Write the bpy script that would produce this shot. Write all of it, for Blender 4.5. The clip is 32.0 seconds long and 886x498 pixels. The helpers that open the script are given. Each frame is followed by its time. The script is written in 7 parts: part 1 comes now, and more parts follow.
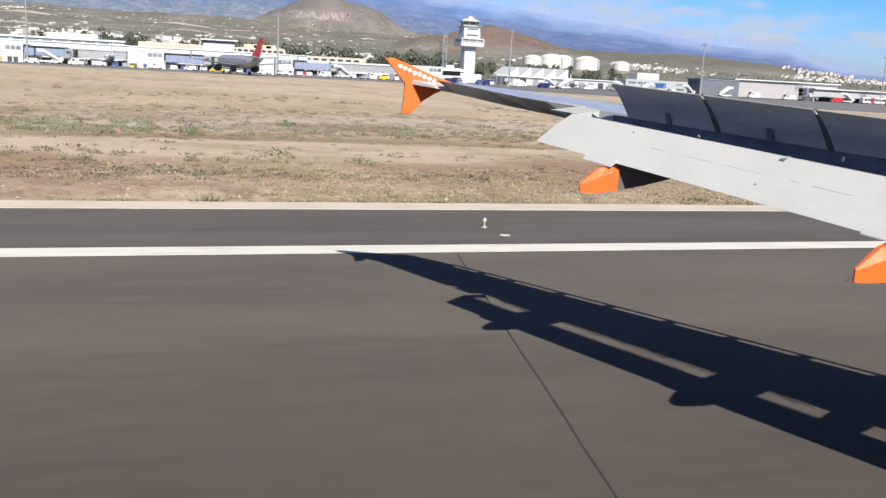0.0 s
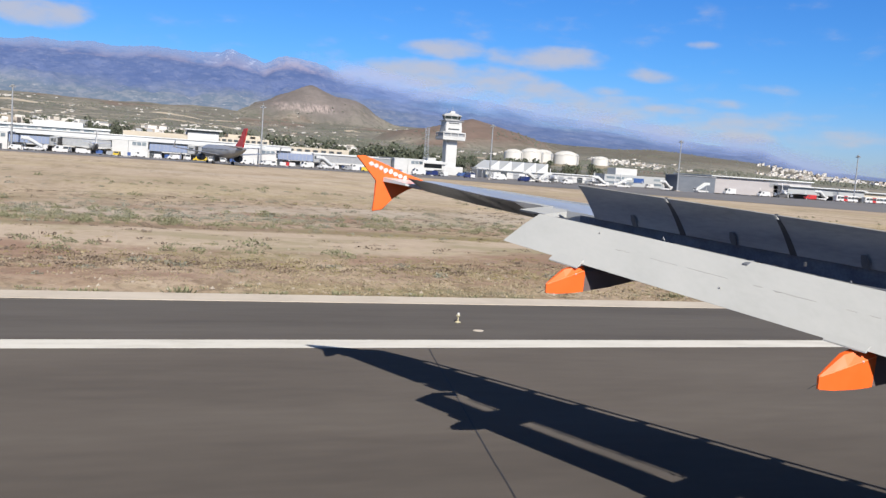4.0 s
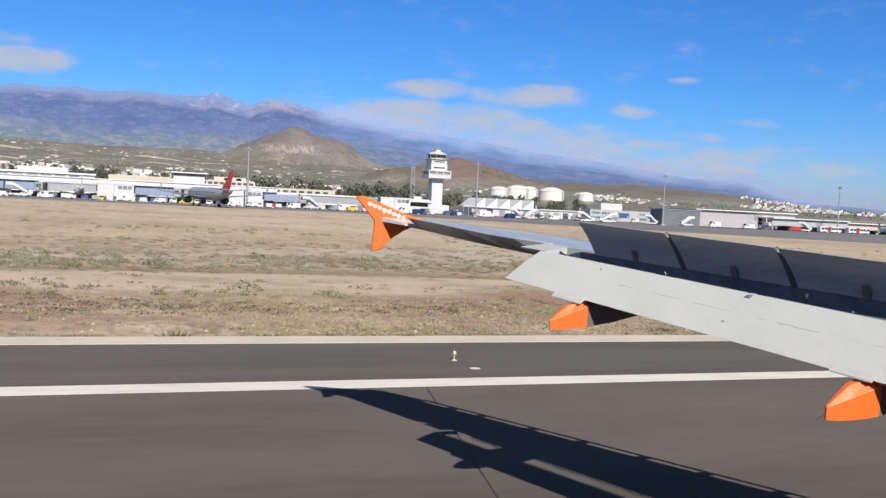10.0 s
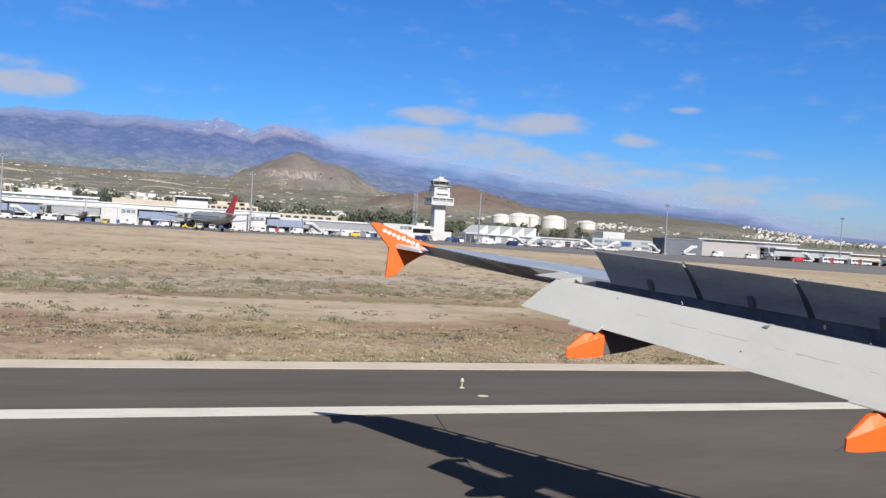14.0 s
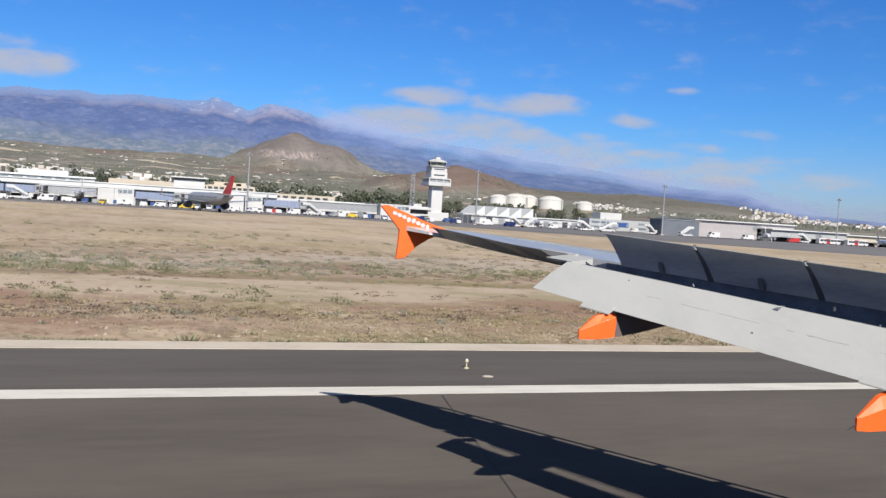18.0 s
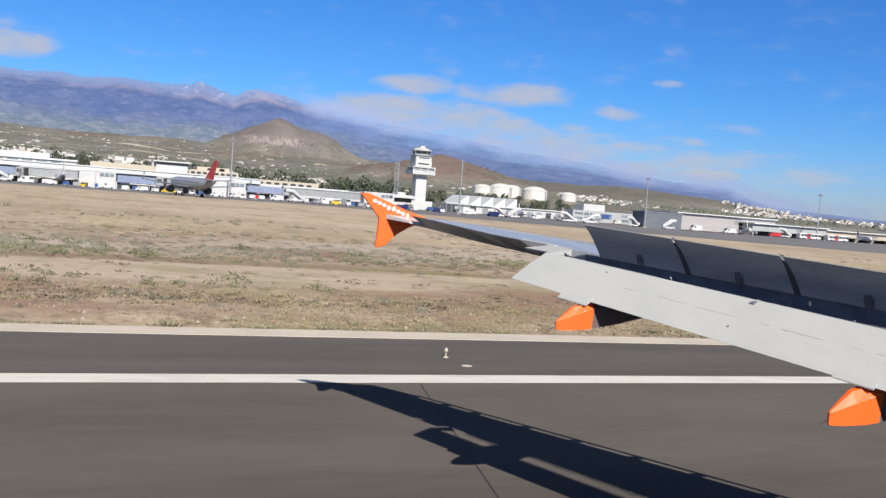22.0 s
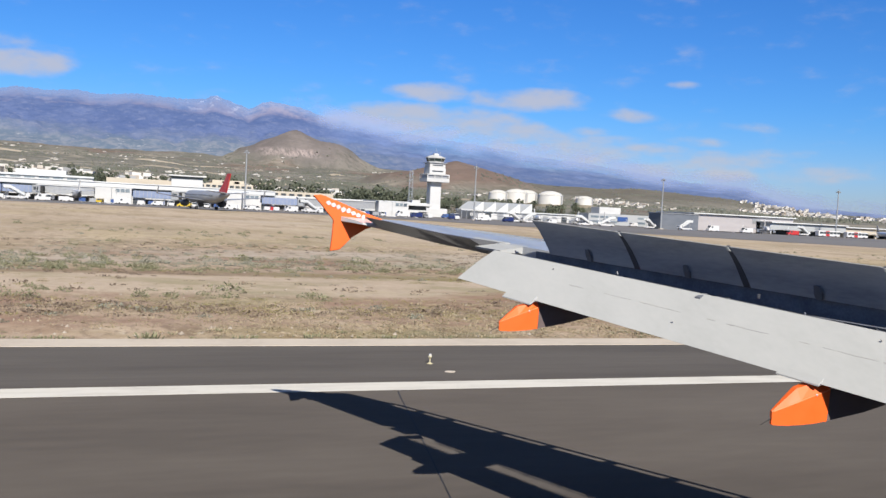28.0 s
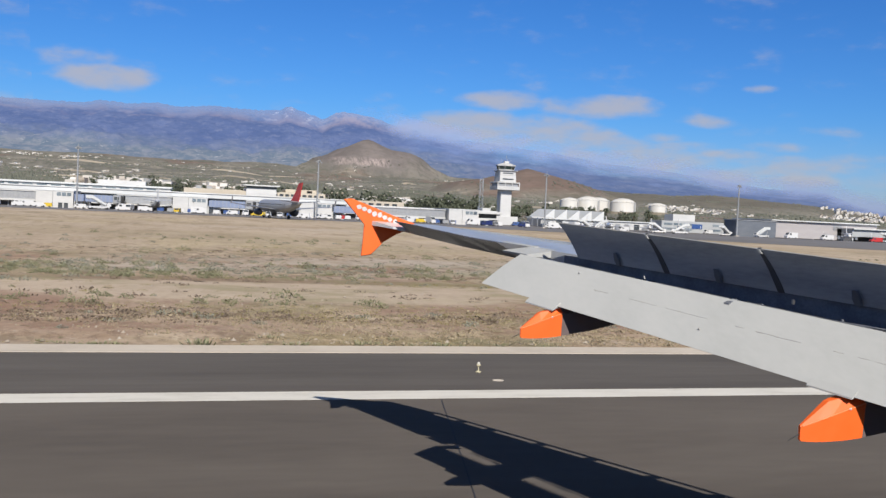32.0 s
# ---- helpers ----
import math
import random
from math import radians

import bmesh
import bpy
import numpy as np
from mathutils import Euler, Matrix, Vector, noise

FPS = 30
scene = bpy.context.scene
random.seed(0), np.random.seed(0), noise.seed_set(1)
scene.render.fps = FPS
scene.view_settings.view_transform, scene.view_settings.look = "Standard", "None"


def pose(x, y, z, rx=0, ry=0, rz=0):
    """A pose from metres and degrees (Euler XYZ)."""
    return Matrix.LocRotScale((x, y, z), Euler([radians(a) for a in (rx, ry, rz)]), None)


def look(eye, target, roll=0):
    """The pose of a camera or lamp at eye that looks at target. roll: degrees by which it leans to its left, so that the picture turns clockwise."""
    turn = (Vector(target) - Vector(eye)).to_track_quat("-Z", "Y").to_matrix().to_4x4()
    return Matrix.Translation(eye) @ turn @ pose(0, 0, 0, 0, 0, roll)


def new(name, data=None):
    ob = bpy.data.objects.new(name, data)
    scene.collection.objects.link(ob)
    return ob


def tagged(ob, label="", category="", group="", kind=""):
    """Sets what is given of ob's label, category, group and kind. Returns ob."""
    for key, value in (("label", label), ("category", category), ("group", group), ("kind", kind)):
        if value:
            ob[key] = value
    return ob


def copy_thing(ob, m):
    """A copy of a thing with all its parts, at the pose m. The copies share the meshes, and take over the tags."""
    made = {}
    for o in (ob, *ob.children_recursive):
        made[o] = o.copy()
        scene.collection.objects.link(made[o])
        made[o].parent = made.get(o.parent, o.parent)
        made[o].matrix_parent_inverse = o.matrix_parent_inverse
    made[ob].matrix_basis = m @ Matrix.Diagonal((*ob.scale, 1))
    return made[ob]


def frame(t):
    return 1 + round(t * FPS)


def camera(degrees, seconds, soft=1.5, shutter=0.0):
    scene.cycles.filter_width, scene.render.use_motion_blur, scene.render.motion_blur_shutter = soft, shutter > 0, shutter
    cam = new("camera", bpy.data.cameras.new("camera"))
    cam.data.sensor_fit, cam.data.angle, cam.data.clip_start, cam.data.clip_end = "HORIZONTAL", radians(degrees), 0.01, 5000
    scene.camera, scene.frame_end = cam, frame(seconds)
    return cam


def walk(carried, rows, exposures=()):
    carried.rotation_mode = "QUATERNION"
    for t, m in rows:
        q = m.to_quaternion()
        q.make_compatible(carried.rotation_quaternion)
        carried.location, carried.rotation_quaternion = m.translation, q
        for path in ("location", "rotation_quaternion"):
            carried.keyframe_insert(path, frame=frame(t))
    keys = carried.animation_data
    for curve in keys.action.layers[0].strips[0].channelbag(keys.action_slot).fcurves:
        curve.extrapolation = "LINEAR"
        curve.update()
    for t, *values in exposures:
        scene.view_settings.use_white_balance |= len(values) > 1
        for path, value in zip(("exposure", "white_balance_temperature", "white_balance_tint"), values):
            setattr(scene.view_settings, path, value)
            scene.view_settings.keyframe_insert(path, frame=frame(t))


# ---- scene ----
# ---------------------------------------------------------------- camera
# x runs along the runway, y across it towards the terminal, z up
ALONG = 45.0   # where the airliner stands along the runway
cam = camera(50.99, 32.0, soft=1.45)
PATH = (  # seconds, x, y, z, pitch, roll, yaw
    (0.0, -0.234, -0.060, 4.298, -11.00, -3.06, -17.98),
    (0.5, -0.190, -0.091, 4.377, -10.92, -2.74, -18.18),
    (1.0, -0.187, -0.097, 4.422, -10.72, -2.39, -18.71),
    (1.5, -0.121, -0.091, 4.404, -8.66, -2.46, -18.89),
    (2.0, -0.074, -0.088, 4.397, -7.57, -3.12, -19.07),
    (2.5, -0.055, -0.072, 4.400, -6.19, -3.30, -19.28),
    (4.5, -0.030, -0.020, 4.403, -4.85, -4.22, -19.33),
    (5.0, -0.041, -0.020, 4.390, -3.93, -4.36, -20.22),
    (5.5, -0.055, -0.033, 4.392, -3.46, -4.52, -20.57),
    (6.0, -0.094, -0.029, 4.433, -3.41, -4.11, -20.73),
    (6.5, -0.130, -0.025, 4.403, -3.38, -3.89, -20.76),
    (7.0, -0.176, -0.027, 4.431, -3.44, -3.58, -20.81),
    (7.5, -0.198, -0.046, 4.423, -3.45, -3.72, -20.97),
    (8.0, -0.232, -0.049, 4.415, -3.65, -3.50, -21.08),
    (8.5, -0.249, -0.042, 4.413, -3.75, -3.26, -20.91),
    (9.0, -0.264, -0.027, 4.423, -3.82, -2.80, -20.04),
    (9.5, -0.263, -0.022, 4.411, -3.50, -2.89, -19.78),
    (10.0, -0.259, -0.041, 4.407, -2.95, -2.88, -19.96),
    (10.5, -0.278, -0.032, 4.416, -2.62, -2.66, -20.04),
    (11.0, -0.338, -0.033, 4.386, -2.53, -3.40, -20.16),
    (11.5, -0.397, -0.038, 4.418, -2.60, -3.11, -20.06),
    (12.0, -0.438, -0.037, 4.414, -2.60, -3.23, -19.73),
    (12.5, -0.482, -0.026, 4.405, -2.61, -3.16, -19.78),
    (13.0, -0.498, -0.030, 4.447, -2.53, -2.51, -19.46),
    (13.5, -0.492, -0.033, 4.420, -1.93, -3.24, -19.61),
    (14.0, -0.474, -0.039, 4.408, -1.31, -3.48, -19.83),
    (14.5, -0.483, -0.042, 4.403, -1.26, -3.53, -19.99),
    (16.5, -0.865, -0.145, 4.442, -3.48, -1.65, -15.17),
    (17.0, -0.879, -0.159, 4.454, -2.61, -2.49, -19.61),
    (17.5, -0.821, -0.106, 4.419, -2.49, -3.59, -19.83),
    (18.0, -0.739, -0.101, 4.424, -2.49, -3.53, -20.03),
    (18.5, -0.666, -0.125, 4.405, -2.53, -3.57, -20.88),
    (19.0, -0.598, -0.122, 4.423, -2.55, -3.28, -21.34),
    (19.5, -0.579, -0.106, 4.405, -2.50, -3.68, -21.62),
    (20.0, -0.557, -0.092, 4.379, -2.65, -4.23, -21.54),
    (20.5, -0.576, -0.098, 4.421, -2.71, -4.46, -21.50),
    (21.0, -0.604, -0.087, 4.416, -3.00, -4.30, -20.93),
    (21.5, -0.636, -0.091, 4.415, -3.05, -4.31, -21.02),
    (22.0, -0.666, -0.083, 4.426, -3.10, -4.47, -21.02),
    (22.5, -0.697, -0.067, 4.441, -3.08, -4.75, -20.96),
    (23.0, -0.722, -0.057, 4.433, -3.22, -4.43, -20.93),
    (23.5, -0.704, -0.091, 4.427, -3.30, -4.56, -20.98),
    (24.0, -0.651, -0.078, 4.446, -3.13, -5.82, -21.70),
    (24.5, -0.566, -0.080, 4.430, -2.73, -5.95, -22.93),
    (25.0, -0.459, -0.081, 4.421, -2.58, -6.04, -23.20),
    (25.5, -0.319, -0.068, 4.423, -2.71, -5.64, -23.12),
    (27.5, 0.326, 0.060, 4.356, -2.72, -3.26, -20.10),
    (28.0, 0.475, 0.064, 4.362, -2.72, -2.98, -19.99),
    (28.5, 0.660, 0.133, 4.351, -2.36, -3.25, -19.78),
    (29.0, 0.775, 0.149, 4.352, -2.35, -2.77, -18.74),
    (29.5, 0.931, 0.258, 4.332, -2.29, -2.93, -17.96),
    (30.0, 1.097, 0.344, 4.342, -2.32, -2.94, -16.71),
    (30.5, 1.177, 0.366, 4.323, -2.35, -3.01, -16.40),
    (31.0, 1.169, 0.285, 4.321, -2.43, -2.45, -15.78),
    (31.5, 1.202, 0.275, 4.318, -2.38, -2.47, -16.19),
    (32.0, 1.212, 0.264, 4.318, -2.43, -2.68, -15.58),
)
walk(cam, [(t, pose(ALONG + x, y, z, 90 + p, r, w)) for t, x, y, z, p, r, w in PATH], exposures=((0.0, 0.76), (1.5, 0.70), (4.5, 0.55), (12.0, 0.53), (16.5, 0.46), (20.0, 0.48), (24.0, 0.55), (29.5, 0.54), (32.0, 0.32)))

# ---------------------------------------------------------------- world and sun
SUN_TO = Vector((0.095, 1.28, -1.0)).normalized()   # the way the sunlight travels
world = bpy.data.worlds.new("sky")
scene.world = world
world.use_nodes = True
wn, wl = world.node_tree.nodes, world.node_tree.links
wn.clear()


def wnode(kind, operation="", data_type="", blend_type=""):
    n = wn.new(kind)
    if operation:
        n.operation = operation
    if data_type:
        n.data_type = data_type
    if blend_type:
        n.blend_type = blend_type
    return n


sky = wnode("ShaderNodeTexSky")
sky.sky_type, sky.sun_disc = "NISHITA", False
sky.sun_elevation = math.asin(-SUN_TO.z)
sky.sun_rotation = math.atan2(-SUN_TO.x, -SUN_TO.y)
sky.altitude, sky.air_density, sky.dust_density, sky.ozone_density = 0, 0.9, 0.45, 2.6
coord = wnode("ShaderNodeTexCoord")


def wmath(op, a, b=None):
    n = wnode("ShaderNodeMath", operation=op)
    for i, v in enumerate((a, b)):
        if v is None:
            continue
        if isinstance(v, (int, float)):
            n.inputs[i].default_value = v
        else:
            wl.new(v, n.inputs[i])
    return n.outputs[0]


def direction(az, el):
    a, e = radians(az), radians(el)
    return Vector((math.sin(a) * math.cos(e), math.cos(a) * math.cos(e), math.sin(e)))


def wdot(vec):
    n = wnode("ShaderNodeVectorMath", operation="DOT_PRODUCT")
    wl.new(coord.outputs["Generated"], n.inputs[0])
    n.inputs[1].default_value = vec
    return n.outputs["Value"]


# small fair-weather clouds: azimuth, elevation, half width and half height in degrees, density
CLOUDS = ((18.6, 6.8, 2.1, 0.55, 1.0), (17.0, 5.55, 3.0, 0.62, 1.1), (21.0, 5.3, 3.2, 0.65, 0.85), (25.0, 6.6, 3.2, 0.6, 0.9),
          (31.1, 5.9, 1.5, 0.35, 0.75), (34.1, 7.8, 0.8, 0.22, 0.5), (-4.6, 6.75, 2.5, 0.72, 1.15), (-5.4, 7.5, 2.4, 0.6, 0.5),
          (30.0, 4.4, 1.6, 0.3, 0.45), (23.9, 4.5, 3.5, 0.7, 0.8), (16.8, 4.95, 3.6, 0.55, 0.95), (29.4, 3.5, 4.5, 0.7, 0.65), (37.4, 3.4, 3.5, 0.5, 0.45),
          (-13.5, 7.0, 2.4, 0.5, 0.8), (13.0, 4.7, 1.8, 0.35, 0.55), (37.8, 5.4, 1.2, 0.25, 0.3), (52.0, 7.0, 4.0, 0.8, 0.7),
          (26.2, 3.9, 1.8, 0.32, 0.75), (28.6, 4.9, 1.3, 0.25, 0.6), (32.4, 4.0, 2.0, 0.32, 0.7), (35.2, 4.5, 1.6, 0.25, 0.5), (34.6, 3.1, 2.4, 0.35, 0.7), (39.4, 3.9, 1.8, 0.28, 0.5), (41.5, 2.8, 2.6, 0.4, 0.55),
          (20.5, 4.25, 2.6, 0.42, 0.75), (24.5, 3.75, 2.6, 0.42, 0.8), (28.4, 3.3, 2.6, 0.42, 0.85), (32.2, 2.8, 2.6, 0.4, 0.8), (36.0, 2.6, 2.6, 0.4, 0.7))
noise_n = wnode("ShaderNodeTexNoise")
noise_map = wnode("ShaderNodeMapping")
noise_map.inputs["Scale"].default_value = (24, 24, 60)
wl.new(coord.outputs["Generated"], noise_map.inputs["Vector"])
wl.new(noise_map.outputs[0], noise_n.inputs["Vector"])
noise_n.inputs["Scale"].default_value = 1.0
noise_n.inputs["Detail"].default_value = 7.0
noise_n.inputs["Roughness"].default_value = 0.52
total = None
for az, el, w, h, dense in CLOUDS:
    side = Vector((math.cos(radians(az)), -math.sin(radians(az)), 0))
    u = wmath("DIVIDE", wdot(side), math.sin(radians(w)) * 1.25)
    upv = Vector((-math.sin(radians(az)) * math.sin(radians(el)), -math.cos(radians(az)) * math.sin(radians(el)), math.cos(radians(el))))
    v = wmath("DIVIDE", wdot(upv), math.sin(radians(h)) * 1.25)
    front = wmath("GREATER_THAN", wdot(direction(az, el)), 0.5)
    d = wmath("SUBTRACT", 1.0, wmath("ADD", wmath("MULTIPLY", u, u), wmath("MULTIPLY", v, v)))
    d = wmath("MULTIPLY", wmath("MULTIPLY", wmath("MAXIMUM", d, -1.0), dense), front)
    total = d if total is None else wmath("MAXIMUM", total, d)
cover = wmath("ADD", total, wmath("MULTIPLY", wmath("SUBTRACT", noise_n.outputs["Fac"], 0.5), 2.5))
ramp = wnode("ShaderNodeMapRange")
ramp.interpolation_type = "SMOOTHERSTEP"
ramp.inputs["From Min"].default_value, ramp.inputs["From Max"].default_value = -0.35, 1.35
ramp.inputs["To Max"].default_value = 0.80
wl.new(cover, ramp.inputs["Value"])
mixsky = wnode("ShaderNodeMix", data_type="RGBA")
wl.new(ramp.outputs[0], mixsky.inputs["Factor"])
deep = wnode("ShaderNodeHueSaturation")
deep.inputs["Saturation"].default_value = 1.22
wl.new(sky.outputs[0], deep.inputs["Color"])
tint = wnode("ShaderNodeMix", data_type="RGBA", blend_type="MULTIPLY")
sep = wnode("ShaderNodeSeparateXYZ")
wl.new(coord.outputs["Generated"], sep.inputs[0])
tint.inputs["Factor"].default_value = 1.0
wl.new(deep.outputs[0], tint.inputs[6])
low_haze = wnode("ShaderNodeMapRange")
low_haze.interpolation_type = "SMOOTHSTEP"
low_haze.inputs["From Min"].default_value, low_haze.inputs["From Max"].default_value = 0.0, 0.12
wl.new(sep.outputs[2], low_haze.inputs["Value"])
hue = wnode("ShaderNodeMix", data_type="RGBA")
wl.new(low_haze.outputs[0], hue.inputs["Factor"])
hue.inputs[6].default_value, hue.inputs[7].default_value = (0.735, 0.865, 1.33, 1), (0.485, 0.90, 1.44, 1)
high = wnode("ShaderNodeMapRange")   # out-of-view upper sky, dimmed and warmed to darken and neutralise shadows
high.interpolation_type = "SMOOTHSTEP"
high.inputs["From Min"].default_value, high.inputs["From Max"].default_value = 0.25, 0.85
wl.new(sep.outputs[2], high.inputs["Value"])
zenith = wnode("ShaderNodeMix", data_type="RGBA")
wl.new(high.outputs[0], zenith.inputs["Factor"])
wl.new(hue.outputs[2], zenith.inputs[6])
zenith.inputs[7].default_value = (0.60, 0.43, 0.30, 1)
wl.new(zenith.outputs[2], tint.inputs[7])
wl.new(tint.outputs[2], mixsky.inputs[6])
mixsky.inputs[7].default_value = (6.35, 6.25, 6.85, 1)
bg = wnode("ShaderNodeBackground")
bg.inputs["Strength"].default_value = 0.060
wl.new(mixsky.outputs[2], bg.inputs["Color"])
wl.new(bg.outputs[0], wnode("ShaderNodeOutputWorld").inputs[0])

sun_data = bpy.data.lights.new("sun", "SUN")
sun_data.energy, sun_data.angle, sun_data.color = 5.0, radians(0.5), (1.0, 0.94, 0.86)
sun = new("sun", sun_data)
sun.matrix_world = look((0, -300, 300), Vector((0, -300, 300)) + SUN_TO)

# ---------------------------------------------------------------- materials
TONE = 0.70   # one scale for all painted reflectances


def material(name, colors, rough=0.6, scale=1.0, stretch=(1, 1, 1), metal=0.0, bump=0.0, bump_scale=None, coat=0.0, detail=6.0, spread=(0.3, 0.7), emit=None, rand=0.0):
    """Colour ramp over two scales of noise, with relief and slightly uneven gloss."""
    m = bpy.data.materials.new(name)
    m.use_nodes = True
    nt, nl = m.node_tree.nodes, m.node_tree.links
    b = nt["Principled BSDF"]
    b.inputs["Metallic"].default_value = metal
    b.inputs["Roughness"].default_value = rough
    b.inputs["Coat Weight"].default_value = coat
    b.inputs["Coat Roughness"].default_value = 0.12
    geo = nt.new("ShaderNodeNewGeometry")
    mp = nt.new("ShaderNodeMapping")
    mp.inputs["Scale"].default_value = stretch
    nl.new(geo.outputs["Position"], mp.inputs["Vector"])
    n1, n2 = nt.new("ShaderNodeTexNoise"), nt.new("ShaderNodeTexNoise")
    n1.inputs["Scale"].default_value, n1.inputs["Detail"].default_value = scale, detail
    n2.inputs["Scale"].default_value, n2.inputs["Detail"].default_value = scale * 9.3, 4.0
    nl.new(mp.outputs[0], n1.inputs["Vector"])
    nl.new(mp.outputs[0], n2.inputs["Vector"])
    mx = nt.new("ShaderNodeMix")
    mx.inputs["Factor"].default_value = 0.35
    nl.new(n1.outputs["Fac"], mx.inputs[2])
    nl.new(n2.outputs["Fac"], mx.inputs[3])
    val = mx.outputs[0]
    if rand:
        oi = nt.new("ShaderNodeObjectInfo")
        ad = nt.new("ShaderNodeMath")
        ad.operation = "MULTIPLY_ADD"
        ad.inputs[1].default_value, ad.inputs[2].default_value = rand, -rand / 2
        nl.new(oi.outputs["Random"], ad.inputs[0])
        a2 = nt.new("ShaderNodeMath")
        nl.new(ad.outputs[0], a2.inputs[0])
        nl.new(val, a2.inputs[1])
        val = a2.outputs[0]
    cr = nt.new("ShaderNodeValToRGB")
    els = cr.color_ramp.elements
    for i in range(len(colors) - 2):
        els.new(0.5)
    for i, c in enumerate(colors):
        els[i].position = spread[0] + (spread[1] - spread[0]) * i / max(1, len(colors) - 1)
        els[i].color = (*[k * TONE for k in c], 1)
    nl.new(val, cr.inputs["Fac"])
    nl.new(cr.outputs[0], b.inputs["Base Color"])
    rr = nt.new("ShaderNodeMapRange")
    rr.inputs["To Min"].default_value, rr.inputs["To Max"].default_value = max(0.02, rough - 0.08), min(1, rough + 0.08)
    nl.new(n2.outputs["Fac"], rr.inputs["Value"])
    nl.new(rr.outputs[0], b.inputs["Roughness"])
    if bump:
        bp = nt.new("ShaderNodeBump")
        bp.inputs["Strength"].default_value = 0.6
        bp.inputs["Distance"].default_value = bump
        n3 = nt.new("ShaderNodeTexNoise")
        n3.inputs["Scale"].default_value, n3.inputs["Detail"].default_value = bump_scale or scale * 6, 5.0
        nl.new(mp.outputs[0], n3.inputs["Vector"])
        nl.new(n3.outputs["Fac"], bp.inputs["Height"])
        nl.new(bp.outputs[0], b.inputs["Normal"])
    if emit:
        b.inputs["Emission Color"].default_value = (*emit[:3], 1)
        b.inputs["Emission Strength"].default_value = emit[3]
    return m


ASPHALT = material("asphalt", ((0.118, 0.104, 0.091), (0.150, 0.131, 0.114), (0.180, 0.159, 0.138)), 0.85, 0.38, (0.25, 1, 1), bump=0.004, bump_scale=60)
SHOULDER = material("shoulder_asphalt", ((0.098, 0.089, 0.081), (0.138, 0.125, 0.113), (0.170, 0.155, 0.141)), 0.85, 0.45, (0.12, 1, 1), bump=0.004, bump_scale=60)
CRACK = material("crack_sealant", ((0.03, 0.028, 0.027), (0.05, 0.046, 0.044)), 0.7, 3.0)
PAINT = material("white_runway_paint", ((0.64, 0.61, 0.54), (0.82, 0.79, 0.71), (0.88, 0.85, 0.77)), 0.7, 1.1, (0.5, 2, 1))
YELLOW_PAINT = material("yellow_taxiway_paint", ((0.45, 0.36, 0.16), (0.62, 0.52, 0.28)), 0.7, 1.3)
CONCRETE = material("pale_concrete", ((0.56, 0.49, 0.40), (0.68, 0.60, 0.50), (0.74, 0.66, 0.55)), 0.85, 0.5, bump=0.004)
SLAB = material("weathered_slab", ((0.50, 0.47, 0.37), (0.58, 0.55, 0.43), (0.64, 0.60, 0.48)), 0.85, 0.6, bump=0.004)
APRON = material("apron_concrete", ((0.16, 0.155, 0.15), (0.21, 0.20, 0.195), (0.25, 0.24, 0.23)), 0.8, 0.03, (0.3, 1, 1))
WHITE = material("white_aircraft_paint", ((0.74, 0.74, 0.74), (0.80, 0.80, 0.80)), 0.32, 0.7, coat=0.3)
FLAP_GREY = material("light_grey_flap_paint", ((0.50, 0.512, 0.50), (0.545, 0.556, 0.545), (0.58, 0.588, 0.575)), 0.5, 1.6, (1.5, 0.5, 1))
WING_GREY = material("grey_wing_skin", ((0.36, 0.38, 0.40), (0.47, 0.49, 0.51), (0.56, 0.575, 0.59)), 0.34, 1.1, (2.4, 0.25, 1), coat=0.2)
SPOILER_GREY = material("dark_grey_underside", ((0.31, 0.345, 0.39), (0.44, 0.48, 0.535), (0.56, 0.595, 0.64)), 0.42, 1.3, (0.6, 0.6, 3))
BAY = material("dark_blue_grey_metal", ((0.10, 0.112, 0.142), (0.175, 0.19, 0.225), (0.27, 0.29, 0.325)), 0.6, 4.0)
STEEL = material("bright_steel", ((0.42, 0.42, 0.42), (0.58, 0.58, 0.58)), 0.35, 5.0, metal=0.9)
ORANGE = material("orange_aircraft_paint", ((1.14, 0.168, 0.018), (1.20, 0.198, 0.026)), 0.55, 1.0, coat=0.08)
RUBBER = material("black_rubber", ((0.015, 0.015, 0.016), (0.03, 0.03, 0.03)), 0.7, 4)
AILERON = material("dark_glossy_grey", ((0.12, 0.122, 0.13), (0.165, 0.167, 0.175)), 0.30, 0.9, coat=0.3)
MOUNT = material("dark_rubber_seal", ((0.060, 0.066, 0.078), (0.10, 0.108, 0.125)), 0.6, 3.0)
FITTING = material("dark_grey_fitting", ((0.12, 0.135, 0.155), (0.20, 0.22, 0.25)), 0.6, 9.0)
FRONT_GREY = material("dull_brown_grey", ((0.15, 0.115, 0.115), (0.20, 0.155, 0.155)), 0.55, 1.2)
CREASE = material("pale_orange_highlight", ((1.20, 0.34, 0.12), (1.25, 0.46, 0.22)), 0.4, 9.0)
SEAL = material("grimy_seal", ((0.34, 0.335, 0.33), (0.50, 0.495, 0.48)), 0.6, 6)


def part(name, bm, mat, parent=None, label="", smooth=False):
    """One bmesh as one mesh object under its thing."""
    me = bpy.data.meshes.new(name)
    bmesh.ops.recalc_face_normals(bm, faces=bm.faces)
    bm.to_mesh(me)
    bm.free()
    for m in (mat if isinstance(mat, (list, tuple)) else (mat,)):
        me.materials.append(m)
    if smooth:
        for p in me.polygons:
            p.use_smooth = True
        me.set_sharp_from_angle(angle=radians(40))
    ob = new(name, me)
    if parent is not None:
        ob.parent = parent
    if label:
        ob["label"] = label
    return ob


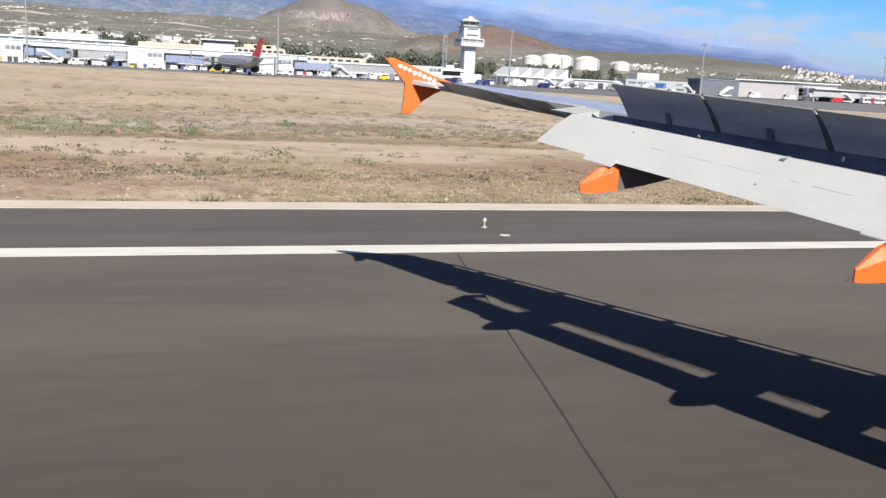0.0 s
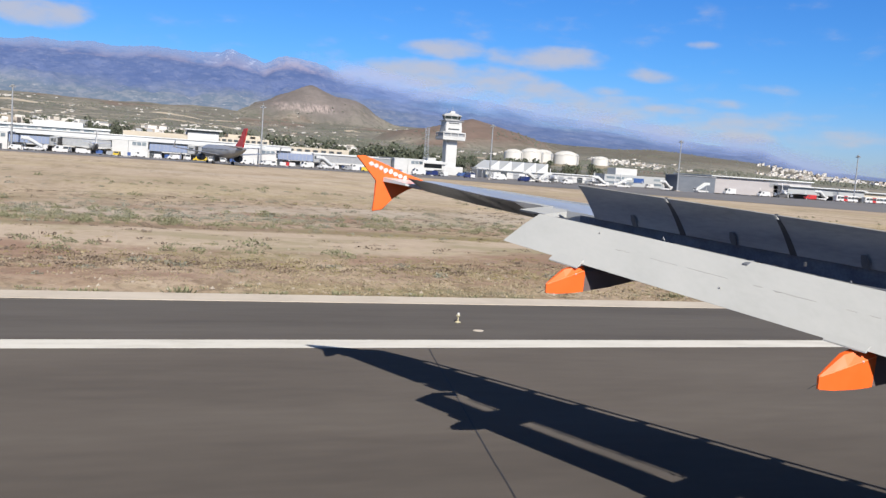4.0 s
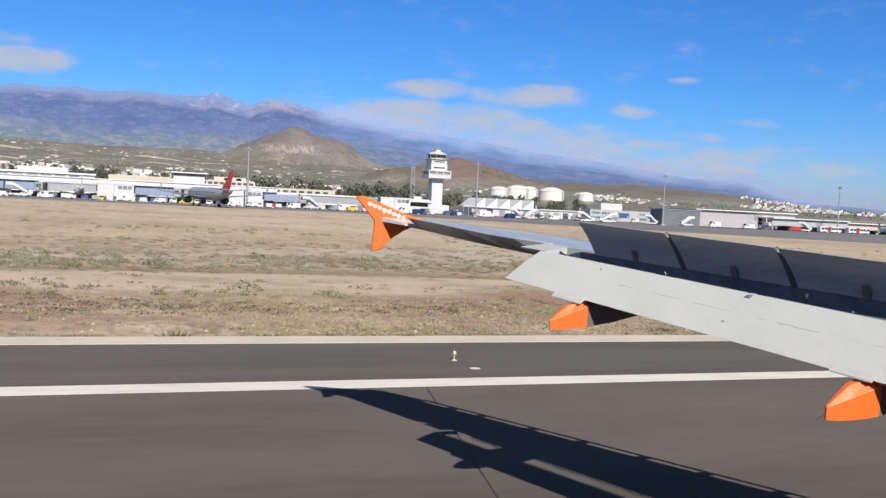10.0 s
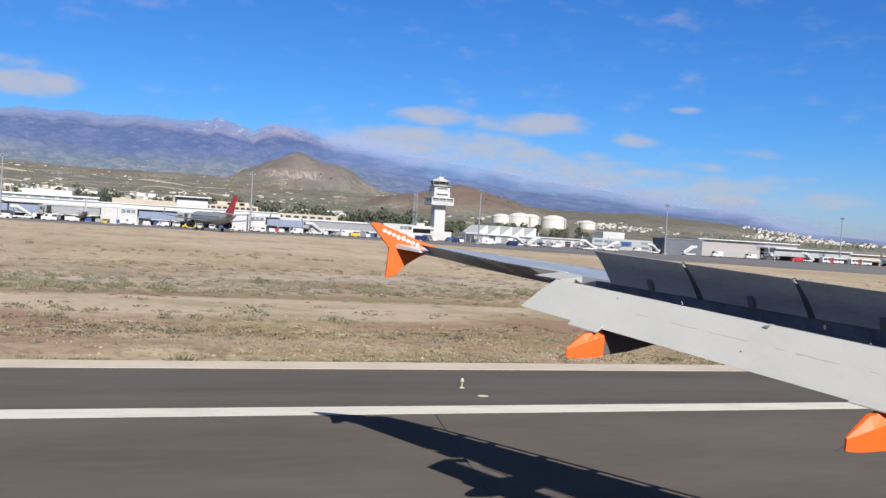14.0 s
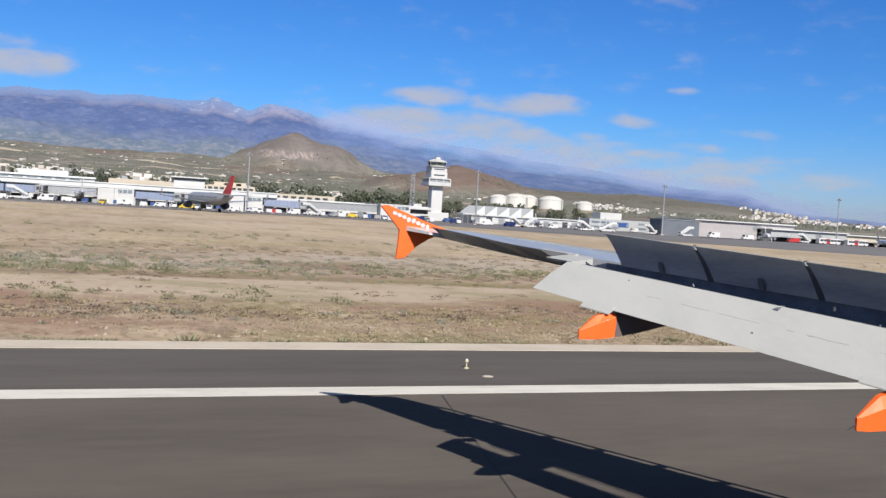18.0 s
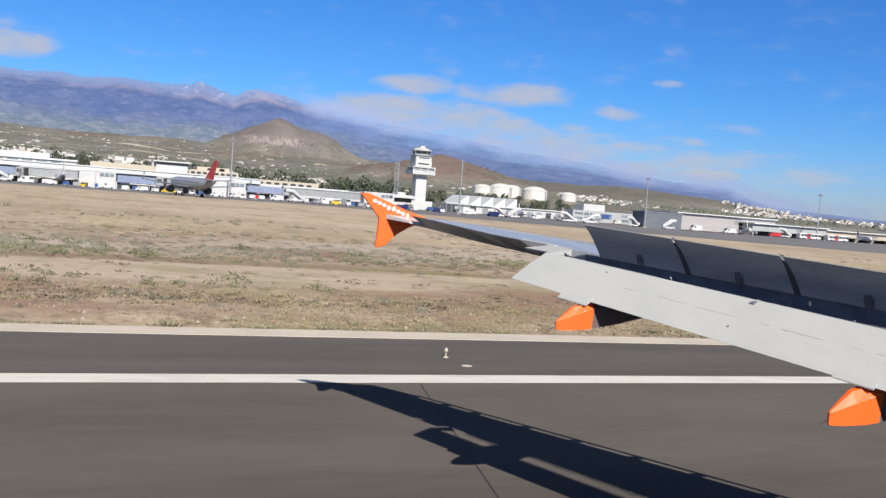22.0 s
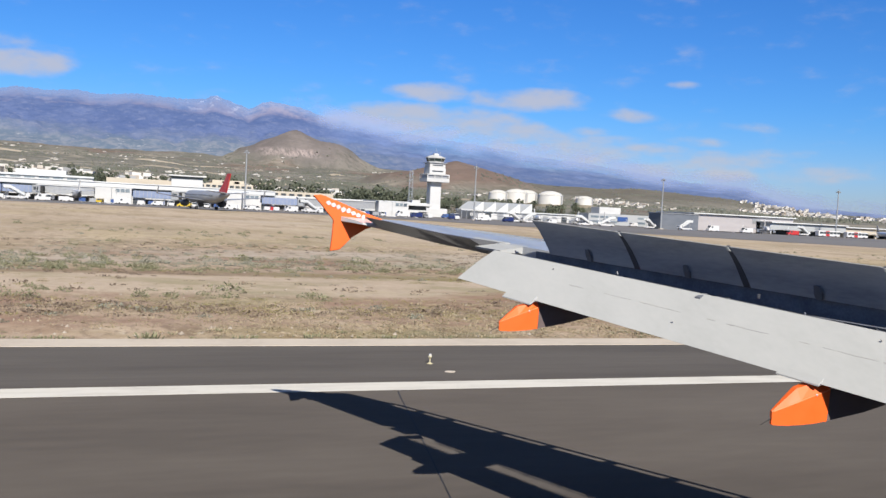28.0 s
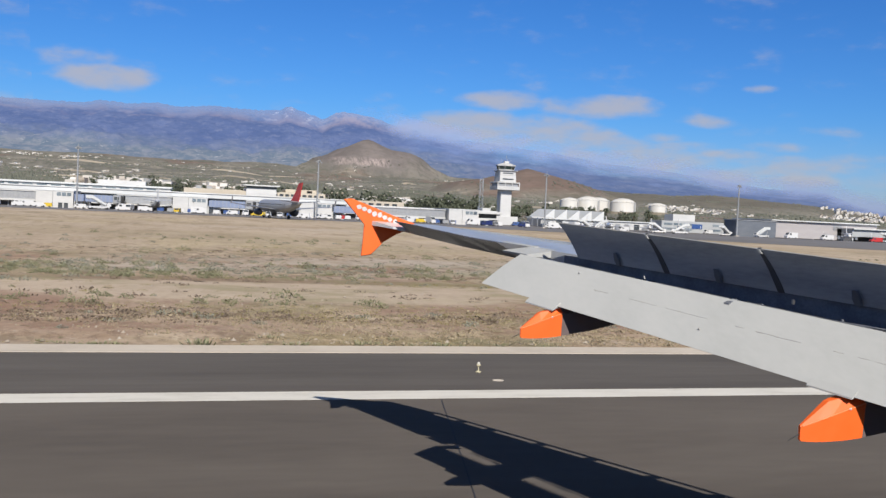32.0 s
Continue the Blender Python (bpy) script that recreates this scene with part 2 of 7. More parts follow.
def thing(name, m, label, category, group="", kind=""):
    ob = new(name)
    ob.matrix_world = m
    return tagged(ob, label, category, group, kind)


def box(bm, x0, x1, y0, y1, z0, z1, bevel=0.0):
    r = bmesh.ops.create_cube(bm, size=1, matrix=Matrix.Translation(((x0 + x1) / 2, (y0 + y1) / 2, (z0 + z1) / 2)) @ Matrix.Diagonal((x1 - x0, y1 - y0, z1 - z0, 1)))
    if bevel:
        es = list({e for v in r["verts"] for e in v.link_edges})
        bmesh.ops.bevel(bm, geom=es, offset=bevel, segments=1, affect="EDGES", clamp_overlap=True)
    return bm


def boxes(*args, bevel=0.0):
    bm = bmesh.new()
    for a in args:
        box(bm, *a, bevel=bevel)
    return bm


def loft(sections, closed=True, cap=True):
    """Skin through rings of points."""
    bm = bmesh.new()
    rings = [[bm.verts.new(p) for p in s] for s in sections]
    n = len(rings[0])
    for a, b in zip(rings, rings[1:]):
        for i in range(n if closed else n - 1):
            bm.faces.new((a[i], a[(i + 1) % n], b[(i + 1) % n], b[i]))
    if cap and closed:
        bm.faces.new(rings[0][::-1])
        bm.faces.new(rings[-1])
    return bm


def tube(points, radii, seg=8):
    """A round tube along points, one radius a point."""
    pts = [Vector(p) for p in points]
    rings = []
    for i, p in enumerate(pts):
        d = (pts[min(i + 1, len(pts) - 1)] - pts[max(i - 1, 0)]).normalized()
        q = d.to_track_quat("Z", "Y")
        r = radii[i] if isinstance(radii, (list, tuple)) else radii
        rings.append([p + q @ Vector((r * math.cos(k * math.tau / seg), r * math.sin(k * math.tau / seg), 0)) for k in range(seg)])
    return loft(rings)


def prism(poly, axis, a, b):
    """A polygon given in two of the axes, drawn out along the third from a to b."""
    def at(p, c):
        return {"x": (c, p[0], p[1]), "y": (p[0], c, p[1]), "z": (p[0], p[1], c)}[axis]
    return loft([[at(p, a) for p in poly], [at(p, b) for p in poly]])


def merge(*bms):
    out = bmesh.new()
    for b in bms:
        me = bpy.data.meshes.new("tmp")
        b.to_mesh(me)
        b.free()
        out.from_mesh(me)
        bpy.data.meshes.remove(me)
    return out


# ---------------------------------------------------------------- ground, runway and shoulder
RIDGE = ((-60, 4.6), (-25, 4.7), (-15, 4.9), (-6.1, 5.07), (-5.2, 5.27), (-3.8, 5.22), (-2.2, 5.36), (-0.9, 5.27), (1.1, 5.44), (3.6, 5.37), (5.0, 5.42), (5.6, 5.71), (6.4, 5.42), (7.65, 5.04),
         (8.2, 5.38), (8.8, 5.58), (9.6, 5.50), (10.7, 5.33), (11.8, 4.96), (13.5, 4.62), (15.3, 4.36), (17.0, 4.14), (19.2, 3.93), (21.9, 3.66),
         (24.5, 3.22), (28.1, 2.86), (30.2, 2.6), (31.7, 2.38), (34.2, 2.0), (36.2, 1.94), (37.5, 1.86), (39.4, 1.13), (40.7, 0.88), (45.7, 0.6), (70, 0.4))
RISE = ((560, -0.72), (650, -0.45), (900, 0.32), (1400, 0.85), (1900, 1.25), (2600, 1.7), (3250, 2.3))
RIDGE = tuple((a + 0.4, e) for a, e in RIDGE)
EYE = 4.4


def curve(table, x):
    if x <= table[0][0]:
        return table[0][1]
    for (a, va), (b, vb) in zip(table, table[1:]):
        if x <= b:
            return va + (vb - va) * (x - a) / (b - a)
    return table[-1][1]


def fbm(x, y, s, octaves=5):
    return noise.fractal((x / s, y / s, 3.7), 0.9, 2.1, octaves)


def field_height(y):
    """The airfield: level at the runway, falling gently to the apron."""
    return curve(((30, -0.02), (60, -0.15), (300, -1.0), (350, -1.3), (400, -2.3), (600, -2.6)), abs(y))


CONES = ((617, 3000, 226, 225, 0.92), (713, 3020, 190, 190, 0.82), (515, 2960, 142, 130, 1.0), (763, 1900, 102, 215, 0.9), (698, 1960, 74, 140, 0.9), (879, 2050, 96, 80, 0.7), (1375, 2150, 74, 480, 1.1), (1055, 2500, 76, 420, 1.1), (1640, 2220, 44, 420, 1.1))


def land_height(x, y):
    r = math.hypot(x, y)
    z = field_height(y)
    if r > 560 and y > 0:
        az = math.degrees(math.atan2(x, y))
        k = (min(curve(RIDGE, az), max(0.4, 5.3 - 0.085 * max(0, az - 5))) / 5.2) ** 0.7
        el = curve(RISE, r)
        el = el * k if el > 0 else el
        far = EYE + r * math.tan(radians(el)) + fbm(x, y, 420) * min(1, (r - 560) / 900) * (9 * k + 1.5) + fbm(x + 900, y, 90, 4) * min(1, (r - 560) / 500) * 1.2
        side = min(1, max(0, (70 - abs(az)) / 15))
        w = min(1, (r - 560) / 160) * side
        z = z * (1 - w) + far * w
        for cx, cy, top, rad, power in CONES:
            d = math.hypot(x - cx, y - cy) / rad
            if d < 1.6:
                lump = 1 + 0.07 * fbm(x, y, 45, 5) + 0.14 * fbm(x * 1.7, y * 1.7, 200, 3)
                z = max(z, z + (top - z) * max(0.0, 1 - d * lump) ** power if d * lump < 1 else z)
    return z


def steps(*runs):
    out = []
    for a, b, d in runs:
        k = max(1, round((b - a) / d))
        out += [a + (b - a) * i / k for i in range(k)]
    return out + [runs[-1][1]]


def build_ground():
    azs = steps((-180, -60, 6), (-60, -16, 1.2), (-16, 48, 0.3), (48, 72, 1.2), (72, 180, 6))[:-1]
    rs = steps((0.5, 20, 6.5), (20, 120, 5), (120, 560, 22), (560, 1400, 28), (1400, 3300, 38), (3300, 4900, 400))
    verts, faces = [], []
    for r in rs:
        for a in azs:
            x, y = r * math.sin(radians(a)), r * math.cos(radians(a))
            verts.append((x, y, land_height(x, y) - (0.05 if abs(y) < 29.5 else 0)))
    n = len(azs)
    for i in range(len(rs) - 1):
        for j in range(n):
            faces.append((i * n + j, i * n + (j + 1) % n, (i + 1) * n + (j + 1) % n, (i + 1) * n + j))
    me = bpy.data.meshes.new("ground")
    me.from_pydata(verts, [], faces)
    me.polygons.foreach_set("use_smooth", [True] * len(faces))
    return tagged(new("ground", me), "dry sandy airfield with sparse scrub rising to hills", "ground", kind="structure")


def ground_material():
    m = bpy.data.materials.new("dry_ground")
    m.use_nodes = True
    nt, nl = m.node_tree.nodes, m.node_tree.links
    b = nt["Principled BSDF"]
    b.inputs["Roughness"].default_value = 0.95
    b.inputs["Specular IOR Level"].default_value = 0.1
    geo = nt.new("ShaderNodeNewGeometry")

    def tex(scale, stretch, detail=6.0, rough=0.6, shift=0.0):
        mp = nt.new("ShaderNodeMapping")
        mp.inputs["Scale"].default_value = stretch
        mp.inputs["Location"].default_value = (shift, shift * 0.7, 0)
        nl.new(geo.outputs["Position"], mp.inputs["Vector"])
        n = nt.new("ShaderNodeTexNoise")
        n.inputs["Scale"].default_value, n.inputs["Detail"].default_value, n.inputs["Roughness"].default_value = scale, detail, rough
        nl.new(mp.outputs[0], n.inputs["Vector"])
        return n.outputs["Fac"]

    def ramp2(fac, lo, hi):
        n = nt.new("ShaderNodeMapRange")
        n.interpolation_type = "SMOOTHSTEP"
        n.inputs["From Min"].default_value, n.inputs["From Max"].default_value = lo, hi
        nl.new(fac, n.inputs["Value"])
        return n.outputs[0]

    def mix(fac, a, c):
        n = nt.new("ShaderNodeMix")
        n.data_type = "RGBA"
        nl.new(fac, n.inputs["Factor"])
        for i, v in ((6, a), (7, c)):
            if isinstance(v, tuple):
                n.inputs[i].default_value = (*v, 1)
            else:
                nl.new(v, n.inputs[i])
        return n.outputs[2]

    def mul(a, c):
        n = nt.new("ShaderNodeMath")
        n.operation = "MULTIPLY"
        nl.new(a, n.inputs[0])
        if isinstance(c, float):
            n.inputs[1].default_value = c
        else:
            nl.new(c, n.inputs[1])
        return n.outputs[0]

    # the airfield: sand, straw, brown earth and patches of scrub
    sand = mix(ramp2(tex(0.030, (0.7, 0.8, 1), 9, 0.66), 0.38, 0.62), (0.335, 0.262, 0.190), (0.475, 0.390, 0.290))
    sand = mix(mul(ramp2(tex(0.035, (0.6, 0.8, 1), 9, 0.70, shift=31), 0.52, 0.62), 0.75), sand, (0.225, 0.135, 0.090))
    sand = mix(mul(ramp2(tex(0.03, (0.6, 0.8, 1), 9, 0.70, shift=77), 0.50, 0.62), 0.75), sand, (0.270, 0.240, 0.120))
    litter = ramp2(tex(0.62, (0.9, 0.42, 1), 8, 0.74, shift=140), 0.51, 0.59)
    sand = mix(mul(litter, 0.65), sand, (0.175, 0.128, 0.085))
    green = ramp2(tex(0.10, (0.6, 1, 1), 8, 0.75, shift=260), 0.54, 0.64)
    sand = mix(mul(green, 0.75), sand, (0.170, 0.172, 0.105))
    grit = ramp2(tex(2.6, (0.9, 0.36, 1), 6, 0.8, shift=5), 0.50, 0.58)
    sand = mix(mul(grit, 0.45), sand, (0.130, 0.096, 0.068))
    pale = ramp2(tex(1.4, (0.7, 0.40, 1), 7, 0.8, shift=55), 0.55, 0.64)
    sand = mix(mul(pale, 0.50), sand, (0.58, 0.49, 0.37))
    sand = mix(mul(ramp2(tex(0.03, (0.45, 1, 1), 6, 0.6, shift=211), 0.55, 0.64), 0.85), sand, (0.400, 0.345, 0.290))
    spot = nt.new("ShaderNodeSeparateXYZ")
    nl.new(geo.outputs["Position"], spot.inputs[0])
    wavy = nt.new("ShaderNodeMath")
    wavy.operation = "MULTIPLY_ADD"
    wavy.inputs[1].default_value = 26.0
    nl.new(tex(0.035, (0.5, 1.2, 1), 6, 0.6, shift=404), wavy.inputs[0])
    nl.new(spot.outputs[1], wavy.inputs[2])
    # bands that run along the runway: rubble, graded sand, a brown rut
    drift = nt.new("ShaderNodeMath")
    drift.operation = "MULTIPLY_ADD"
    drift.inputs[1].default_value = 9.0
    nl.new(tex(0.05, (0.4, 0.6, 1), 7, 0.62, shift=505), drift.inputs[0])
    nl.new(spot.outputs[1], drift.inputs[2])
    lane = drift.outputs[0]
    rubble = mul(mul(ramp2(lane, 35.0, 37.5), ramp2(lane, 46.5, 44.0)), ramp2(tex(0.22, (0.7, 0.5, 1), 9, 0.76, shift=19), 0.40, 0.58))
    sand = mix(mul(rubble, 0.62), sand, (0.275, 0.192, 0.150))
    graded = mul(mul(ramp2(lane, 44.0, 46.5), ramp2(lane, 56.0, 54.5)), ramp2(tex(0.020, (0.6, 0.5, 1), 7, 0.66, shift=71), 0.36, 0.48))
    sand = mix(mul(graded, 0.72), sand, (0.440, 0.362, 0.285))
    rut = mul(mul(ramp2(lane, 54.5, 56.0), ramp2(lane, 60.0, 57.0)), ramp2(tex(0.05, (0.5, 0.6, 1), 8, 0.7, shift=88), 0.40, 0.55))
    sand = mix(mul(rut, 0.70), sand, (0.205, 0.150, 0.105))
    olive = mul(mul(ramp2(wavy.outputs[0], 46.0, 54.0), ramp2(wavy.outputs[0], 92.0, 70.0)), ramp2(tex(0.10, (0.55, 0.75, 1), 9, 0.74, shift=330), 0.47, 0.58))
    sand = mix(mul(olive, 0.55), sand, (0.215, 0.200, 0.105))
    red = mul(mul(ramp2(wavy.outputs[0], 40.0, 47.0), ramp2(wavy.outputs[0], 120.0, 80.0)), ramp2(tex(0.07, (0.55, 0.8, 1), 9, 0.72, shift=612), 0.50, 0.60))
    sand = mix(mul(red, 0.80), sand, (0.250, 0.160, 0.118))
    # smooth pale sand towards the apron
    bare = mix(ramp2(tex(0.02, (0.6, 0.9, 1), 8, 0.62, shift=818), 0.36, 0.64), (0.385, 0.312, 0.235), (0.470, 0.388, 0.300))
    sand = mix(mul(ramp2(wavy.outputs[0], 84.0, 122.0), 0.62), sand, bare)
    open_field = ramp2(wavy.outputs[0], 60.0, 92.0)
    weedy = ramp2(tex(0.16, (1, 0.24, 1), 9, 0.74, shift=1313), 0.49, 0.60)
    sand = mix(mul(mul(weedy, open_field), 0.55), sand, (0.255, 0.205, 0.135))
    tufty = mul(ramp2(tex(0.55, (1, 0.16, 1), 8, 0.78, shift=1717), 0.53, 0.60), ramp2(tex(0.018, (0.7, 0.9, 1), 6, 0.6, shift=1919), 0.44, 0.58))
    sand = mix(mul(mul(tufty, open_field), 0.70), sand, (0.165, 0.140, 0.092))
    strawy = ramp2(tex(0.05, (0.8, 0.5, 1), 9, 0.72, shift=2121), 0.52, 0.62)
    sand = mix(mul(mul(strawy, open_field), 0.45), sand, (0.420, 0.345, 0.215))
    # the hills: scrub green, tan fields, bare red earth, paled by painted-in haze
    hill = mix(ramp2(tex(0.006, (1, 1, 1), 8, 0.65), 0.4, 0.6), (0.142, 0.139, 0.120), (0.200, 0.188, 0.160))
    hill = mix(ramp2(tex(0.012, (0.5, 1.6, 1), 7, 0.7, shift=900), 0.55, 0.66), hill, (0.290, 0.258, 0.210))
    hill = mix(ramp2(tex(0.03, (0.4, 1.4, 1), 6, 0.7, shift=300), 0.54, 0.64), hill, (0.100, 0.110, 0.085))
    hill = mix(mul(ramp2(tex(0.0035, (1, 1, 1), 6, 0.6, shift=1500), 0.55, 0.68), 0.7), hill, (0.174, 0.117, 0.096))
    hill = mix(mul(ramp2(tex(0.055, (1, 0.25, 1), 8, 0.78, shift=2400), 0.50, 0.60), 0.55), hill, (0.085, 0.088, 0.070))
    hill = mix(mul(ramp2(tex(0.045, (0.8, 0.2, 1), 7, 0.75, shift=2700), 0.57, 0.66), 0.60), hill, (0.315, 0.285, 0.240))
    # bare cinder cones by their place, with haze greyed into their tints
    sx = nt.new("ShaderNodeSeparateXYZ")
    nl.new(geo.outputs["Position"], sx.inputs[0])
    for cx, cy, rad, tint in ((630, 3000, 250, (0.128, 0.112, 0.110)), (763, 1900, 215, (0.135, 0.098, 0.084)), (879, 2050, 85, (0.130, 0.070, 0.068)), (1375, 2150, 480, (0.112, 0.104, 0.086))):
        vm = nt.new("ShaderNodeVectorMath")
        vm.operation = "DISTANCE"
        nl.new(geo.outputs["Position"], vm.inputs[0])
        vm.inputs[1].default_value = (cx, cy, 60)
        mr = nt.new("ShaderNodeMapRange")
        mr.inputs["From Min"].default_value, mr.inputs["From Max"].default_value = rad, rad * 0.7
        nl.new(vm.outputs["Value"], mr.inputs["Value"])
        earth = mix(ramp2(tex(0.02, (1, 1, 1), 7, 0.7, shift=cx), 0.42, 0.62), tint, tuple(c * 1.25 for c in tint))
        hill = mix(mul(mr.outputs[0], 0.85), hill, earth)
    # pale gullies of an old quarry along the foot of the first cone
    band = mul(mul(ramp2(sx.outputs[2], 122.0, 134.0), ramp2(sx.outputs[2], 160.0, 146.0)), mul(ramp2(sx.outputs[0], 470.0, 510.0), ramp2(sx.outputs[0], 680.0, 640.0)))
    near_side = ramp2(sx.outputs[1], 2990.0, 2960.0)
    gully = ramp2(tex(0.13, (1, 0.25, 0.18), 7, 0.75, shift=40), 0.40, 0.62)
    hill = mix(mul(mul(mul(band, near_side), gully), 0.85), hill, (0.33, 0.275, 0.260))
    ml = nt.new("ShaderNodeVectorMath")
    ml.operation = "LENGTH"
    nl.new(geo.outputs["Position"], ml.inputs[0])
    far = nt.new("ShaderNodeMapRange")
    far.inputs["From Min"].default_value, far.inputs["From Max"].default_value = 520, 700
    nl.new(ml.outputs["Value"], far.inputs["Value"])
    nl.new(mix(far.outputs[0], sand, hill), b.inputs["Base Color"])
    bp = nt.new("ShaderNodeBump")
    bp.inputs["Strength"].default_value, bp.inputs["Distance"].default_value = 0.8, 0.12
    nl.new(tex(0.9, (0.6, 1, 1), 8, 0.7, shift=11), bp.inputs["Height"])
    nl.new(bp.outputs[0], b.inputs["Normal"])
    return m


ground = build_ground()
ground.data.materials.append(ground_material())


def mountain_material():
    """Blue distance haze put into colour and emission: pale rock and snow along the crest, forest below, grey-green
    foot, mist on the long slope.
    """
    m = bpy.data.materials.new("mountain_with_painted_haze")
    m.use_nodes = True
    nt, nl = m.node_tree.nodes, m.node_tree.links
    b = nt["Principled BSDF"]
    b.inputs["Roughness"].default_value, b.inputs["Specular IOR Level"].default_value = 0.95, 0.0
    geo = nt.new("ShaderNodeNewGeometry")
    crest = nt.new("ShaderNodeAttribute")
    crest.attribute_name = "crest"
    bearing = nt.new("ShaderNodeAttribute")
    bearing.attribute_name = "bearing"
    lift = nt.new("ShaderNodeAttribute")
    lift.attribute_name = "lift"

    def tex(scale, stretch, detail=8.0, rough=0.65, shift=0.0):
        mp = nt.new("ShaderNodeMapping")
        mp.inputs["Scale"].default_value = stretch
        mp.inputs["Location"].default_value = (shift, shift, 0)
        nl.new(geo.outputs["Position"], mp.inputs["Vector"])
        n = nt.new("ShaderNodeTexNoise")
        n.inputs["Scale"].default_value, n.inputs["Detail"].default_value, n.inputs["Roughness"].default_value = scale, detail, rough
        nl.new(mp.outputs[0], n.inputs["Vector"])
        return n.outputs["Fac"]

    def ramp(fac, lo, hi):
        n = nt.new("ShaderNodeMapRange")
        n.interpolation_type = "SMOOTHSTEP"
        n.inputs["From Min"].default_value, n.inputs["From Max"].default_value = lo, hi
        nl.new(fac, n.inputs["Value"])
        return n.outputs[0]

    def op(kind, a, c):
        n = nt.new("ShaderNodeMath")
        n.operation = kind
        for k, v in enumerate((a, c)):
            if isinstance(v, float):
                n.inputs[k].default_value = v
            else:
                nl.new(v, n.inputs[k])
        return n.outputs[0]

    def mix(fac, a, c):
        n = nt.new("ShaderNodeMix")
        n.data_type = "RGBA"
        nl.new(fac, n.inputs["Factor"])
        for k, v in ((6, a), (7, c)):
            if isinstance(v, tuple):
                n.inputs[k].default_value = (*v, 1)
            else:
                nl.new(v, n.inputs[k])
        return n.outputs[2]

    # these blues carry the distance haze in the slope colours
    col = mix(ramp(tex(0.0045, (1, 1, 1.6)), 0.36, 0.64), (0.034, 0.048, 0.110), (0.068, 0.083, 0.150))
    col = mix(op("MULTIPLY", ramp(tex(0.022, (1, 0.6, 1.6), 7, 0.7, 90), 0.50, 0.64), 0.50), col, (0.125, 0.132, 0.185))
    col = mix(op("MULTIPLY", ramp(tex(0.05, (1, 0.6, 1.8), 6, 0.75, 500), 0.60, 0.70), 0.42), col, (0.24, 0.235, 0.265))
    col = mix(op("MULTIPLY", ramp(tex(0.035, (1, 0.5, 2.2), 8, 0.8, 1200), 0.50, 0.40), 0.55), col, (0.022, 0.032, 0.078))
    high = ramp(op("ADD", crest.outputs["Fac"], op("MULTIPLY", tex(0.012, (1, 1, 1), 6, 0.6, 300), 0.35)), 0.98, 1.14)
    warm = op("MULTIPLY", high, ramp(bearing.outputs["Fac"], 13.5, 10.5))
    col = mix(op("MULTIPLY", warm, 0.8), col, (0.150, 0.125, 0.150))
    snowy = op("MULTIPLY", op("MULTIPLY", ramp(crest.outputs["Fac"], 0.86, 0.93), ramp(tex(0.028, (1, 0.8, 1.3), 6, 0.7, 40), 0.54, 0.62)),
               op("MULTIPLY", ramp(bearing.outputs["Fac"], 3.0, 5.2), ramp(bearing.outputs["Fac"], 10.4, 5.8)))
    col = mix(op("MULTIPLY", snowy, 0.55), col, (0.40, 0.375, 0.40))
    rocky = op("MULTIPLY", op("MULTIPLY", ramp(crest.outputs["Fac"], 0.78, 0.94), ramp(tex(0.018, (1, 0.8, 1.2), 7, 0.7, 140), 0.40, 0.58)), op("MULTIPLY", ramp(bearing.outputs["Fac"], 6.4, 8.4), ramp(bearing.outputs["Fac"], 12.4, 10.6)))
    col = mix(op("MULTIPLY", rocky, 0.75), col, (0.235, 0.180, 0.175))
    foot = ramp(op("ADD", lift.outputs["Fac"], op("MULTIPLY", tex(0.006, (1, 1, 1), 6, 0.6, 800), 1.6)), 4.75, 3.4)
    low = mix(ramp(tex(0.02, (1, 0.6, 1), 7, 0.7, 60), 0.42, 0.6), (0.075, 0.090, 0.082), (0.145, 0.145, 0.125))
    low = mix(op("MULTIPLY", ramp(tex(0.06, (0.7, 0.6, 2), 5, 0.7, 777), 0.60, 0.68), 0.7), low, (0.36, 0.34, 0.31))
    col = mix(op("MULTIPLY", foot, op("SUBTRACT", 1.0, op("MULTIPLY", ramp(bearing.outputs["Fac"], 12.0, 20.0), 0.75))), col, low)
    # cloud veil painted into the colour of the long slope
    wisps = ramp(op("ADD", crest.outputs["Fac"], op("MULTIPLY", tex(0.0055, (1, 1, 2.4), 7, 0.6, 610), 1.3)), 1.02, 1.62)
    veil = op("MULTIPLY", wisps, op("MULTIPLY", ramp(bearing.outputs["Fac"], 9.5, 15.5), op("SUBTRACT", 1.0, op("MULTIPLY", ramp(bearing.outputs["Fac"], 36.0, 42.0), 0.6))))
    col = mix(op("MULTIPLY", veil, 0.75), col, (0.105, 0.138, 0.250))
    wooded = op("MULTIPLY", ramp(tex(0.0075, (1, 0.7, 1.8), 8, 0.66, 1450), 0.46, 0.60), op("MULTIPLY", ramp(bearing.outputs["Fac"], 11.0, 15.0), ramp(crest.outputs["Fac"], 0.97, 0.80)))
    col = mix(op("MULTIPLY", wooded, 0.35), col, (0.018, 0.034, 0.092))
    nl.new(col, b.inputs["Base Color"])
    # blue glow added over the whole range as distance haze
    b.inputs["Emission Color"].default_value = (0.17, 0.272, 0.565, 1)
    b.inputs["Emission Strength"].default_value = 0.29
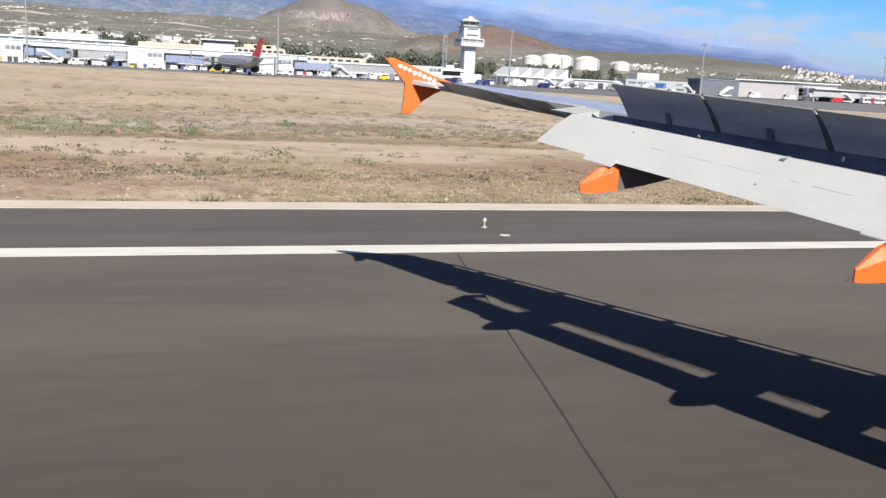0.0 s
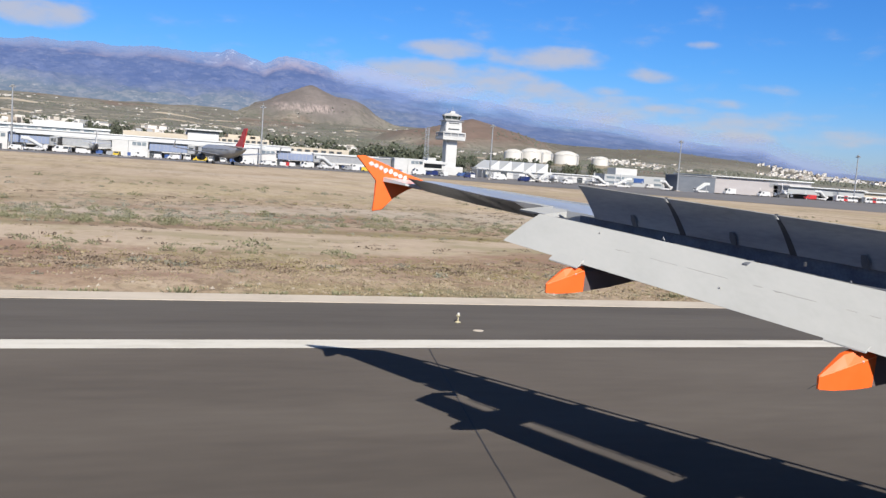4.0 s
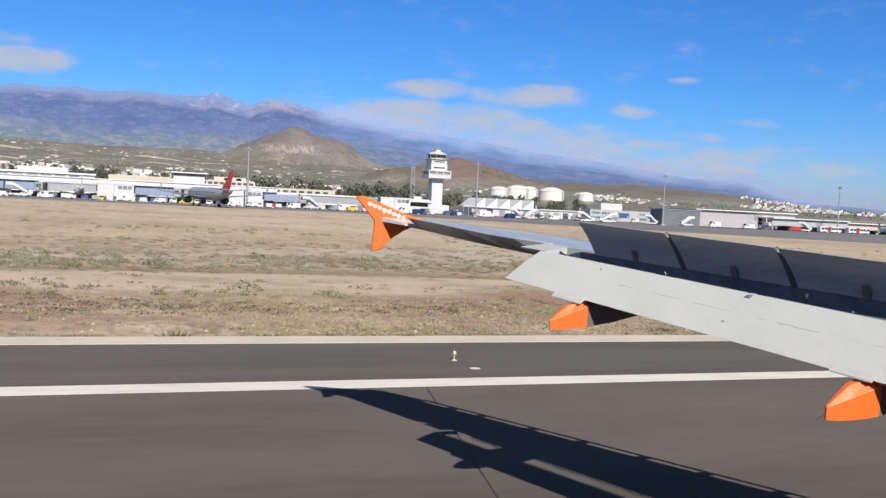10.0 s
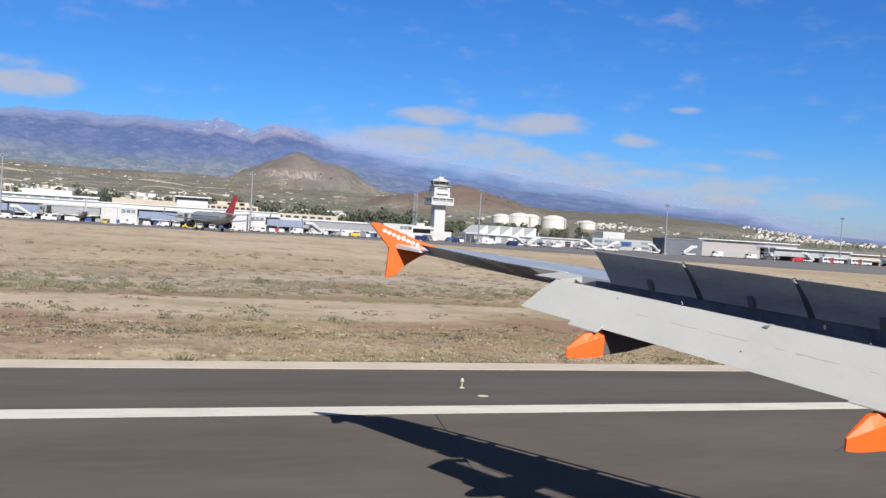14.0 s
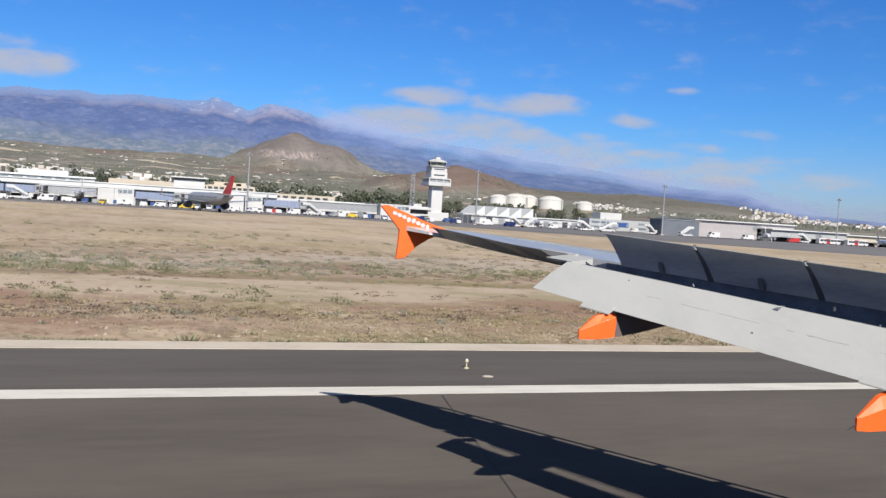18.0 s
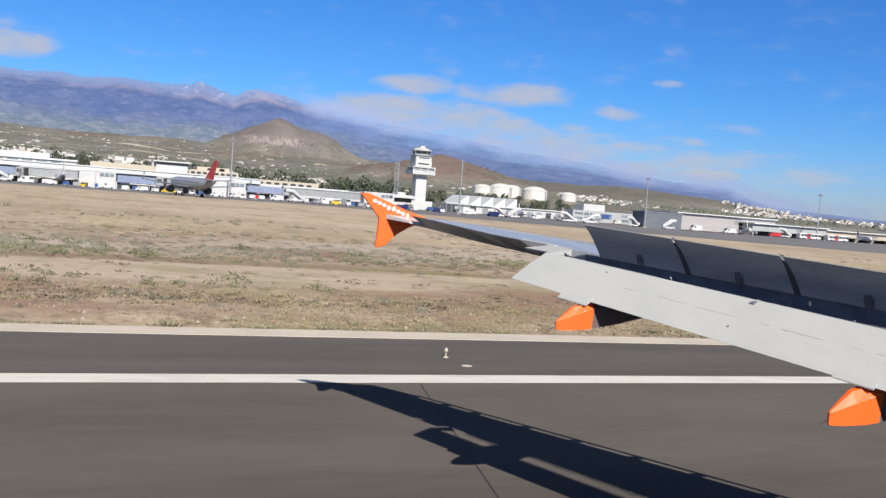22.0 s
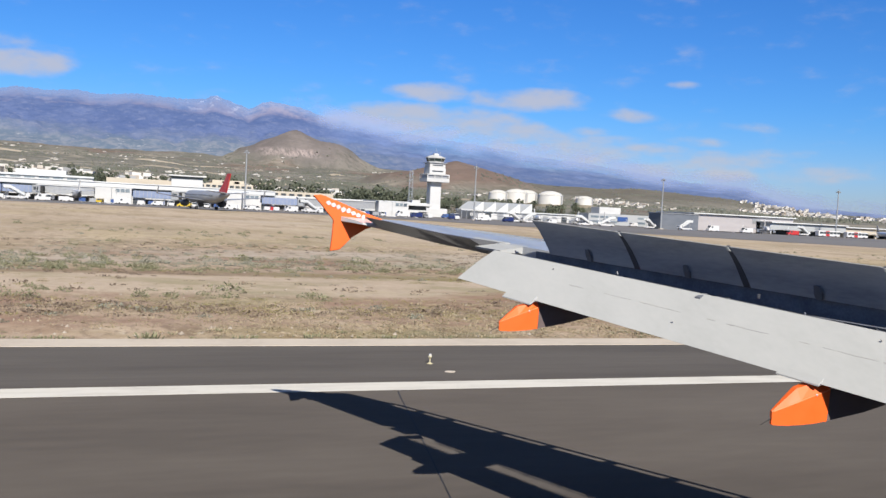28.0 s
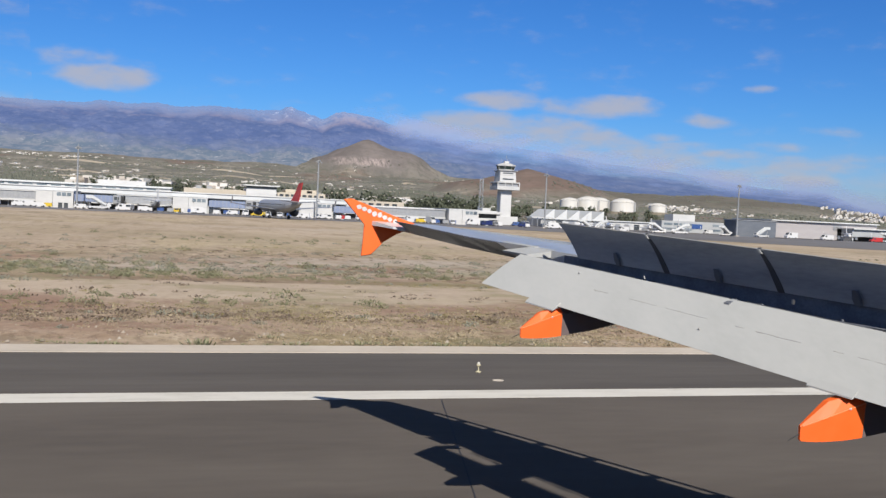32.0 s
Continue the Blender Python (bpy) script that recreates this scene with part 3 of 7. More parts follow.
    # mist imitated by transparency: the crest thins out to the sky behind
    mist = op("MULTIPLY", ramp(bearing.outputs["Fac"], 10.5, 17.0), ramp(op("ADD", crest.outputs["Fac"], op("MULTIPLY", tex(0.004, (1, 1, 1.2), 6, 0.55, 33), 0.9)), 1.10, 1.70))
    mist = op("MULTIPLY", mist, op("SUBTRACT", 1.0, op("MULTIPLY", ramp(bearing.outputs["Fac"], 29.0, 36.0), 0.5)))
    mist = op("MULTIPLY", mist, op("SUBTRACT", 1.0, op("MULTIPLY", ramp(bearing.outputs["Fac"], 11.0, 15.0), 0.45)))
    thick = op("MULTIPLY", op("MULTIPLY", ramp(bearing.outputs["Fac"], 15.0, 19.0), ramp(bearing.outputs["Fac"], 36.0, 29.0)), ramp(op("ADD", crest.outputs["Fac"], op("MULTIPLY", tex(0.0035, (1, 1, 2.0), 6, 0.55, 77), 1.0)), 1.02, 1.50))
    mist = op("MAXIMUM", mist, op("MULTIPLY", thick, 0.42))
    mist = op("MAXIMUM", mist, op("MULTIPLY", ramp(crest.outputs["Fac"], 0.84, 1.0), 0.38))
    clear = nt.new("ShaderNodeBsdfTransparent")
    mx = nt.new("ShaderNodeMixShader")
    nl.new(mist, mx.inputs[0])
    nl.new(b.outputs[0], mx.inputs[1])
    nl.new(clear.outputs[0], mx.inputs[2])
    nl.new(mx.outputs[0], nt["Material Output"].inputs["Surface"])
    return m


def build_mountain():
    """A long volcanic ridge with a small snowy summit, far behind."""
    azs = steps((-60, -16, 1.0), (-16, 48, 0.16), (48, 70, 1.0))
    rs = steps((3150, 4450, 32))
    verts, faces, crest, bearing, lift = [], [], [], [], []
    for r in rs:
        t = (r - 3150) / 1300
        for a in azs:
            x, y = r * math.sin(radians(a)), r * math.cos(radians(a))
            el = curve(RIDGE, a)
            low = 1.9 * (el / 5.2) ** 0.7
            prof = low + (el - low) * t ** 1.05
            # a nearer shoulder stands before the summit
            fold = math.exp(-((a - 6.2) / 3.2) ** 2) * 0.30 + math.exp(-((a + 1.5) / 2.2) ** 2) * 0.14
            prof -= fold * max(0.0, 1 - abs(t - 0.86) / 0.09)
            # dark foothills low on the slope
            prof += max(0.62 * math.exp(-((a + 5.9) / 1.5) ** 2), 0.42 * math.exp(-((a + 4.2) / 0.9) ** 2), 0.7 * math.exp(-((a + 11.5) / 2.2) ** 2)) * max(0.0, 1 - abs(t - 0.40) / 0.12)
            gully = abs(fbm(a * 62, r * 0.45, 90, 6)) * 24 * (el / 5.2) * math.sin(math.pi * min(1, t * 1.02)) + fbm(a * 60, r, 160, 5) * 12 * (el / 5.2) * (1 - t * 0.75)
            crag = fbm(a * 300, 7.0, 60, 5) * 4.5 * (el / 5.2) * t ** 6
            verts.append((x, y, EYE + r * math.tan(radians(prof)) - gully + 6 * t + crag))
            crest.append(t)
            bearing.append(a - 0.4)
            lift.append(prof)
    n = len(azs)
    for i in range(len(rs) - 1):
        for j in range(n - 1):
            faces.append((i * n + j, i * n + j + 1, (i + 1) * n + j + 1, (i + 1) * n + j))
    me = bpy.data.meshes.new("backdrop")
    me.from_pydata(verts, [], faces)
    me.polygons.foreach_set("use_smooth", [True] * len(faces))
    for key, values in (("crest", crest), ("bearing", bearing), ("lift", lift)):
        me.attributes.new(key, "FLOAT", "POINT").data.foreach_set("value", values)
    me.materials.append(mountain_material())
    ob = new("backdrop", me)
    ob.location.x = ALONG
    return tagged(ob, "long blue hazy volcanic mountain range on the horizon", "mountain", kind="structure")


build_mountain()


def cloud_material():
    m = bpy.data.materials.new("thin_cloud")
    m.use_nodes = True
    nt, nl = m.node_tree.nodes, m.node_tree.links
    b = nt["Principled BSDF"]
    b.inputs["Base Color"].default_value = (0.225, 0.275, 0.430, 1)
    b.inputs["Roughness"].default_value, b.inputs["Specular IOR Level"].default_value = 1.0, 0.0
    geo, depth = nt.new("ShaderNodeNewGeometry"), nt.new("ShaderNodeAttribute")
    depth.attribute_name = "depth"
    mp, n = nt.new("ShaderNodeMapping"), nt.new("ShaderNodeTexNoise")
    mp.inputs["Scale"].default_value = (1, 1, 2.6)
    nl.new(geo.outputs["Position"], mp.inputs["Vector"])
    nl.new(mp.outputs[0], n.inputs["Vector"])
    n.inputs["Scale"].default_value, n.inputs["Detail"].default_value, n.inputs["Roughness"].default_value = 0.0075, 8.0, 0.58
    add = nt.new("ShaderNodeMath")
    add.operation = "MULTIPLY_ADD"
    add.inputs[1].default_value = 1.9
    nl.new(n.outputs["Fac"], add.inputs[0])
    nl.new(depth.outputs["Fac"], add.inputs[2])
    r = nt.new("ShaderNodeMapRange")
    r.interpolation_type = "SMOOTHSTEP"
    r.inputs["From Min"].default_value, r.inputs["From Max"].default_value, r.inputs["To Max"].default_value = 1.30, 2.25, 0.75
    nl.new(add.outputs[0], r.inputs["Value"])
    clear, mx = nt.new("ShaderNodeBsdfTransparent"), nt.new("ShaderNodeMixShader")
    nl.new(r.outputs[0], mx.inputs[0])
    nl.new(clear.outputs[0], mx.inputs[1])
    nl.new(b.outputs[0], mx.inputs[2])
    nl.new(mx.outputs[0], nt["Material Output"].inputs["Surface"])
    return m


def cloud_bank():
    """Thin cloud that lies along the falling ridge."""
    azs, rows = steps((8.0, 50.0, 0.4)), 12
    verts, faces, depth = [], [], []
    for a in azs:
        side = min(1.0, (a - 8.0) / 5.0, (50.0 - a) / 7.0)
        for k in range(rows):
            v = k / (rows - 1)
            el = curve(RIDGE, a) - 0.75 + 1.9 * v
            x, y = 3110 * math.sin(radians(a)), 3110 * math.cos(radians(a))
            verts.append((x, y, EYE + 3110 * math.tan(radians(el))))
            depth.append(math.sin(math.pi * v) ** 0.8 * side if 0 < k < rows - 1 else -0.8)
    for i in range(len(azs) - 1):
        for k in range(rows - 1):
            n = i * rows + k
            faces.append((n, n + rows, n + rows + 1, n + 1))
    me = bpy.data.meshes.new("backdrop_cloud")
    me.from_pydata(verts, [], faces)
    me.polygons.foreach_set("use_smooth", [True] * len(faces))
    me.attributes.new("depth", "FLOAT", "POINT").data.foreach_set("value", depth)
    me.materials.append(cloud_material())
    ob = new("backdrop_cloud", me)
    ob.location.x = ALONG
    return tagged(ob, "thin violet-grey cloud lying along the mountain slope", "cloud", kind="structure")


cloud_bank()

# runway, stripe, shoulder and pale concrete verge
def window_falloff(m):
    """Brightness falloff of the window painted in: the middle of the runway darkens, with a ragged edge."""
    nt, nl = m.node_tree.nodes, m.node_tree.links
    b = nt["Principled BSDF"]
    paint = b.inputs["Base Color"].links[0].from_socket
    geo = nt.new("ShaderNodeNewGeometry")
    sep = nt.new("ShaderNodeSeparateXYZ")
    nl.new(geo.outputs["Position"], sep.inputs[0])
    mp = nt.new("ShaderNodeMapping")
    mp.inputs["Scale"].default_value = (0.06, 0.8, 1)
    nl.new(geo.outputs["Position"], mp.inputs["Vector"])
    n = nt.new("ShaderNodeTexNoise")
    n.inputs["Scale"].default_value, n.inputs["Detail"].default_value = 0.8, 6.0
    nl.new(mp.outputs[0], n.inputs["Vector"])
    k = nt.new("ShaderNodeMath")
    k.operation = "MULTIPLY_ADD"
    k.inputs[1].default_value = 5.0
    nl.new(n.outputs["Fac"], k.inputs[0])
    nl.new(sep.outputs[1], k.inputs[2])
    r = nt.new("ShaderNodeMapRange")
    r.interpolation_type = "SMOOTHSTEP"
    r.inputs["From Min"].default_value, r.inputs["From Max"].default_value = 19.5, 9.5
    r.inputs["To Max"].default_value = 0.42
    nl.new(k.outputs[0], r.inputs["Value"])
    mx = nt.new("ShaderNodeMix")
    mx.data_type = "RGBA"
    nl.new(r.outputs[0], mx.inputs["Factor"])
    nl.new(paint, mx.inputs[6])
    mx.inputs[7].default_value = (0.030, 0.026, 0.023, 1)
    nl.new(mx.outputs[2], b.inputs["Base Color"])


window_falloff(ASPHALT)
for m in (ASPHALT, SHOULDER):   # dusty, matt binder with little sheen
    m.node_tree.nodes["Principled BSDF"].inputs["Specular IOR Level"].default_value = 0.12
tagged(part("runway", boxes((-900, 900, -22.0, 21.6, -0.5, 0.0)), ASPHALT), "worn grey asphalt runway with joints, painted darker towards the middle", "runway", kind="structure")
tagged(part("runway_shoulder", boxes((-900, 900, 21.6, 27.0, -0.5, -0.004)), SHOULDER), "dark asphalt shoulder beside the runway stripe", "shoulder", kind="structure")
tagged(part("verge", boxes((-900, 900, 27.0, 28.3, -0.5, 0.012)), CONCRETE), "narrow pale concrete verge along the runway shoulder", "verge", kind="structure")
tagged(part("runway_edge_line", boxes((-900, 900, 20.55, 21.45, -0.01, 0.004)), PAINT), "broad white painted line along the runway edge", "line", kind="structure")

# ---------------------------------------------------------------- the airliner we ride in
airliner = thing("airliner", Matrix.Translation((ALONG, 0, 0)), "orange and white airliner on the runway, flaps down, spoilers raised", "airplane")


def te(y):          # trailing edge of the lowered flap
    return Vector((4.93 + 0.40 * (11.6 - y), y, 3.40 - 0.112 * (11.6 - y)))


def flap_top(y):    # front upper edge of the flap
    return Vector((5.45 + 0.41 * (11.6 - y), y, 3.79 - 0.085 * (11.6 - y)))


def sp_top(y):      # raised edge of the spoilers
    return Vector((5.76 + 0.41 * (11.2 - y), y, 4.22 - 0.056 * (11.2 - y)))


def hinge(y):
    return sp_top(y) + Vector((0.33, 0, -0.42))


def wing_z(y):
    return 4.02 - 0.055 * (15.0 - y)


def lead(y):
    """Front edge, which rounds off over the last metre and a half to the tip."""
    k = min(1.0, max(0.0, (15.2 - y) / 1.5))
    return 5.83 + 0.546 * (14.43 - y) + 0.15 * k * (2 - k)


def rear(y):
    """Rear edge of the fixed wing box."""
    return hinge(y).x + 0.06 if y < 11.75 else 4.60 + 0.40 * (15.2 - y)


def wing_section(y):
    x0, x1, z = rear(y), lead(y) - (0.155 if y < 14.2 else 0.0), wing_z(y)
    c = x1 - x0
    th = 0.10 + 0.028 * (15.2 - y)
    pts = []
    for u, top in ((0, 0), (0.35, 0.035), (0.7, 0.03), (0.9, -0.01), (0.98, -0.06)):
        pts.append((x0 + c * u, y, z + top))
    for u, low in ((1.0, -0.6), (0.95, -0.85), (0.7, -1.0), (0.35, -1.0), (0, -0.9)):
        pts.append((x0 + c * u, y, z + low * th))
    return pts


ys = [1.0, 3, 5, 7, 9, 10.5, 11.74, 11.76, 13, 13.6, 14.19, 14.21, 14.5, 14.8, 15.0, 15.16]
part("wing", loft([wing_section(y) for y in ys]), WING_GREY, airliner, "grey glossy wing skin", smooth=True)

# slats along the front edge, set off by a narrow slot
for a, b in ((14.16, 12.72), (12.68, 10.62), (10.58, 8.5), (8.46, 6.4), (6.36, 4.3)):
    secs = []
    for y in (a, b):
        x, z = lead(y), wing_z(y)
        secs.append([(x - 0.06, y, z - 0.04), (x + 0.06, y, z - 0.07), (x + 0.13, y, z - 0.16), (x + 0.08, y, z - 0.24), (x + 0.0, y, z - 0.13)])
    part("slat", loft(secs), WING_GREY, airliner)
for y in (14.17, 13.4, 12.7, 11.6, 10.6, 9.5, 8.48, 7.4, 6.38):
    part("slat_track", boxes((lead(y) - 0.3, lead(y) + 0.02, y - 0.06, y + 0.06, wing_z(y) - 0.16, wing_z(y) - 0.08)), STEEL, airliner)

for off in (0.30, 0.52):
    part("skin_joint", loft([[(lead(y) - off - 0.012, y, wing_z(y) + dz) for dz in (0.0, 0.036)] + [(lead(y) - off + 0.012, y, wing_z(y) + dz) for dz in (0.036, 0.0)] for y in (14.6, 13.2, 11.8)]), SPOILER_GREY, airliner)

# aileron, raised
secs = []
for y, rise, drop, deep in ((12.25, 0.045, 0.20, 0.47), (12.8, 0.050, 0.175, 0.40), (13.4, 0.072, 0.15, 0.34), (13.95, 0.095, 0.12, 0.32), (14.55, 0.112, 0.09, 0.32)):
    x = 4.16 + 0.40 * (15.2 - y)
    secs.append([(x, y, wing_z(y) + rise), (x + 0.42, y, wing_z(y) + 0.004), (x + 0.42, y, wing_z(y) - drop * 0.9), (x + deep, y, wing_z(y) - drop), (x, y, wing_z(y) + rise - 0.012)])
part("aileron", loft(secs), AILERON, airliner, "raised aileron, dark grey and glossy underneath")
# pale hinge strip and bonding straps at the aileron's inner end
part("hinge_strip", loft([[(4.62 + 0.40 * (15.2 - y) + dx, y, wing_z(y) + dz) for dx, dz in ((-0.03, 0.006), (0.03, 0.016), (0.03, 0.004), (-0.03, -0.004))] for y in (12.75, 12.1)]), FLAP_GREY, airliner, "pale hinge cover strip")
# fixed panel between aileron and flap, and the tip panel
part("trailing_panel", loft([[(5.40 + 0.4 * (12.2 - y), y, wing_z(y) - 0.06), (4.65 + 0.40 * (15.2 - y), y, wing_z(y) + 0.006), (4.65 + 0.40 * (15.2 - y), y, wing_z(y) - 0.1), (5.42 + 0.4 * (12.2 - y), y, wing_z(y) - 0.09)] for y in (12.2, 11.85, 11.74)]), FLAP_GREY, airliner, "light grey fixed panel")
part("tip_panel", loft([[(4.16 + 0.4 * (15.2 - y), y, wing_z(y) + up), (4.85, y, wing_z(y) + up * 0.4), (4.85, y, wing_z(y) - 0.08), (4.16 + 0.4 * (15.2 - y), y, wing_z(y) - 0.02)] for y, up in ((14.6, 0.012), (15.157, 0.055))]), WHITE, airliner, "white wing-tip panel")

# wing-tip fence
FENCE = ((3.70, 4.41), (3.83, 4.43), (4.12, 4.33), (4.52, 4.18), (4.86, 4.075), (4.95, 4.03), (4.86, 3.975), (4.59, 3.89), (4.37, 3.75), (4.18, 3.53), (4.02, 3.50), (4.07, 4.02))
fence_bm = prism(FENCE, "y", 15.16, 15.23)
bmesh.ops.bevel(fence_bm, geom=list(fence_bm.edges), offset=0.012, segments=1, affect="EDGES", clamp_overlap=True)
fence = part("wingtip_fence", fence_bm, ORANGE, airliner, "orange wing-tip fence with a white mark")
for i in range(8):  # plain white shapes in place of the airline's mark
    u = i / 7
    cx, cz = 3.955 + 0.60 * u, 4.298 - 0.215 * u
    up, low, w = (0.044, 0.044, 0.044, 0.040, 0.066, 0.044, 0.044, 0.058)[i], (0.044, 0.044, 0.044, 0.070, 0.044, 0.044, 0.044, 0.044)[i], (0.042, 0.042, 0.036, 0.040, 0.036, 0.042, 0.040, 0.030)[i]
    up, low, w = 0.80 * up, 0.80 * low, 0.84 * w
    bar = [(cx + w * math.cos(k * math.tau / 12) * (1.0 + 0.25 * math.cos(2 * k * math.tau / 12)) + 0.3 * (up if k < 6 else low) * math.sin(k * math.tau / 12),
            cz + (up if k < 6 else low) * math.sin(k * math.tau / 12) - 0.30 * w * math.cos(k * math.tau / 12)) for k in range(12)]
    part("mark", prism(bar, "y", 15.151 - 0.0006 * i, 15.158), WHITE, fence, "plain white shape of the mark")

# flap
secs = []
for y in (11.6, 10.0, 8.5, 7.0, 5.5, 4.0):
    t, e = flap_top(y), te(y)
    secs.append([e, e.lerp(t, 0.5) + Vector((0.01, 0, 0.025)), t, t + Vector((0.012, 0, -0.01)), t + Vector((0.015, 0, -0.06)), t + Vector((0.02, 0, -0.2)), e.lerp(t, 0.35) + Vector((0.05, 0, -0.07)), e + Vector((0.01, 0, -0.004))])
flap = part("flap", loft(secs), FLAP_GREY, airliner, "light grey lowered flap", smooth=True)
for y0, wide, reach in ((10.52, 0.22, 0.075), (7.12, 0.20, 0.022)):
    e0, e1 = te(y0 + wide), te(y0 - wide)
    d = (te(9) - flap_top(9)).normalized()
    part("flap_tab", loft([[e + d * k + Vector((0, 0, s)) for k, s in ((-0.05, 0.02), (reach, 0.004), (reach, -0.01), (-0.05, -0.02))] for e in (e0, e1)]), FLAP_GREY, flap)
# grimy seam, studs and smears on the flap
rs = random.Random(6)
y0 = 10.1
while y0 > 4.4:
    y1 = y0 - rs.choice((0.10, 0.22, 0.35, 0.5))
    a, c = te(y0).lerp(flap_top(y0), 0.50), te(y1).lerp(flap_top(y1), 0.50)
    n, w = Vector((0.012, 0, 0.0295)), rs.choice((0.0022, 0.0035, 0.0050, 0.009))
    mid = a.lerp(c, 0.4) + Vector((rs.uniform(-0.003, 0.003), 0, 0))
    part("seam", loft([[p + n + Vector((dx, 0, dz)) for dx, dz in ((-k, -0.6 * k), (k, 0.0006), (k, -0.006), (-k, -0.010))] for p, k in ((a, 0.0012), (mid, w), (c, 0.0012))]), SEAL, flap, "grimy panel seam")
    y0 = y1 - rs.choice((0.0, 0.04, 0.12, 0.3))
for y0, f in ((10.5, 0.80), (8.6, 0.3), (6.75, 0.82), (5.6, 0.3)):
    p = te(y0).lerp(flap_top(y0), f) + Vector((0.0, 0, 0.018))
    part("stud", tube((p, p + Vector((-0.008, 0, 0.014)), p + Vector((-0.010, 0, 0.02))), (0.008, 0.007, 0.002), 7), SEAL, flap)
p = flap_top(8.62)
part("cutout", loft([[p + Vector((0.41 * -dy + dx, dy, dz)) for dx, dz in ((-0.07, -0.035), (0.03, 0.006), (0.03, -0.02), (-0.07, -0.06))] for dy in (-0.028, 0.028)]), BAY, flap, "dark notch in the flap's front edge")
part("flap_rail", merge(*[tube((flap_top(a) + Vector((0.045, 0, -0.01)), flap_top(c) + Vector((0.045, 0, -0.01))), 0.012, 6) for a, c in ((11.3, 9.9), (9.6, 8.7), (8.5, 7.2), (6.9, 5.0))]), STEEL, flap)

# spoilers, raised: cambered panels, dark rubber seals with pale caps between them, actuators below
EDGES = (11.2, 9.87, 8.51, 6.95, 5.40, 4.0)
AFT = Vector((-0.79, 0, -0.62))


def panel_line(y, deep=0.0):
    """Points down the rear face of a raised spoiler, hollow towards the rear."""
    t, h = sp_top(y), hinge(y) + Vector((-0.02, 0, -0.02))
    return [t.lerp(h, u) - AFT * (0.022 * math.sin(math.pi * u ** 0.8)) + AFT * deep for u in (0, 0.15, 0.32, 0.5, 0.7, 0.86, 1.0)]


for a, b in zip(EDGES, EDGES[1:]):
    secs = []
    for y in (a - 0.02, b + 0.02):
        face = panel_line(y)
        back = [p + Vector((0.012 + 0.05 * math.sin(math.pi * k / 7), 0, 0.006 + 0.03 * math.sin(math.pi * k / 7))) for k, p in enumerate(face)]
        secs.append(face + back[::-1])
    sp = part("spoiler", loft(secs), SPOILER_GREY, airliner, "raised dark spoiler panel", smooth=True)
    ym = (a + b) / 2 + 0.02
    line = panel_line(ym)
    part("actuator_mount", loft([[Vector((line[k].x, ym + s, line[k].z)) + AFT * d for s, d in ((-w, -0.006), (-w * 0.8, q), (w * 0.7, q), (w * 0.9, -0.006))] for k, q, w in ((4, 0.003, 0.075), (5, 0.013, 0.085), (6, 0.014, 0.05))]), FITTING, sp, "dark actuator mount")
    part("edge_bead", tube((sp_top(a - 0.03), sp_top(b + 0.03)), 0.006, 5), SEAL, sp)
    g = panel_line(b, 0.006)
    part("side_seal", loft([[p + Vector((s * 0.41, -s, 0)) + AFT * d for s, d in ((-k, -0.03), (-k, 0.0), (k, 0.0), (k, -0.03))] for p, k in zip(g, (0.014, 0.020, 0.026, 0.030, 0.034, 0.036, 0.036))]), MOUNT, sp, "dark rubber seal between panels")
    c = sp_top(b) + AFT * 0.012
    part("seal_cap", loft([[c + Vector((s * 0.41, -s, 0)) + d for s, d in ((-0.013, Vector((0, 0, 0.004))), (0.013, Vector((0, 0, 0.004))), (0.013, Vector((0.016, 0, 0.004))), (-0.013, Vector((0.016, 0, 0.004))))] for c in (c, c + Vector((0.025, -0.02, -0.045)))]), FLAP_GREY, sp, "pale cap at the seal's end")

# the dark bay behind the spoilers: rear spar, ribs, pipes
bay = part("rear_spar", loft([[hinge(y) + Vector((dx, 0, dz)) for dx, dz in ((0.05, -0.02), (0.09, -0.02), (0.09, -0.36), (0.05, -0.36))] for y in (11.5, 8, 4.0)]), BAY, airliner, "dark blue-grey rear spar")
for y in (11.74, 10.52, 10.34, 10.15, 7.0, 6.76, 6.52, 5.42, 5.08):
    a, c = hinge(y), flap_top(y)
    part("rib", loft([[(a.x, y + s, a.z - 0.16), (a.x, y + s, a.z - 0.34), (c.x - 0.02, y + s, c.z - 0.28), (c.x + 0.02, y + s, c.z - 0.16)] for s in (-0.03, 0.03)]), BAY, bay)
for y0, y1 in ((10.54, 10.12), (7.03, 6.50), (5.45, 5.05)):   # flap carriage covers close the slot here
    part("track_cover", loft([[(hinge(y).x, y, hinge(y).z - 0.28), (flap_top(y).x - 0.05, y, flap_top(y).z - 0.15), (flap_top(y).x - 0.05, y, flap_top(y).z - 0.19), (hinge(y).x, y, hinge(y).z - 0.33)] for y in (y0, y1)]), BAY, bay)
for k, (dx, dz) in enumerate(((-0.10, -0.20), (-0.06, -0.28))):
    part("pipe", tube([hinge(y) + Vector((dx + 0.012 * math.sin(y * 5 + k), 0, dz + 0.01 * math.cos(y * 7))) for y in (11.3, 10.6, 9.9, 9.2, 8.5, 7.8, 7.1, 6.4, 5.7)], 0.011 + 0.004 * k, 6), STEEL if k else BAY, bay)
for y in (8.30,):
    q = hinge(y) + Vector((-0.12, 0, -0.08))
    part("bracket", boxes((q.x - 0.014, q.x + 0.014, y - 0.014, y + 0.014, q.z - 0.03, q.z + 0.02), bevel=0.004), STEEL, bay, "small bright bracket")


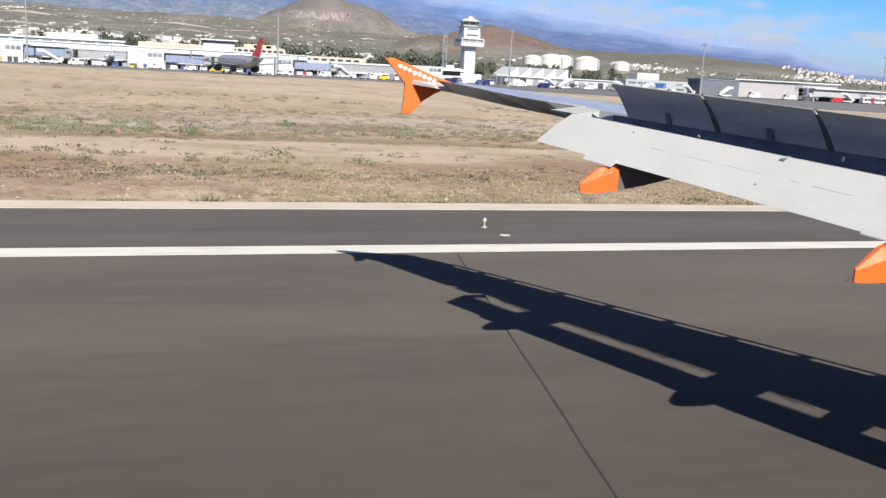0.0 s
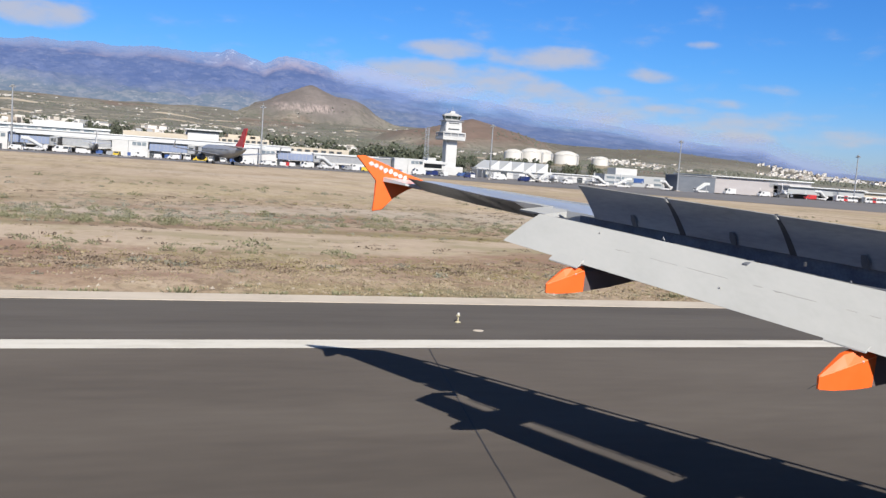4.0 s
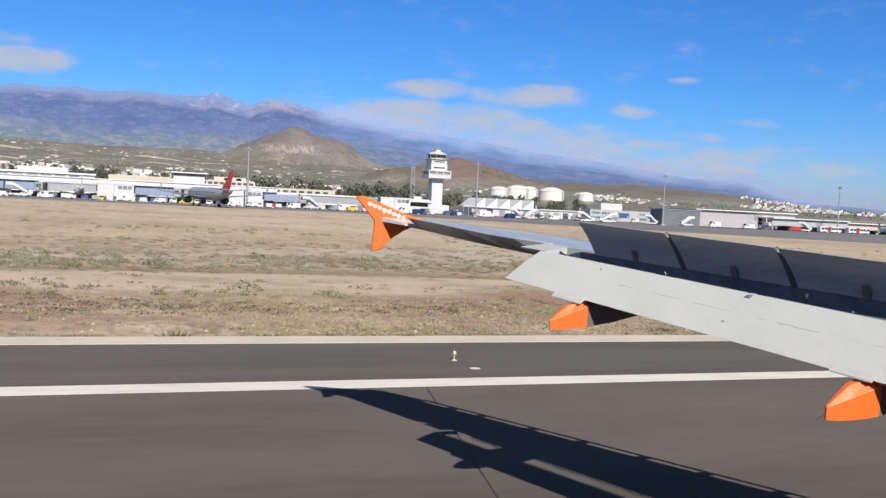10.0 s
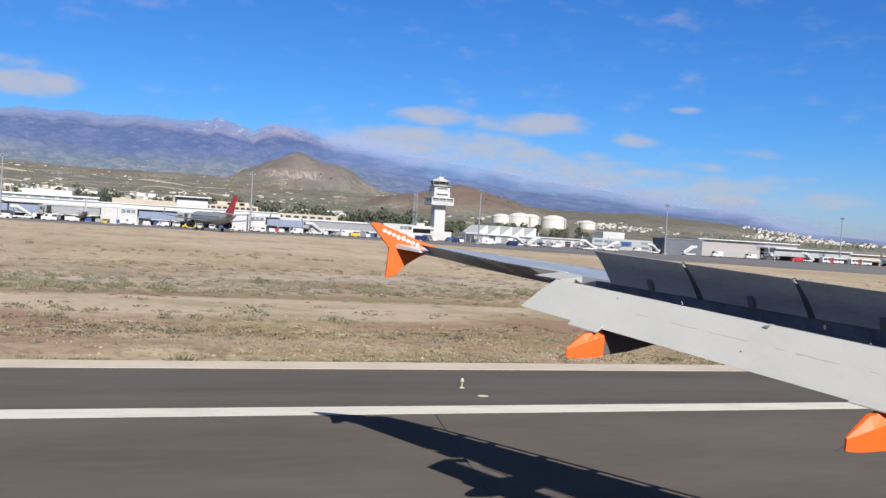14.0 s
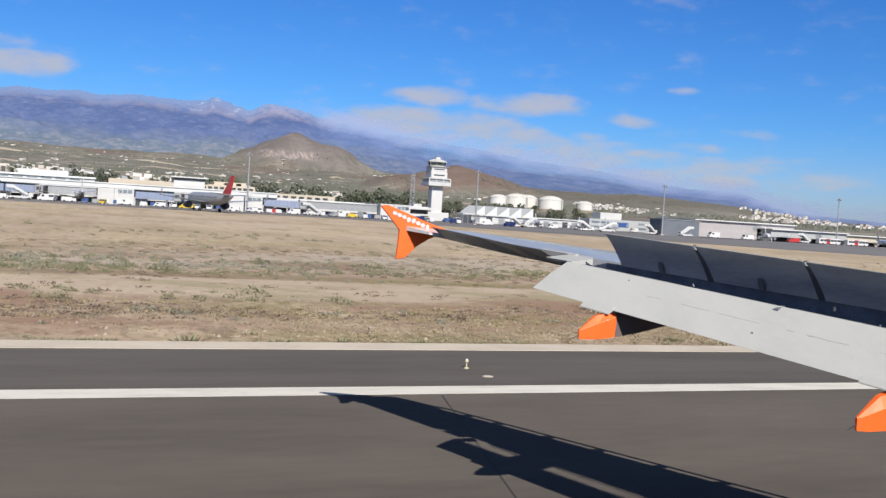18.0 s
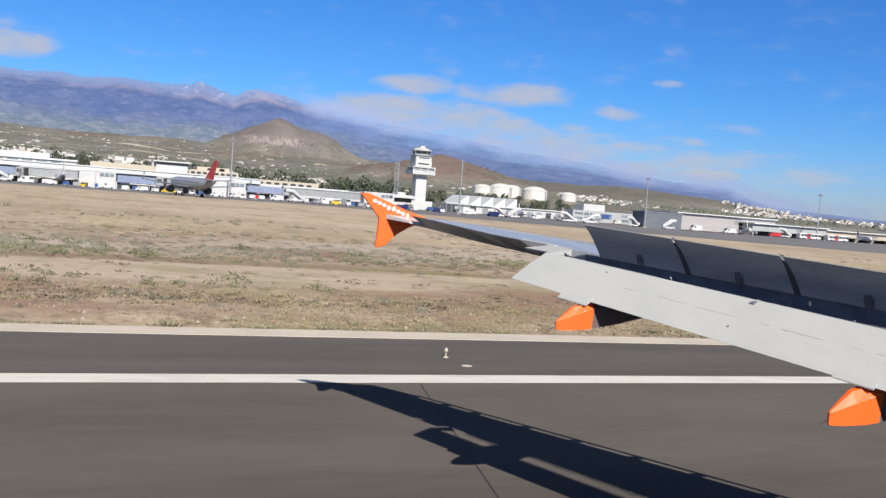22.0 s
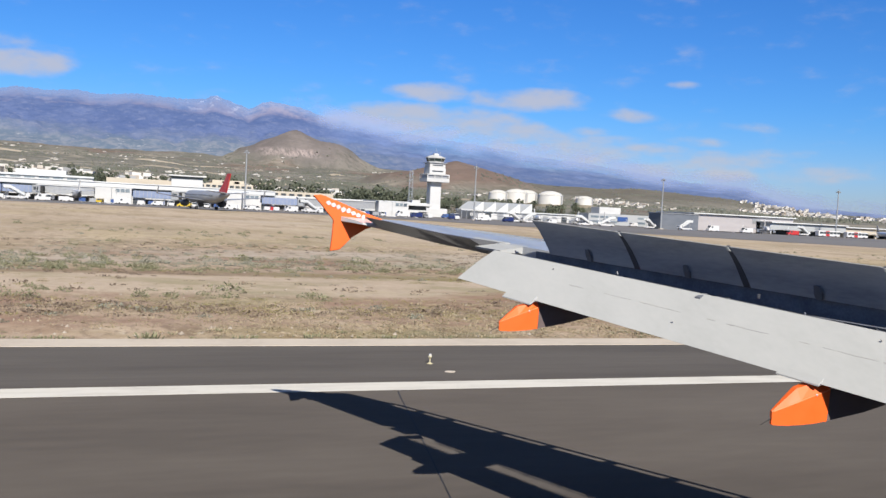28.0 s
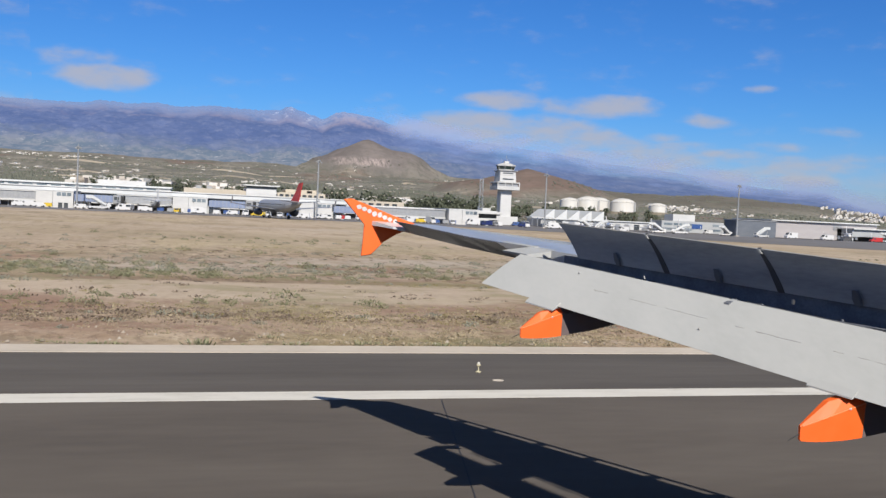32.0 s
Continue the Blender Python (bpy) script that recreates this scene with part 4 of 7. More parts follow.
rb = random.Random(9)
for k in range(34):   # hoses, clips and small fittings along the spar
    y = rb.uniform(5.0, 11.3)
    p = hinge(y) + Vector((rb.uniform(-0.11, -0.01), 0, rb.uniform(-0.29, -0.17)))
    if k % 3 == 0:
        q = p + Vector((rb.uniform(-0.14, -0.08), rb.uniform(0.12, 0.35), rb.uniform(-0.05, 0.0)))
        part("hose", tube((p, p.lerp(q, 0.5) + Vector((-0.02, 0, -0.04)), q), rb.uniform(0.006, 0.012), 6), rb.choice((MOUNT, BAY, FITTING)), bay)
    else:
        w, h = rb.uniform(0.01, 0.03), rb.uniform(0.015, 0.05)
        part("clip", boxes((p.x - 0.012, p.x + 0.012, p.y - w, p.y + w, p.z - h, p.z + h), bevel=0.004), rb.choice((MOUNT, BAY)), bay)
for y in (9.72,):
    p = flap_top(y) + Vector((0.03, 0, 0.012))
    part("bonding_lead", tube((p, p + Vector((0.015, 0.05, 0.028)), p + Vector((0.03, 0.1, 0.0))), 0.006, 6), FLAP_GREY, flap, "pale looped bonding lead")


# flap track fairings
def fairing(y, x, z, s):
    """A faceted canoe under the flap, its blunt tail at x, z: a crease climbs its flank from the tail to the flap."""
    secs = []
    for u, w, crown, top, crease, low in ((0.0, 0.012, 0.008, 0.060, 0.050, -0.045), (0.012, 0.018, 0.010, 0.068, 0.055, -0.055), (0.11, 0.052, 0.018, 0.152, 0.098, -0.056), (0.215, 0.082, 0.026, 0.240, 0.146, -0.048), (0.34, 0.112, 0.044, 0.275, 0.200, -0.034), (0.455, 0.132, 0.062, 0.300, 0.246, -0.014),
                                          (0.458, 0.130, 0.060, 0.297, 0.243, -0.012), (0.8, 0.15, 0.09, 0.31, 0.26, 0.05), (1.3, 0.15, 0.09, 0.36, 0.31, 0.17), (1.9, 0.05, 0.03, 0.42, 0.40, 0.36)):
        secs.append([(x + u * s, y + a * s, z + b * s) for a, b in ((-crown, top), (crown, top), (w, crease), (w * 0.86, low), (-w * 0.86, low), (-w, crease))])
    ob = part("flap_fairing", loft(secs[:6]), ORANGE, airliner, "orange flap track fairing")
    part("fairing_front", loft(secs[6:]), FRONT_GREY, ob, "dull dark brown front of the fairing")
    # highlight on the crease, imitated by a thin paler orange bead
    part("crease_highlight", tube([Vector(q[5]) + Vector((0, -0.002, 0.002)) for q in secs[1:6]], 0.0045, 5), CREASE, ob, "pale highlight painted along the crease")
    q = Vector(secs[4][5])
    part("white_dot", tube((q, q + Vector((0, -0.010, 0.006))), (0.012, 0.006), 8), WHITE, ob, "small white dot on the crease")
    part("static_wick", tube(((x + 0.02, y, z), (x - 0.05, y, z - 0.03), (x - 0.11, y, z - 0.06)), (0.006, 0.005, 0.003), 5), RUBBER, ob)


fairing(10.42, 5.05, 2.92, 1.02)
fairing(7.08, 6.40, 2.53, 1.18)

# fuselage shell round the seat, with its window opening, and the main gear
HULL_Y, HULL_Z, HULL_R = -1.30, 3.80, 1.97
bm = bmesh.new()
xs = [-16, -12, -6, -1.5, 3.4, 8, 14, 16.5, 18]
rad = [0.5, 1.5, HULL_R, HULL_R, HULL_R, HULL_R, HULL_R, 1.4, 0.5]
segs = 28
rings = []
for x, r in zip(xs, rad):
    rings.append([bm.verts.new((x, HULL_Y + r * math.cos(k * math.tau / segs), HULL_Z + r * math.sin(k * math.tau / segs))) for k in range(segs)])
for i in range(len(xs) - 1):
    for k in range(segs):
        if i == 3 and k in (0, 1, 2, 27):   # the opening
            continue
        bm.faces.new((rings[i][k], rings[i][(k + 1) % segs], rings[i + 1][(k + 1) % segs], rings[i + 1][k]))
bm.faces.new(rings[0])
bm.faces.new(rings[-1])
hull = part("fuselage", bm, WHITE, airliner, "white fuselage shell", smooth=True)
mod = hull.modifiers.new("skin", "SOLIDIFY")
mod.thickness, mod.offset = 0.06, 1
for y in (2.4, -5.0):
    gear = part("gear_leg", tube(((9.2, y, 3.3), (9.2, y, 0.6)), 0.12, 10), STEEL, airliner)
    for dy in (-0.32, 0.32):
        part("wheel", loft([[(9.2 + r * math.cos(k * math.tau / 20), y + dy + o, 0.56 + r * math.sin(k * math.tau / 20)) for k in range(20)] for o, r in ((-0.17, 0.44), (-0.12, 0.56), (0.12, 0.56), (0.17, 0.44))]), RUBBER, gear, "black tyre")

# ---------------------------------------------------------------- marks on the runway
rnd = random.Random(11)


def crack(points, w, name, mat, label):
    left, right = [], []
    for i, p in enumerate(points):
        p = Vector(p)
        d = (Vector(points[min(i + 1, len(points) - 1)]) - Vector(points[max(i - 1, 0)])).normalized()
        n = Vector((-d.y, d.x, 0)) * w / 2
        left.append(p + n)
        right.append(p - n)
    bm = bmesh.new()
    a, c = [bm.verts.new(p) for p in left], [bm.verts.new(p) for p in right]
    for i in range(len(a) - 1):
        bm.faces.new((a[i], a[i + 1], c[i + 1], c[i]))
    return tagged(part(name, bm, mat), label, "runway mark", kind="structure")


for x0, slant in ((-30.2, 0.25), (-16.4, -0.1), (-1.2, 0.27), (5.62, 0.27), (22.5, 0.1), (37.0, -0.15), (52, 0.2)):
    pts = [(x0 - slant * (20.4 - y) + rnd.uniform(-0.008, 0.008), y, 0.0042) for y in [20.4 - 0.8 * k for k in range(24)]]
    crack(pts, 0.028, "joint", CRACK, "thin dark sealed joint across the asphalt")
for x0 in (-8.0, 6.0, 19.0):
    crack([(x0 + 0.27 * (y - 21.7) + rnd.uniform(-0.04, 0.04), y, 0.0012) for y in (21.7, 22.8, 23.9, 25.0, 26.1, 26.9)], 0.03, "joint", CRACK, "thin dark sealed joint across the shoulder")

# ---------------------------------------------------------------- runway edge lights
def edge_light(x, y):
    ob = thing("runway_light", pose(x, y, -0.004), "small pale yellow elevated runway edge light on its stem", "light", "runway edge lights")
    base = loft([[(r * math.cos(k * math.tau / 10), r * math.sin(k * math.tau / 10), z) for k in range(10)] for r, z in ((0.11, 0), (0.11, 0.02), (0.04, 0.05))])
    part("base", base, LAMP_BODY, ob)
    part("stem", tube(((0, 0, 0.03), (0, 0, 0.24)), (0.026, 0.022), 8), LAMP_BODY, ob)
    part("collar", loft([[(r * math.cos(k * math.tau / 10), r * math.sin(k * math.tau / 10), z) for k in range(10)] for r, z in ((0.03, 0.22), (0.075, 0.25), (0.075, 0.29))]), LAMP_BODY, ob)
    part("lens", loft([[(r * math.cos(k * math.tau / 10), r * math.sin(k * math.tau / 10), z) for k in range(10)] for r, z in ((0.06, 0.29), (0.055, 0.35), (0.03, 0.38))]), LENS, ob, "clear glass lens")
    return ob


LAMP_BODY = material("pale_yellow_paint", ((0.62, 0.56, 0.36), (0.72, 0.66, 0.45)), 0.5, 4)
LENS = material("frosted_lens", ((0.66, 0.64, 0.58), (0.78, 0.77, 0.72)), 0.15, 3)
first = edge_light(54.0, 23.9)
first.scale = (0.72, 0.72, 0.72)
for k in (-3, -2, -1, 1, 2, 3, 4):
    copy_thing(first, pose(54.0 + 60 * k, 23.9, -0.004))
tagged(part("inset_plate", prism([(54.15 + 0.15 * math.cos(k * math.tau / 12), 22.7 + 0.12 * math.sin(k * math.tau / 12)) for k in range(12)], "z", -0.02, 0.006), CONCRETE), "small pale inset cover plate in the shoulder", "plate")

TWIG = material("dark_dry_twigs", ((0.165, 0.125, 0.092), (0.26, 0.20, 0.15)), 0.9, 0.5)
# concrete pads beside the verge
PADS = (-1.9, 74.0, -88.0, 132.0)
for k, x0 in enumerate(PADS):
    pad = thing("concrete_pad", pose(x0, 28.3, 0), "low weathered concrete slab set in dry ground", "concrete pad", "pads beside the runway")
    part("slab", prism(((-0.6, 0.34), (3.7, 0.34), (3.4, 9.0), (-0.9, 8.6)), "z", -0.4, 0.035), SLAB, pad)
    part("edge_strip", prism(((-0.62, 0.05), (3.74, 0.05), (3.72, 0.335), (-0.60, 0.335)), "z", -0.4, 0.045), CONCRETE, pad, "paler concrete edge strip")
    bm = bmesh.new()
    rr = random.Random(50 + k)
    for j in range(26):   # clods of earth washed on to a corner
        cx, cy, r = 2.75 + rr.gauss(0, 0.35), 1.5 + rr.gauss(0, 0.35), rr.uniform(0.04, 0.16)
        ring = [bm.verts.new((cx + r * rr.uniform(0.7, 1.3) * math.cos(q * math.tau / 7), cy + r * rr.uniform(0.7, 1.3) * math.sin(q * math.tau / 7), 0.0355)) for q in range(7)]
        tip = bm.verts.new((cx, cy, 0.036 + r * 0.45))
        for q in range(7):
            bm.faces.new((ring[q], ring[(q + 1) % 7], tip))
    tagged(part("washed_earth", bm, TWIG, pad, "dark earth washed on to the slab"), kind="stuff")

# ---------------------------------------------------------------- scrub on the airfield
SHRUB = material("dry_green_scrub", ((0.165, 0.172, 0.095), (0.25, 0.25, 0.145), (0.35, 0.33, 0.21)), 0.9, 0.35, spread=(0.3, 0.72))
STRAW = material("straw_grass", ((0.32, 0.27, 0.17), (0.39, 0.325, 0.21), (0.46, 0.385, 0.26)), 0.9, 0.3)
MOSS = material("yellow_green_grass", ((0.20, 0.18, 0.07), (0.29, 0.26, 0.10), (0.36, 0.32, 0.15)), 0.9, 0.4)
SAGE = material("grey_green_sage", ((0.20, 0.205, 0.155), (0.29, 0.29, 0.225), (0.37, 0.36, 0.29)), 0.9, 0.35)
STONE = material("pale_stones", ((0.35, 0.29, 0.23), (0.52, 0.46, 0.38)), 0.9, 0.8)


def scatter(name, mat, label, count, size, seed, blades, flat, patch, y_max=210, thresh=0.0, leaf=0.5, tall=0.6, strip=(50, 6, 0.0), lie=0.0):
    """Many small tufts of leaning blades, thick in patches."""
    rr = random.Random(seed)
    verts, faces = [], []
    made = tries = 0
    while made < count and tries < count * 12:
        tries += 1
        y = abs(rr.gauss(strip[0], strip[1]) - 29.5) + 29.5 if rr.random() < strip[2] else 28.8 + (y_max - 28.8) * rr.random() ** 1.7
        x = ALONG + y * rr.uniform(-0.42, 1.15) + rr.uniform(-8, 8)
        if fbm(x * 0.33 + seed * 31, y * 1.3, patch, 3) < thresh + rr.uniform(-0.25, 0.25):
            continue
        if 40.5 < y + 4 * fbm(x, y, 40, 3) < 50.5 and rr.random() < 0.8:   # the graded strip stays nearly bare
            continue
        if y < 38 and any(x0 - 1.4 < x < x0 + 4.2 for x0 in PADS):
            continue
        made += 1
        s = size * rr.uniform(0.45, 1.3) * (1.5 if rr.random() < 0.08 else 1)
        z = field_height(y)
        wide = flat * rr.uniform(0.7, 1.3)
        for b in range(blades):
            a, q = rr.uniform(0, math.tau), rr.random() ** 0.6
            up = rr.uniform(0.0, tall) * math.sqrt(max(0.0, 1 - q * q)) * s
            p = Vector((x + s * wide * q * math.cos(a), y + s * wide * 0.8 * q * math.sin(a), z + up))
            d = Vector((rr.gauss(0, 1), rr.gauss(0, 1), rr.gauss(0, 1) + lie)).normalized()
            u = d.orthogonal().normalized() * s * leaf * rr.uniform(0.18, 0.42)
            v = d.cross(u).normalized() * s * leaf * rr.uniform(0.12, 0.3)
            n = len(verts)
            verts += [p + u, p + v, p - u, p - v]
            faces.append((n, n + 1, n + 2, n + 3))
    me = bpy.data.meshes.new(name)
    me.from_pydata(verts, [], faces)
    me.materials.append(mat)
    return tagged(new(name, me), label, "scrub", kind="stuff")


scatter("scrub", SHRUB, "low grey-green desert cushion scrub scattered over dry ground", 1250, 0.36, 3, 84, 1.05, 12, thresh=0.18, leaf=0.36, tall=0.62, strip=(51, 8, 0.55), y_max=120)
scatter("grey_scrub", SAGE, "pale grey-green low bushes on dry ground", 650, 0.36, 41, 76, 1.15, 12, thresh=0.22, leaf=0.36, tall=0.5, strip=(54, 6, 0.6), y_max=110)
scatter("moss_grass", MOSS, "yellow-green low grass growing in patches", 3000, 0.15, 14, 20, 2.0, 9, thresh=0.25, leaf=0.5, tall=0.35, strip=(54, 9, 0.3), y_max=110)
scatter("dry_grass", STRAW, "pale straw-coloured dry grass tufts", 4200, 0.13, 5, 16, 2.0, 18, thresh=0.12, leaf=0.7, tall=0.45, strip=(34, 4, 0.4), lie=1.0, y_max=120)
scatter("dead_twigs", TWIG, "dark dead twigs and small dry weeds", 1900, 0.19, 8, 22, 1.7, 9, thresh=0.10, leaf=0.7, tall=0.4, strip=(34.5, 4.5, 0.3), lie=1.2, y_max=85)


def verge_tufts():
    """A thicker fringe of weeds along the concrete verge."""
    rr = random.Random(21)
    verts, faces = [], []
    edge = [(px + 3.75 - 0.03 * j, 28.5 + 0.9 * j) for px in PADS[:1] for j in range(10)] + [(px - 0.7 - 0.03 * j, 28.5 + 0.9 * j) for px in PADS[:1] for j in range(10)]
    for k in range(230 + 3 * len(edge)):
        x = ALONG + rr.uniform(-18, 46)
        if k < 230 and fbm(x, 5, 4, 3) < -0.1:
            continue
        y = 28.5 + rr.random() ** 2 * 1.6
        if k >= 230:
            x, y = edge[(k - 230) % len(edge)]
            x, y = x + rr.gauss(0, 0.16), y + rr.gauss(0, 0.2)
        elif any(x0 - 1.0 < x < x0 + 4.0 for x0 in PADS):
            continue
        s = rr.uniform(0.06, 0.24) * (0.6 + max(0, fbm(x, 9, 6, 2))) * (2.1 if k % 11 == 0 else 1)
        for b in range(22):
            a, d = rr.uniform(0, math.tau), rr.random() * s * 1.9
            px, py, h, w = x + d * math.cos(a) * 1.5, y + d * math.sin(a) * 0.7, s * rr.uniform(0.25, 0.7), s * rr.uniform(0.08, 0.2)
            ca, sa = math.cos(a), math.sin(a)
            n = len(verts)
            verts += [(px - sa * w, py + ca * w, -0.02), (px + sa * w, py - ca * w, -0.02), (px + ca * s * 0.4 + sa * w * 0.3, py + sa * s * 0.4, h), (px + ca * s * 0.4 - sa * w * 0.4, py + sa * s * 0.4, h * 0.93)]
            faces.append((n, n + 1, n + 2, n + 3))
    me = bpy.data.meshes.new("weeds")
    me.from_pydata(verts, [], faces)
    me.materials.append(SHRUB)
    return tagged(new("weeds", me), "fringe of green and straw weeds along the concrete verge", "weeds", kind="stuff")


verge_tufts()


def stones():
    rr = random.Random(31)
    verts, faces = [], []
    for k in range(900):
        y = 29 + 120 * rr.random() ** 2
        x = ALONG + y * rr.uniform(-0.4, 1.1)
        s = rr.uniform(0.03, 0.10)
        z = field_height(y)
        n = len(verts)
        for ang in range(5):
            verts.append((x + s * rr.uniform(0.7, 1.2) * math.cos(ang * math.tau / 5), y + s * math.sin(ang * math.tau / 5), z - 0.02))
        verts.append((x + s * 0.2, y, z + s * rr.uniform(0.4, 0.8)))
        faces += [(n + i, n + (i + 1) % 5, n + 5) for i in range(5)]
    me = bpy.data.meshes.new("stones")
    me.from_pydata(verts, [], faces)
    me.materials.append(STONE)
    return tagged(new("stones", me), "pale scattered stones on the dry ground", "stones", kind="stuff")


stones()

# ---------------------------------------------------------------- apron
AZ = field_height(420)
bm = bmesh.new()
cols = []
for u in (0.0, 0.2, 0.4, 0.6, 0.8, 1.0, 350, 372, 400, 440, 560):
    row = []
    for x in (-700, -200, 0, 120, 150, 180, 205, 230, 290, 400, 640):
        near = 296 - 130 * min(1.0, max(0.0, (x - 120) / 110))   # the apron comes closer past the tower
        y = near + (330 - near) * u if u <= 1 else u
        row.append(bm.verts.new((x, y, field_height(y) + 0.04)))
    cols.append(row)
for a, c in zip(cols, cols[1:]):
    for i in range(len(a) - 1):
        bm.faces.new((a[i], a[i + 1], c[i + 1], c[i]))
tagged(part("apron", bm, APRON), "grey concrete apron in front of the terminal", "apron", kind="structure")

WALL = material("white_plaster_wall", ((0.58, 0.585, 0.58), (0.72, 0.72, 0.71)), 0.7, 0.08, (1, 1, 3))
PANEL = material("pale_grey_cladding", ((0.42, 0.44, 0.45), (0.51, 0.525, 0.53)), 0.6, 0.1, (1, 1, 3))
BEIGE = material("cream_plaster_wall", ((0.56, 0.49, 0.39), (0.66, 0.59, 0.48)), 0.75, 0.1, (1, 1, 3))
PINK = material("pinkish_metal_cladding", ((0.42, 0.395, 0.40), (0.51, 0.485, 0.49)), 0.6, 0.1, (1, 1, 4))
GLASS = material("blue_grey_glazing", ((0.10, 0.13, 0.16), (0.22, 0.27, 0.31), (0.30, 0.35, 0.38)), 0.12, 0.05, rand=0.25)
DARKG = material("dark_glazing", ((0.05, 0.06, 0.07), (0.10, 0.11, 0.12)), 0.12, 0.3)
# shade inside open ground floors put into one dark colour, lifted for haze
SHADE = material("painted_interior_shade", ((0.10, 0.10, 0.105), (0.16, 0.16, 0.165)), 0.8, 0.3)
GALV = material("galvanised_steel", ((0.36, 0.37, 0.38), (0.50, 0.51, 0.52)), 0.45, 1.0, metal=0.4)
BLUE = material("blue_painted_metal", ((0.035, 0.085, 0.26), (0.06, 0.13, 0.36)), 0.4, 0.6)
NAVY = material("navy_aircraft_paint", ((0.010, 0.022, 0.11), (0.014, 0.03, 0.15)), 0.3, 0.8, coat=0.3)
RED = material("red_paint", ((0.50, 0.03, 0.035), (0.62, 0.05, 0.05)), 0.4, 0.8)
YELLOW = material("yellow_paint", ((0.66, 0.45, 0.02), (0.76, 0.55, 0.04)), 0.45, 0.8)
LIGHT_BLUE = material("light_blue_aircraft_paint", ((0.20, 0.46, 0.72), (0.27, 0.54, 0.80)), 0.35, 0.6)
GREY_JET = material("grey_aircraft_paint", ((0.30, 0.31, 0.33), (0.38, 0.39, 0.41)), 0.35, 0.6)
ROOFWHITE = material("white_roof_sheet", ((0.68, 0.70, 0.70), (0.80, 0.82, 0.82)), 0.5, 0.05, (1, 1, 1))


# ---------------------------------------------------------------- terminal
def terminal(x0, x1):
    ob = thing("terminal_building", pose(0, 0, 0), "long low white airport terminal with a glazed upper floor", "terminal")
    part("undercroft", boxes((x0, x1, 433, 470, AZ, 0.2)), SHADE, ob, "recessed ground floor, its shade painted dark")
    part("floor_band", boxes((x0 - 1, x1 + 1, 429, 434, 0.0, 1.0), bevel=0.05), WALL, ob, "white floor band")
    part("roof_band", boxes((x0 - 1, x1 + 1, 427.5, 436, 4.4, 6.3), bevel=0.12), ROOFWHITE, ob, "broad white roof band")
    part("roof_edge", boxes((x0 - 1.3, x1 + 1.3, 427.1, 436.2, 6.3, 6.6)), WALL, ob)
    # shadow line below the roof band, built as a grey strip
    part("roof_shadow_strip", boxes((x0 - 0.6, x1 + 0.6, 428.2, 434, 4.15, 4.4)), GALV, ob, "grey strip standing for the roof band's shadow")
    part("roof", boxes((x0 - 1, x1 + 1, 436.2, 472, 5.0, 6.8)), ROOFWHITE, ob)
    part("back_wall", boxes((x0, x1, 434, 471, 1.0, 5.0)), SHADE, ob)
    pane, post, col = None, None, None
    x = x0
    while x < x1 - 1:
        if pane is None:
            pane = part("pane", boxes((0.08, 5.92, 432.2, 432.4, 1.0, 4.75)), GLASS, ob, "blue-grey glass pane")
            post = part("mullion", boxes((-0.09, 0.09, 431.9, 432.5, 1.0, 4.75)), GALV, ob)
            col = part("column", boxes((-0.3, 0.3, 430.2, 430.8, AZ, 0.05), bevel=0.04), WALL, ob)
            for o in (pane, post, col):
                o.location.x = x
        else:
            for o in (pane, post, col):
                c = o.copy()
                scene.collection.objects.link(c)
                c.location.x = x
        x += 6.0
    return ob


terminal(-204, 118)

# second, lower wing that runs on to the tower
wing2 = thing("terminal_wing", pose(0, 0, 0), "low white terminal wing with a dark open ground floor", "terminal")
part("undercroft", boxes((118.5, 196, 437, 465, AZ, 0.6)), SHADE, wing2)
part("roof_band", boxes((118.2, 197, 432, 440, 3.2, 4.4), bevel=0.06), WALL, wing2)
part("roof", boxes((118.2, 197, 440, 466, 3.4, 4.7)), ROOFWHITE, wing2)
part("upper_wall", boxes((118.5, 196, 438, 465, 0.6, 3.3)), DARKG, wing2)
part("floor_band", boxes((118.2, 197, 434.5, 437, 0.3, 1.1)), WALL, wing2)
for k in range(14):
    part("column", boxes((119 + 5.9 * k, 119.5 + 5.9 * k, 435, 435.5, AZ, 0.35)), WALL, wing2)


def pier_block(x, w=14.0):
    """A white stair block with windows that carries a boarding bridge."""
    ob = thing("pier_block", pose(x, 400, AZ), "white stair block with windows in front of the terminal", "building", "pier blocks")
    part("wall", boxes((0, w, 0, 27, 0, 6.9), bevel=0.06), WALL, ob)
    part("parapet", boxes((-0.15, w + 0.15, -0.15, 27, 6.9, 7.25)), ROOFWHITE, ob)
    part("annex", boxes((w, w + 5.5, 2, 14, 0, 3.4), bevel=0.05), WALL, ob)
    for k in range(3):
        part("window", boxes((w - 6.2 + 1.9 * k, w - 4.6 + 1.9 * k, -0.12, 0.02, 5.0, 6.4)), GLASS, ob)
        part("door", boxes((w - 5.6 + 2.1 * k + (2 if k == 2 else 0), w - 4.0 + 2.1 * k + (2 if k == 2 else 0), -0.10, 0.02, 0.1, 2.3)), DARKG, ob, "dark doorway")
    for k in range(2):
        part("window", boxes((w + 0.7 + 2.3 * k, w + 2.4 + 2.3 * k, 1.88, 2.02, 1.1, 2.5)), DARKG, ob)
    part("downpipe", tube(((w * 0.45, -0.12, 0.1), (w * 0.45, -0.12, 6.8)), 0.09, 6), GALV, ob)
    return ob


blk = pier_block(41.8)
for x in (94.0, -10.5, -62.8, -115.0, 160.5):
    copy_thing(blk, pose(x, 400, AZ))


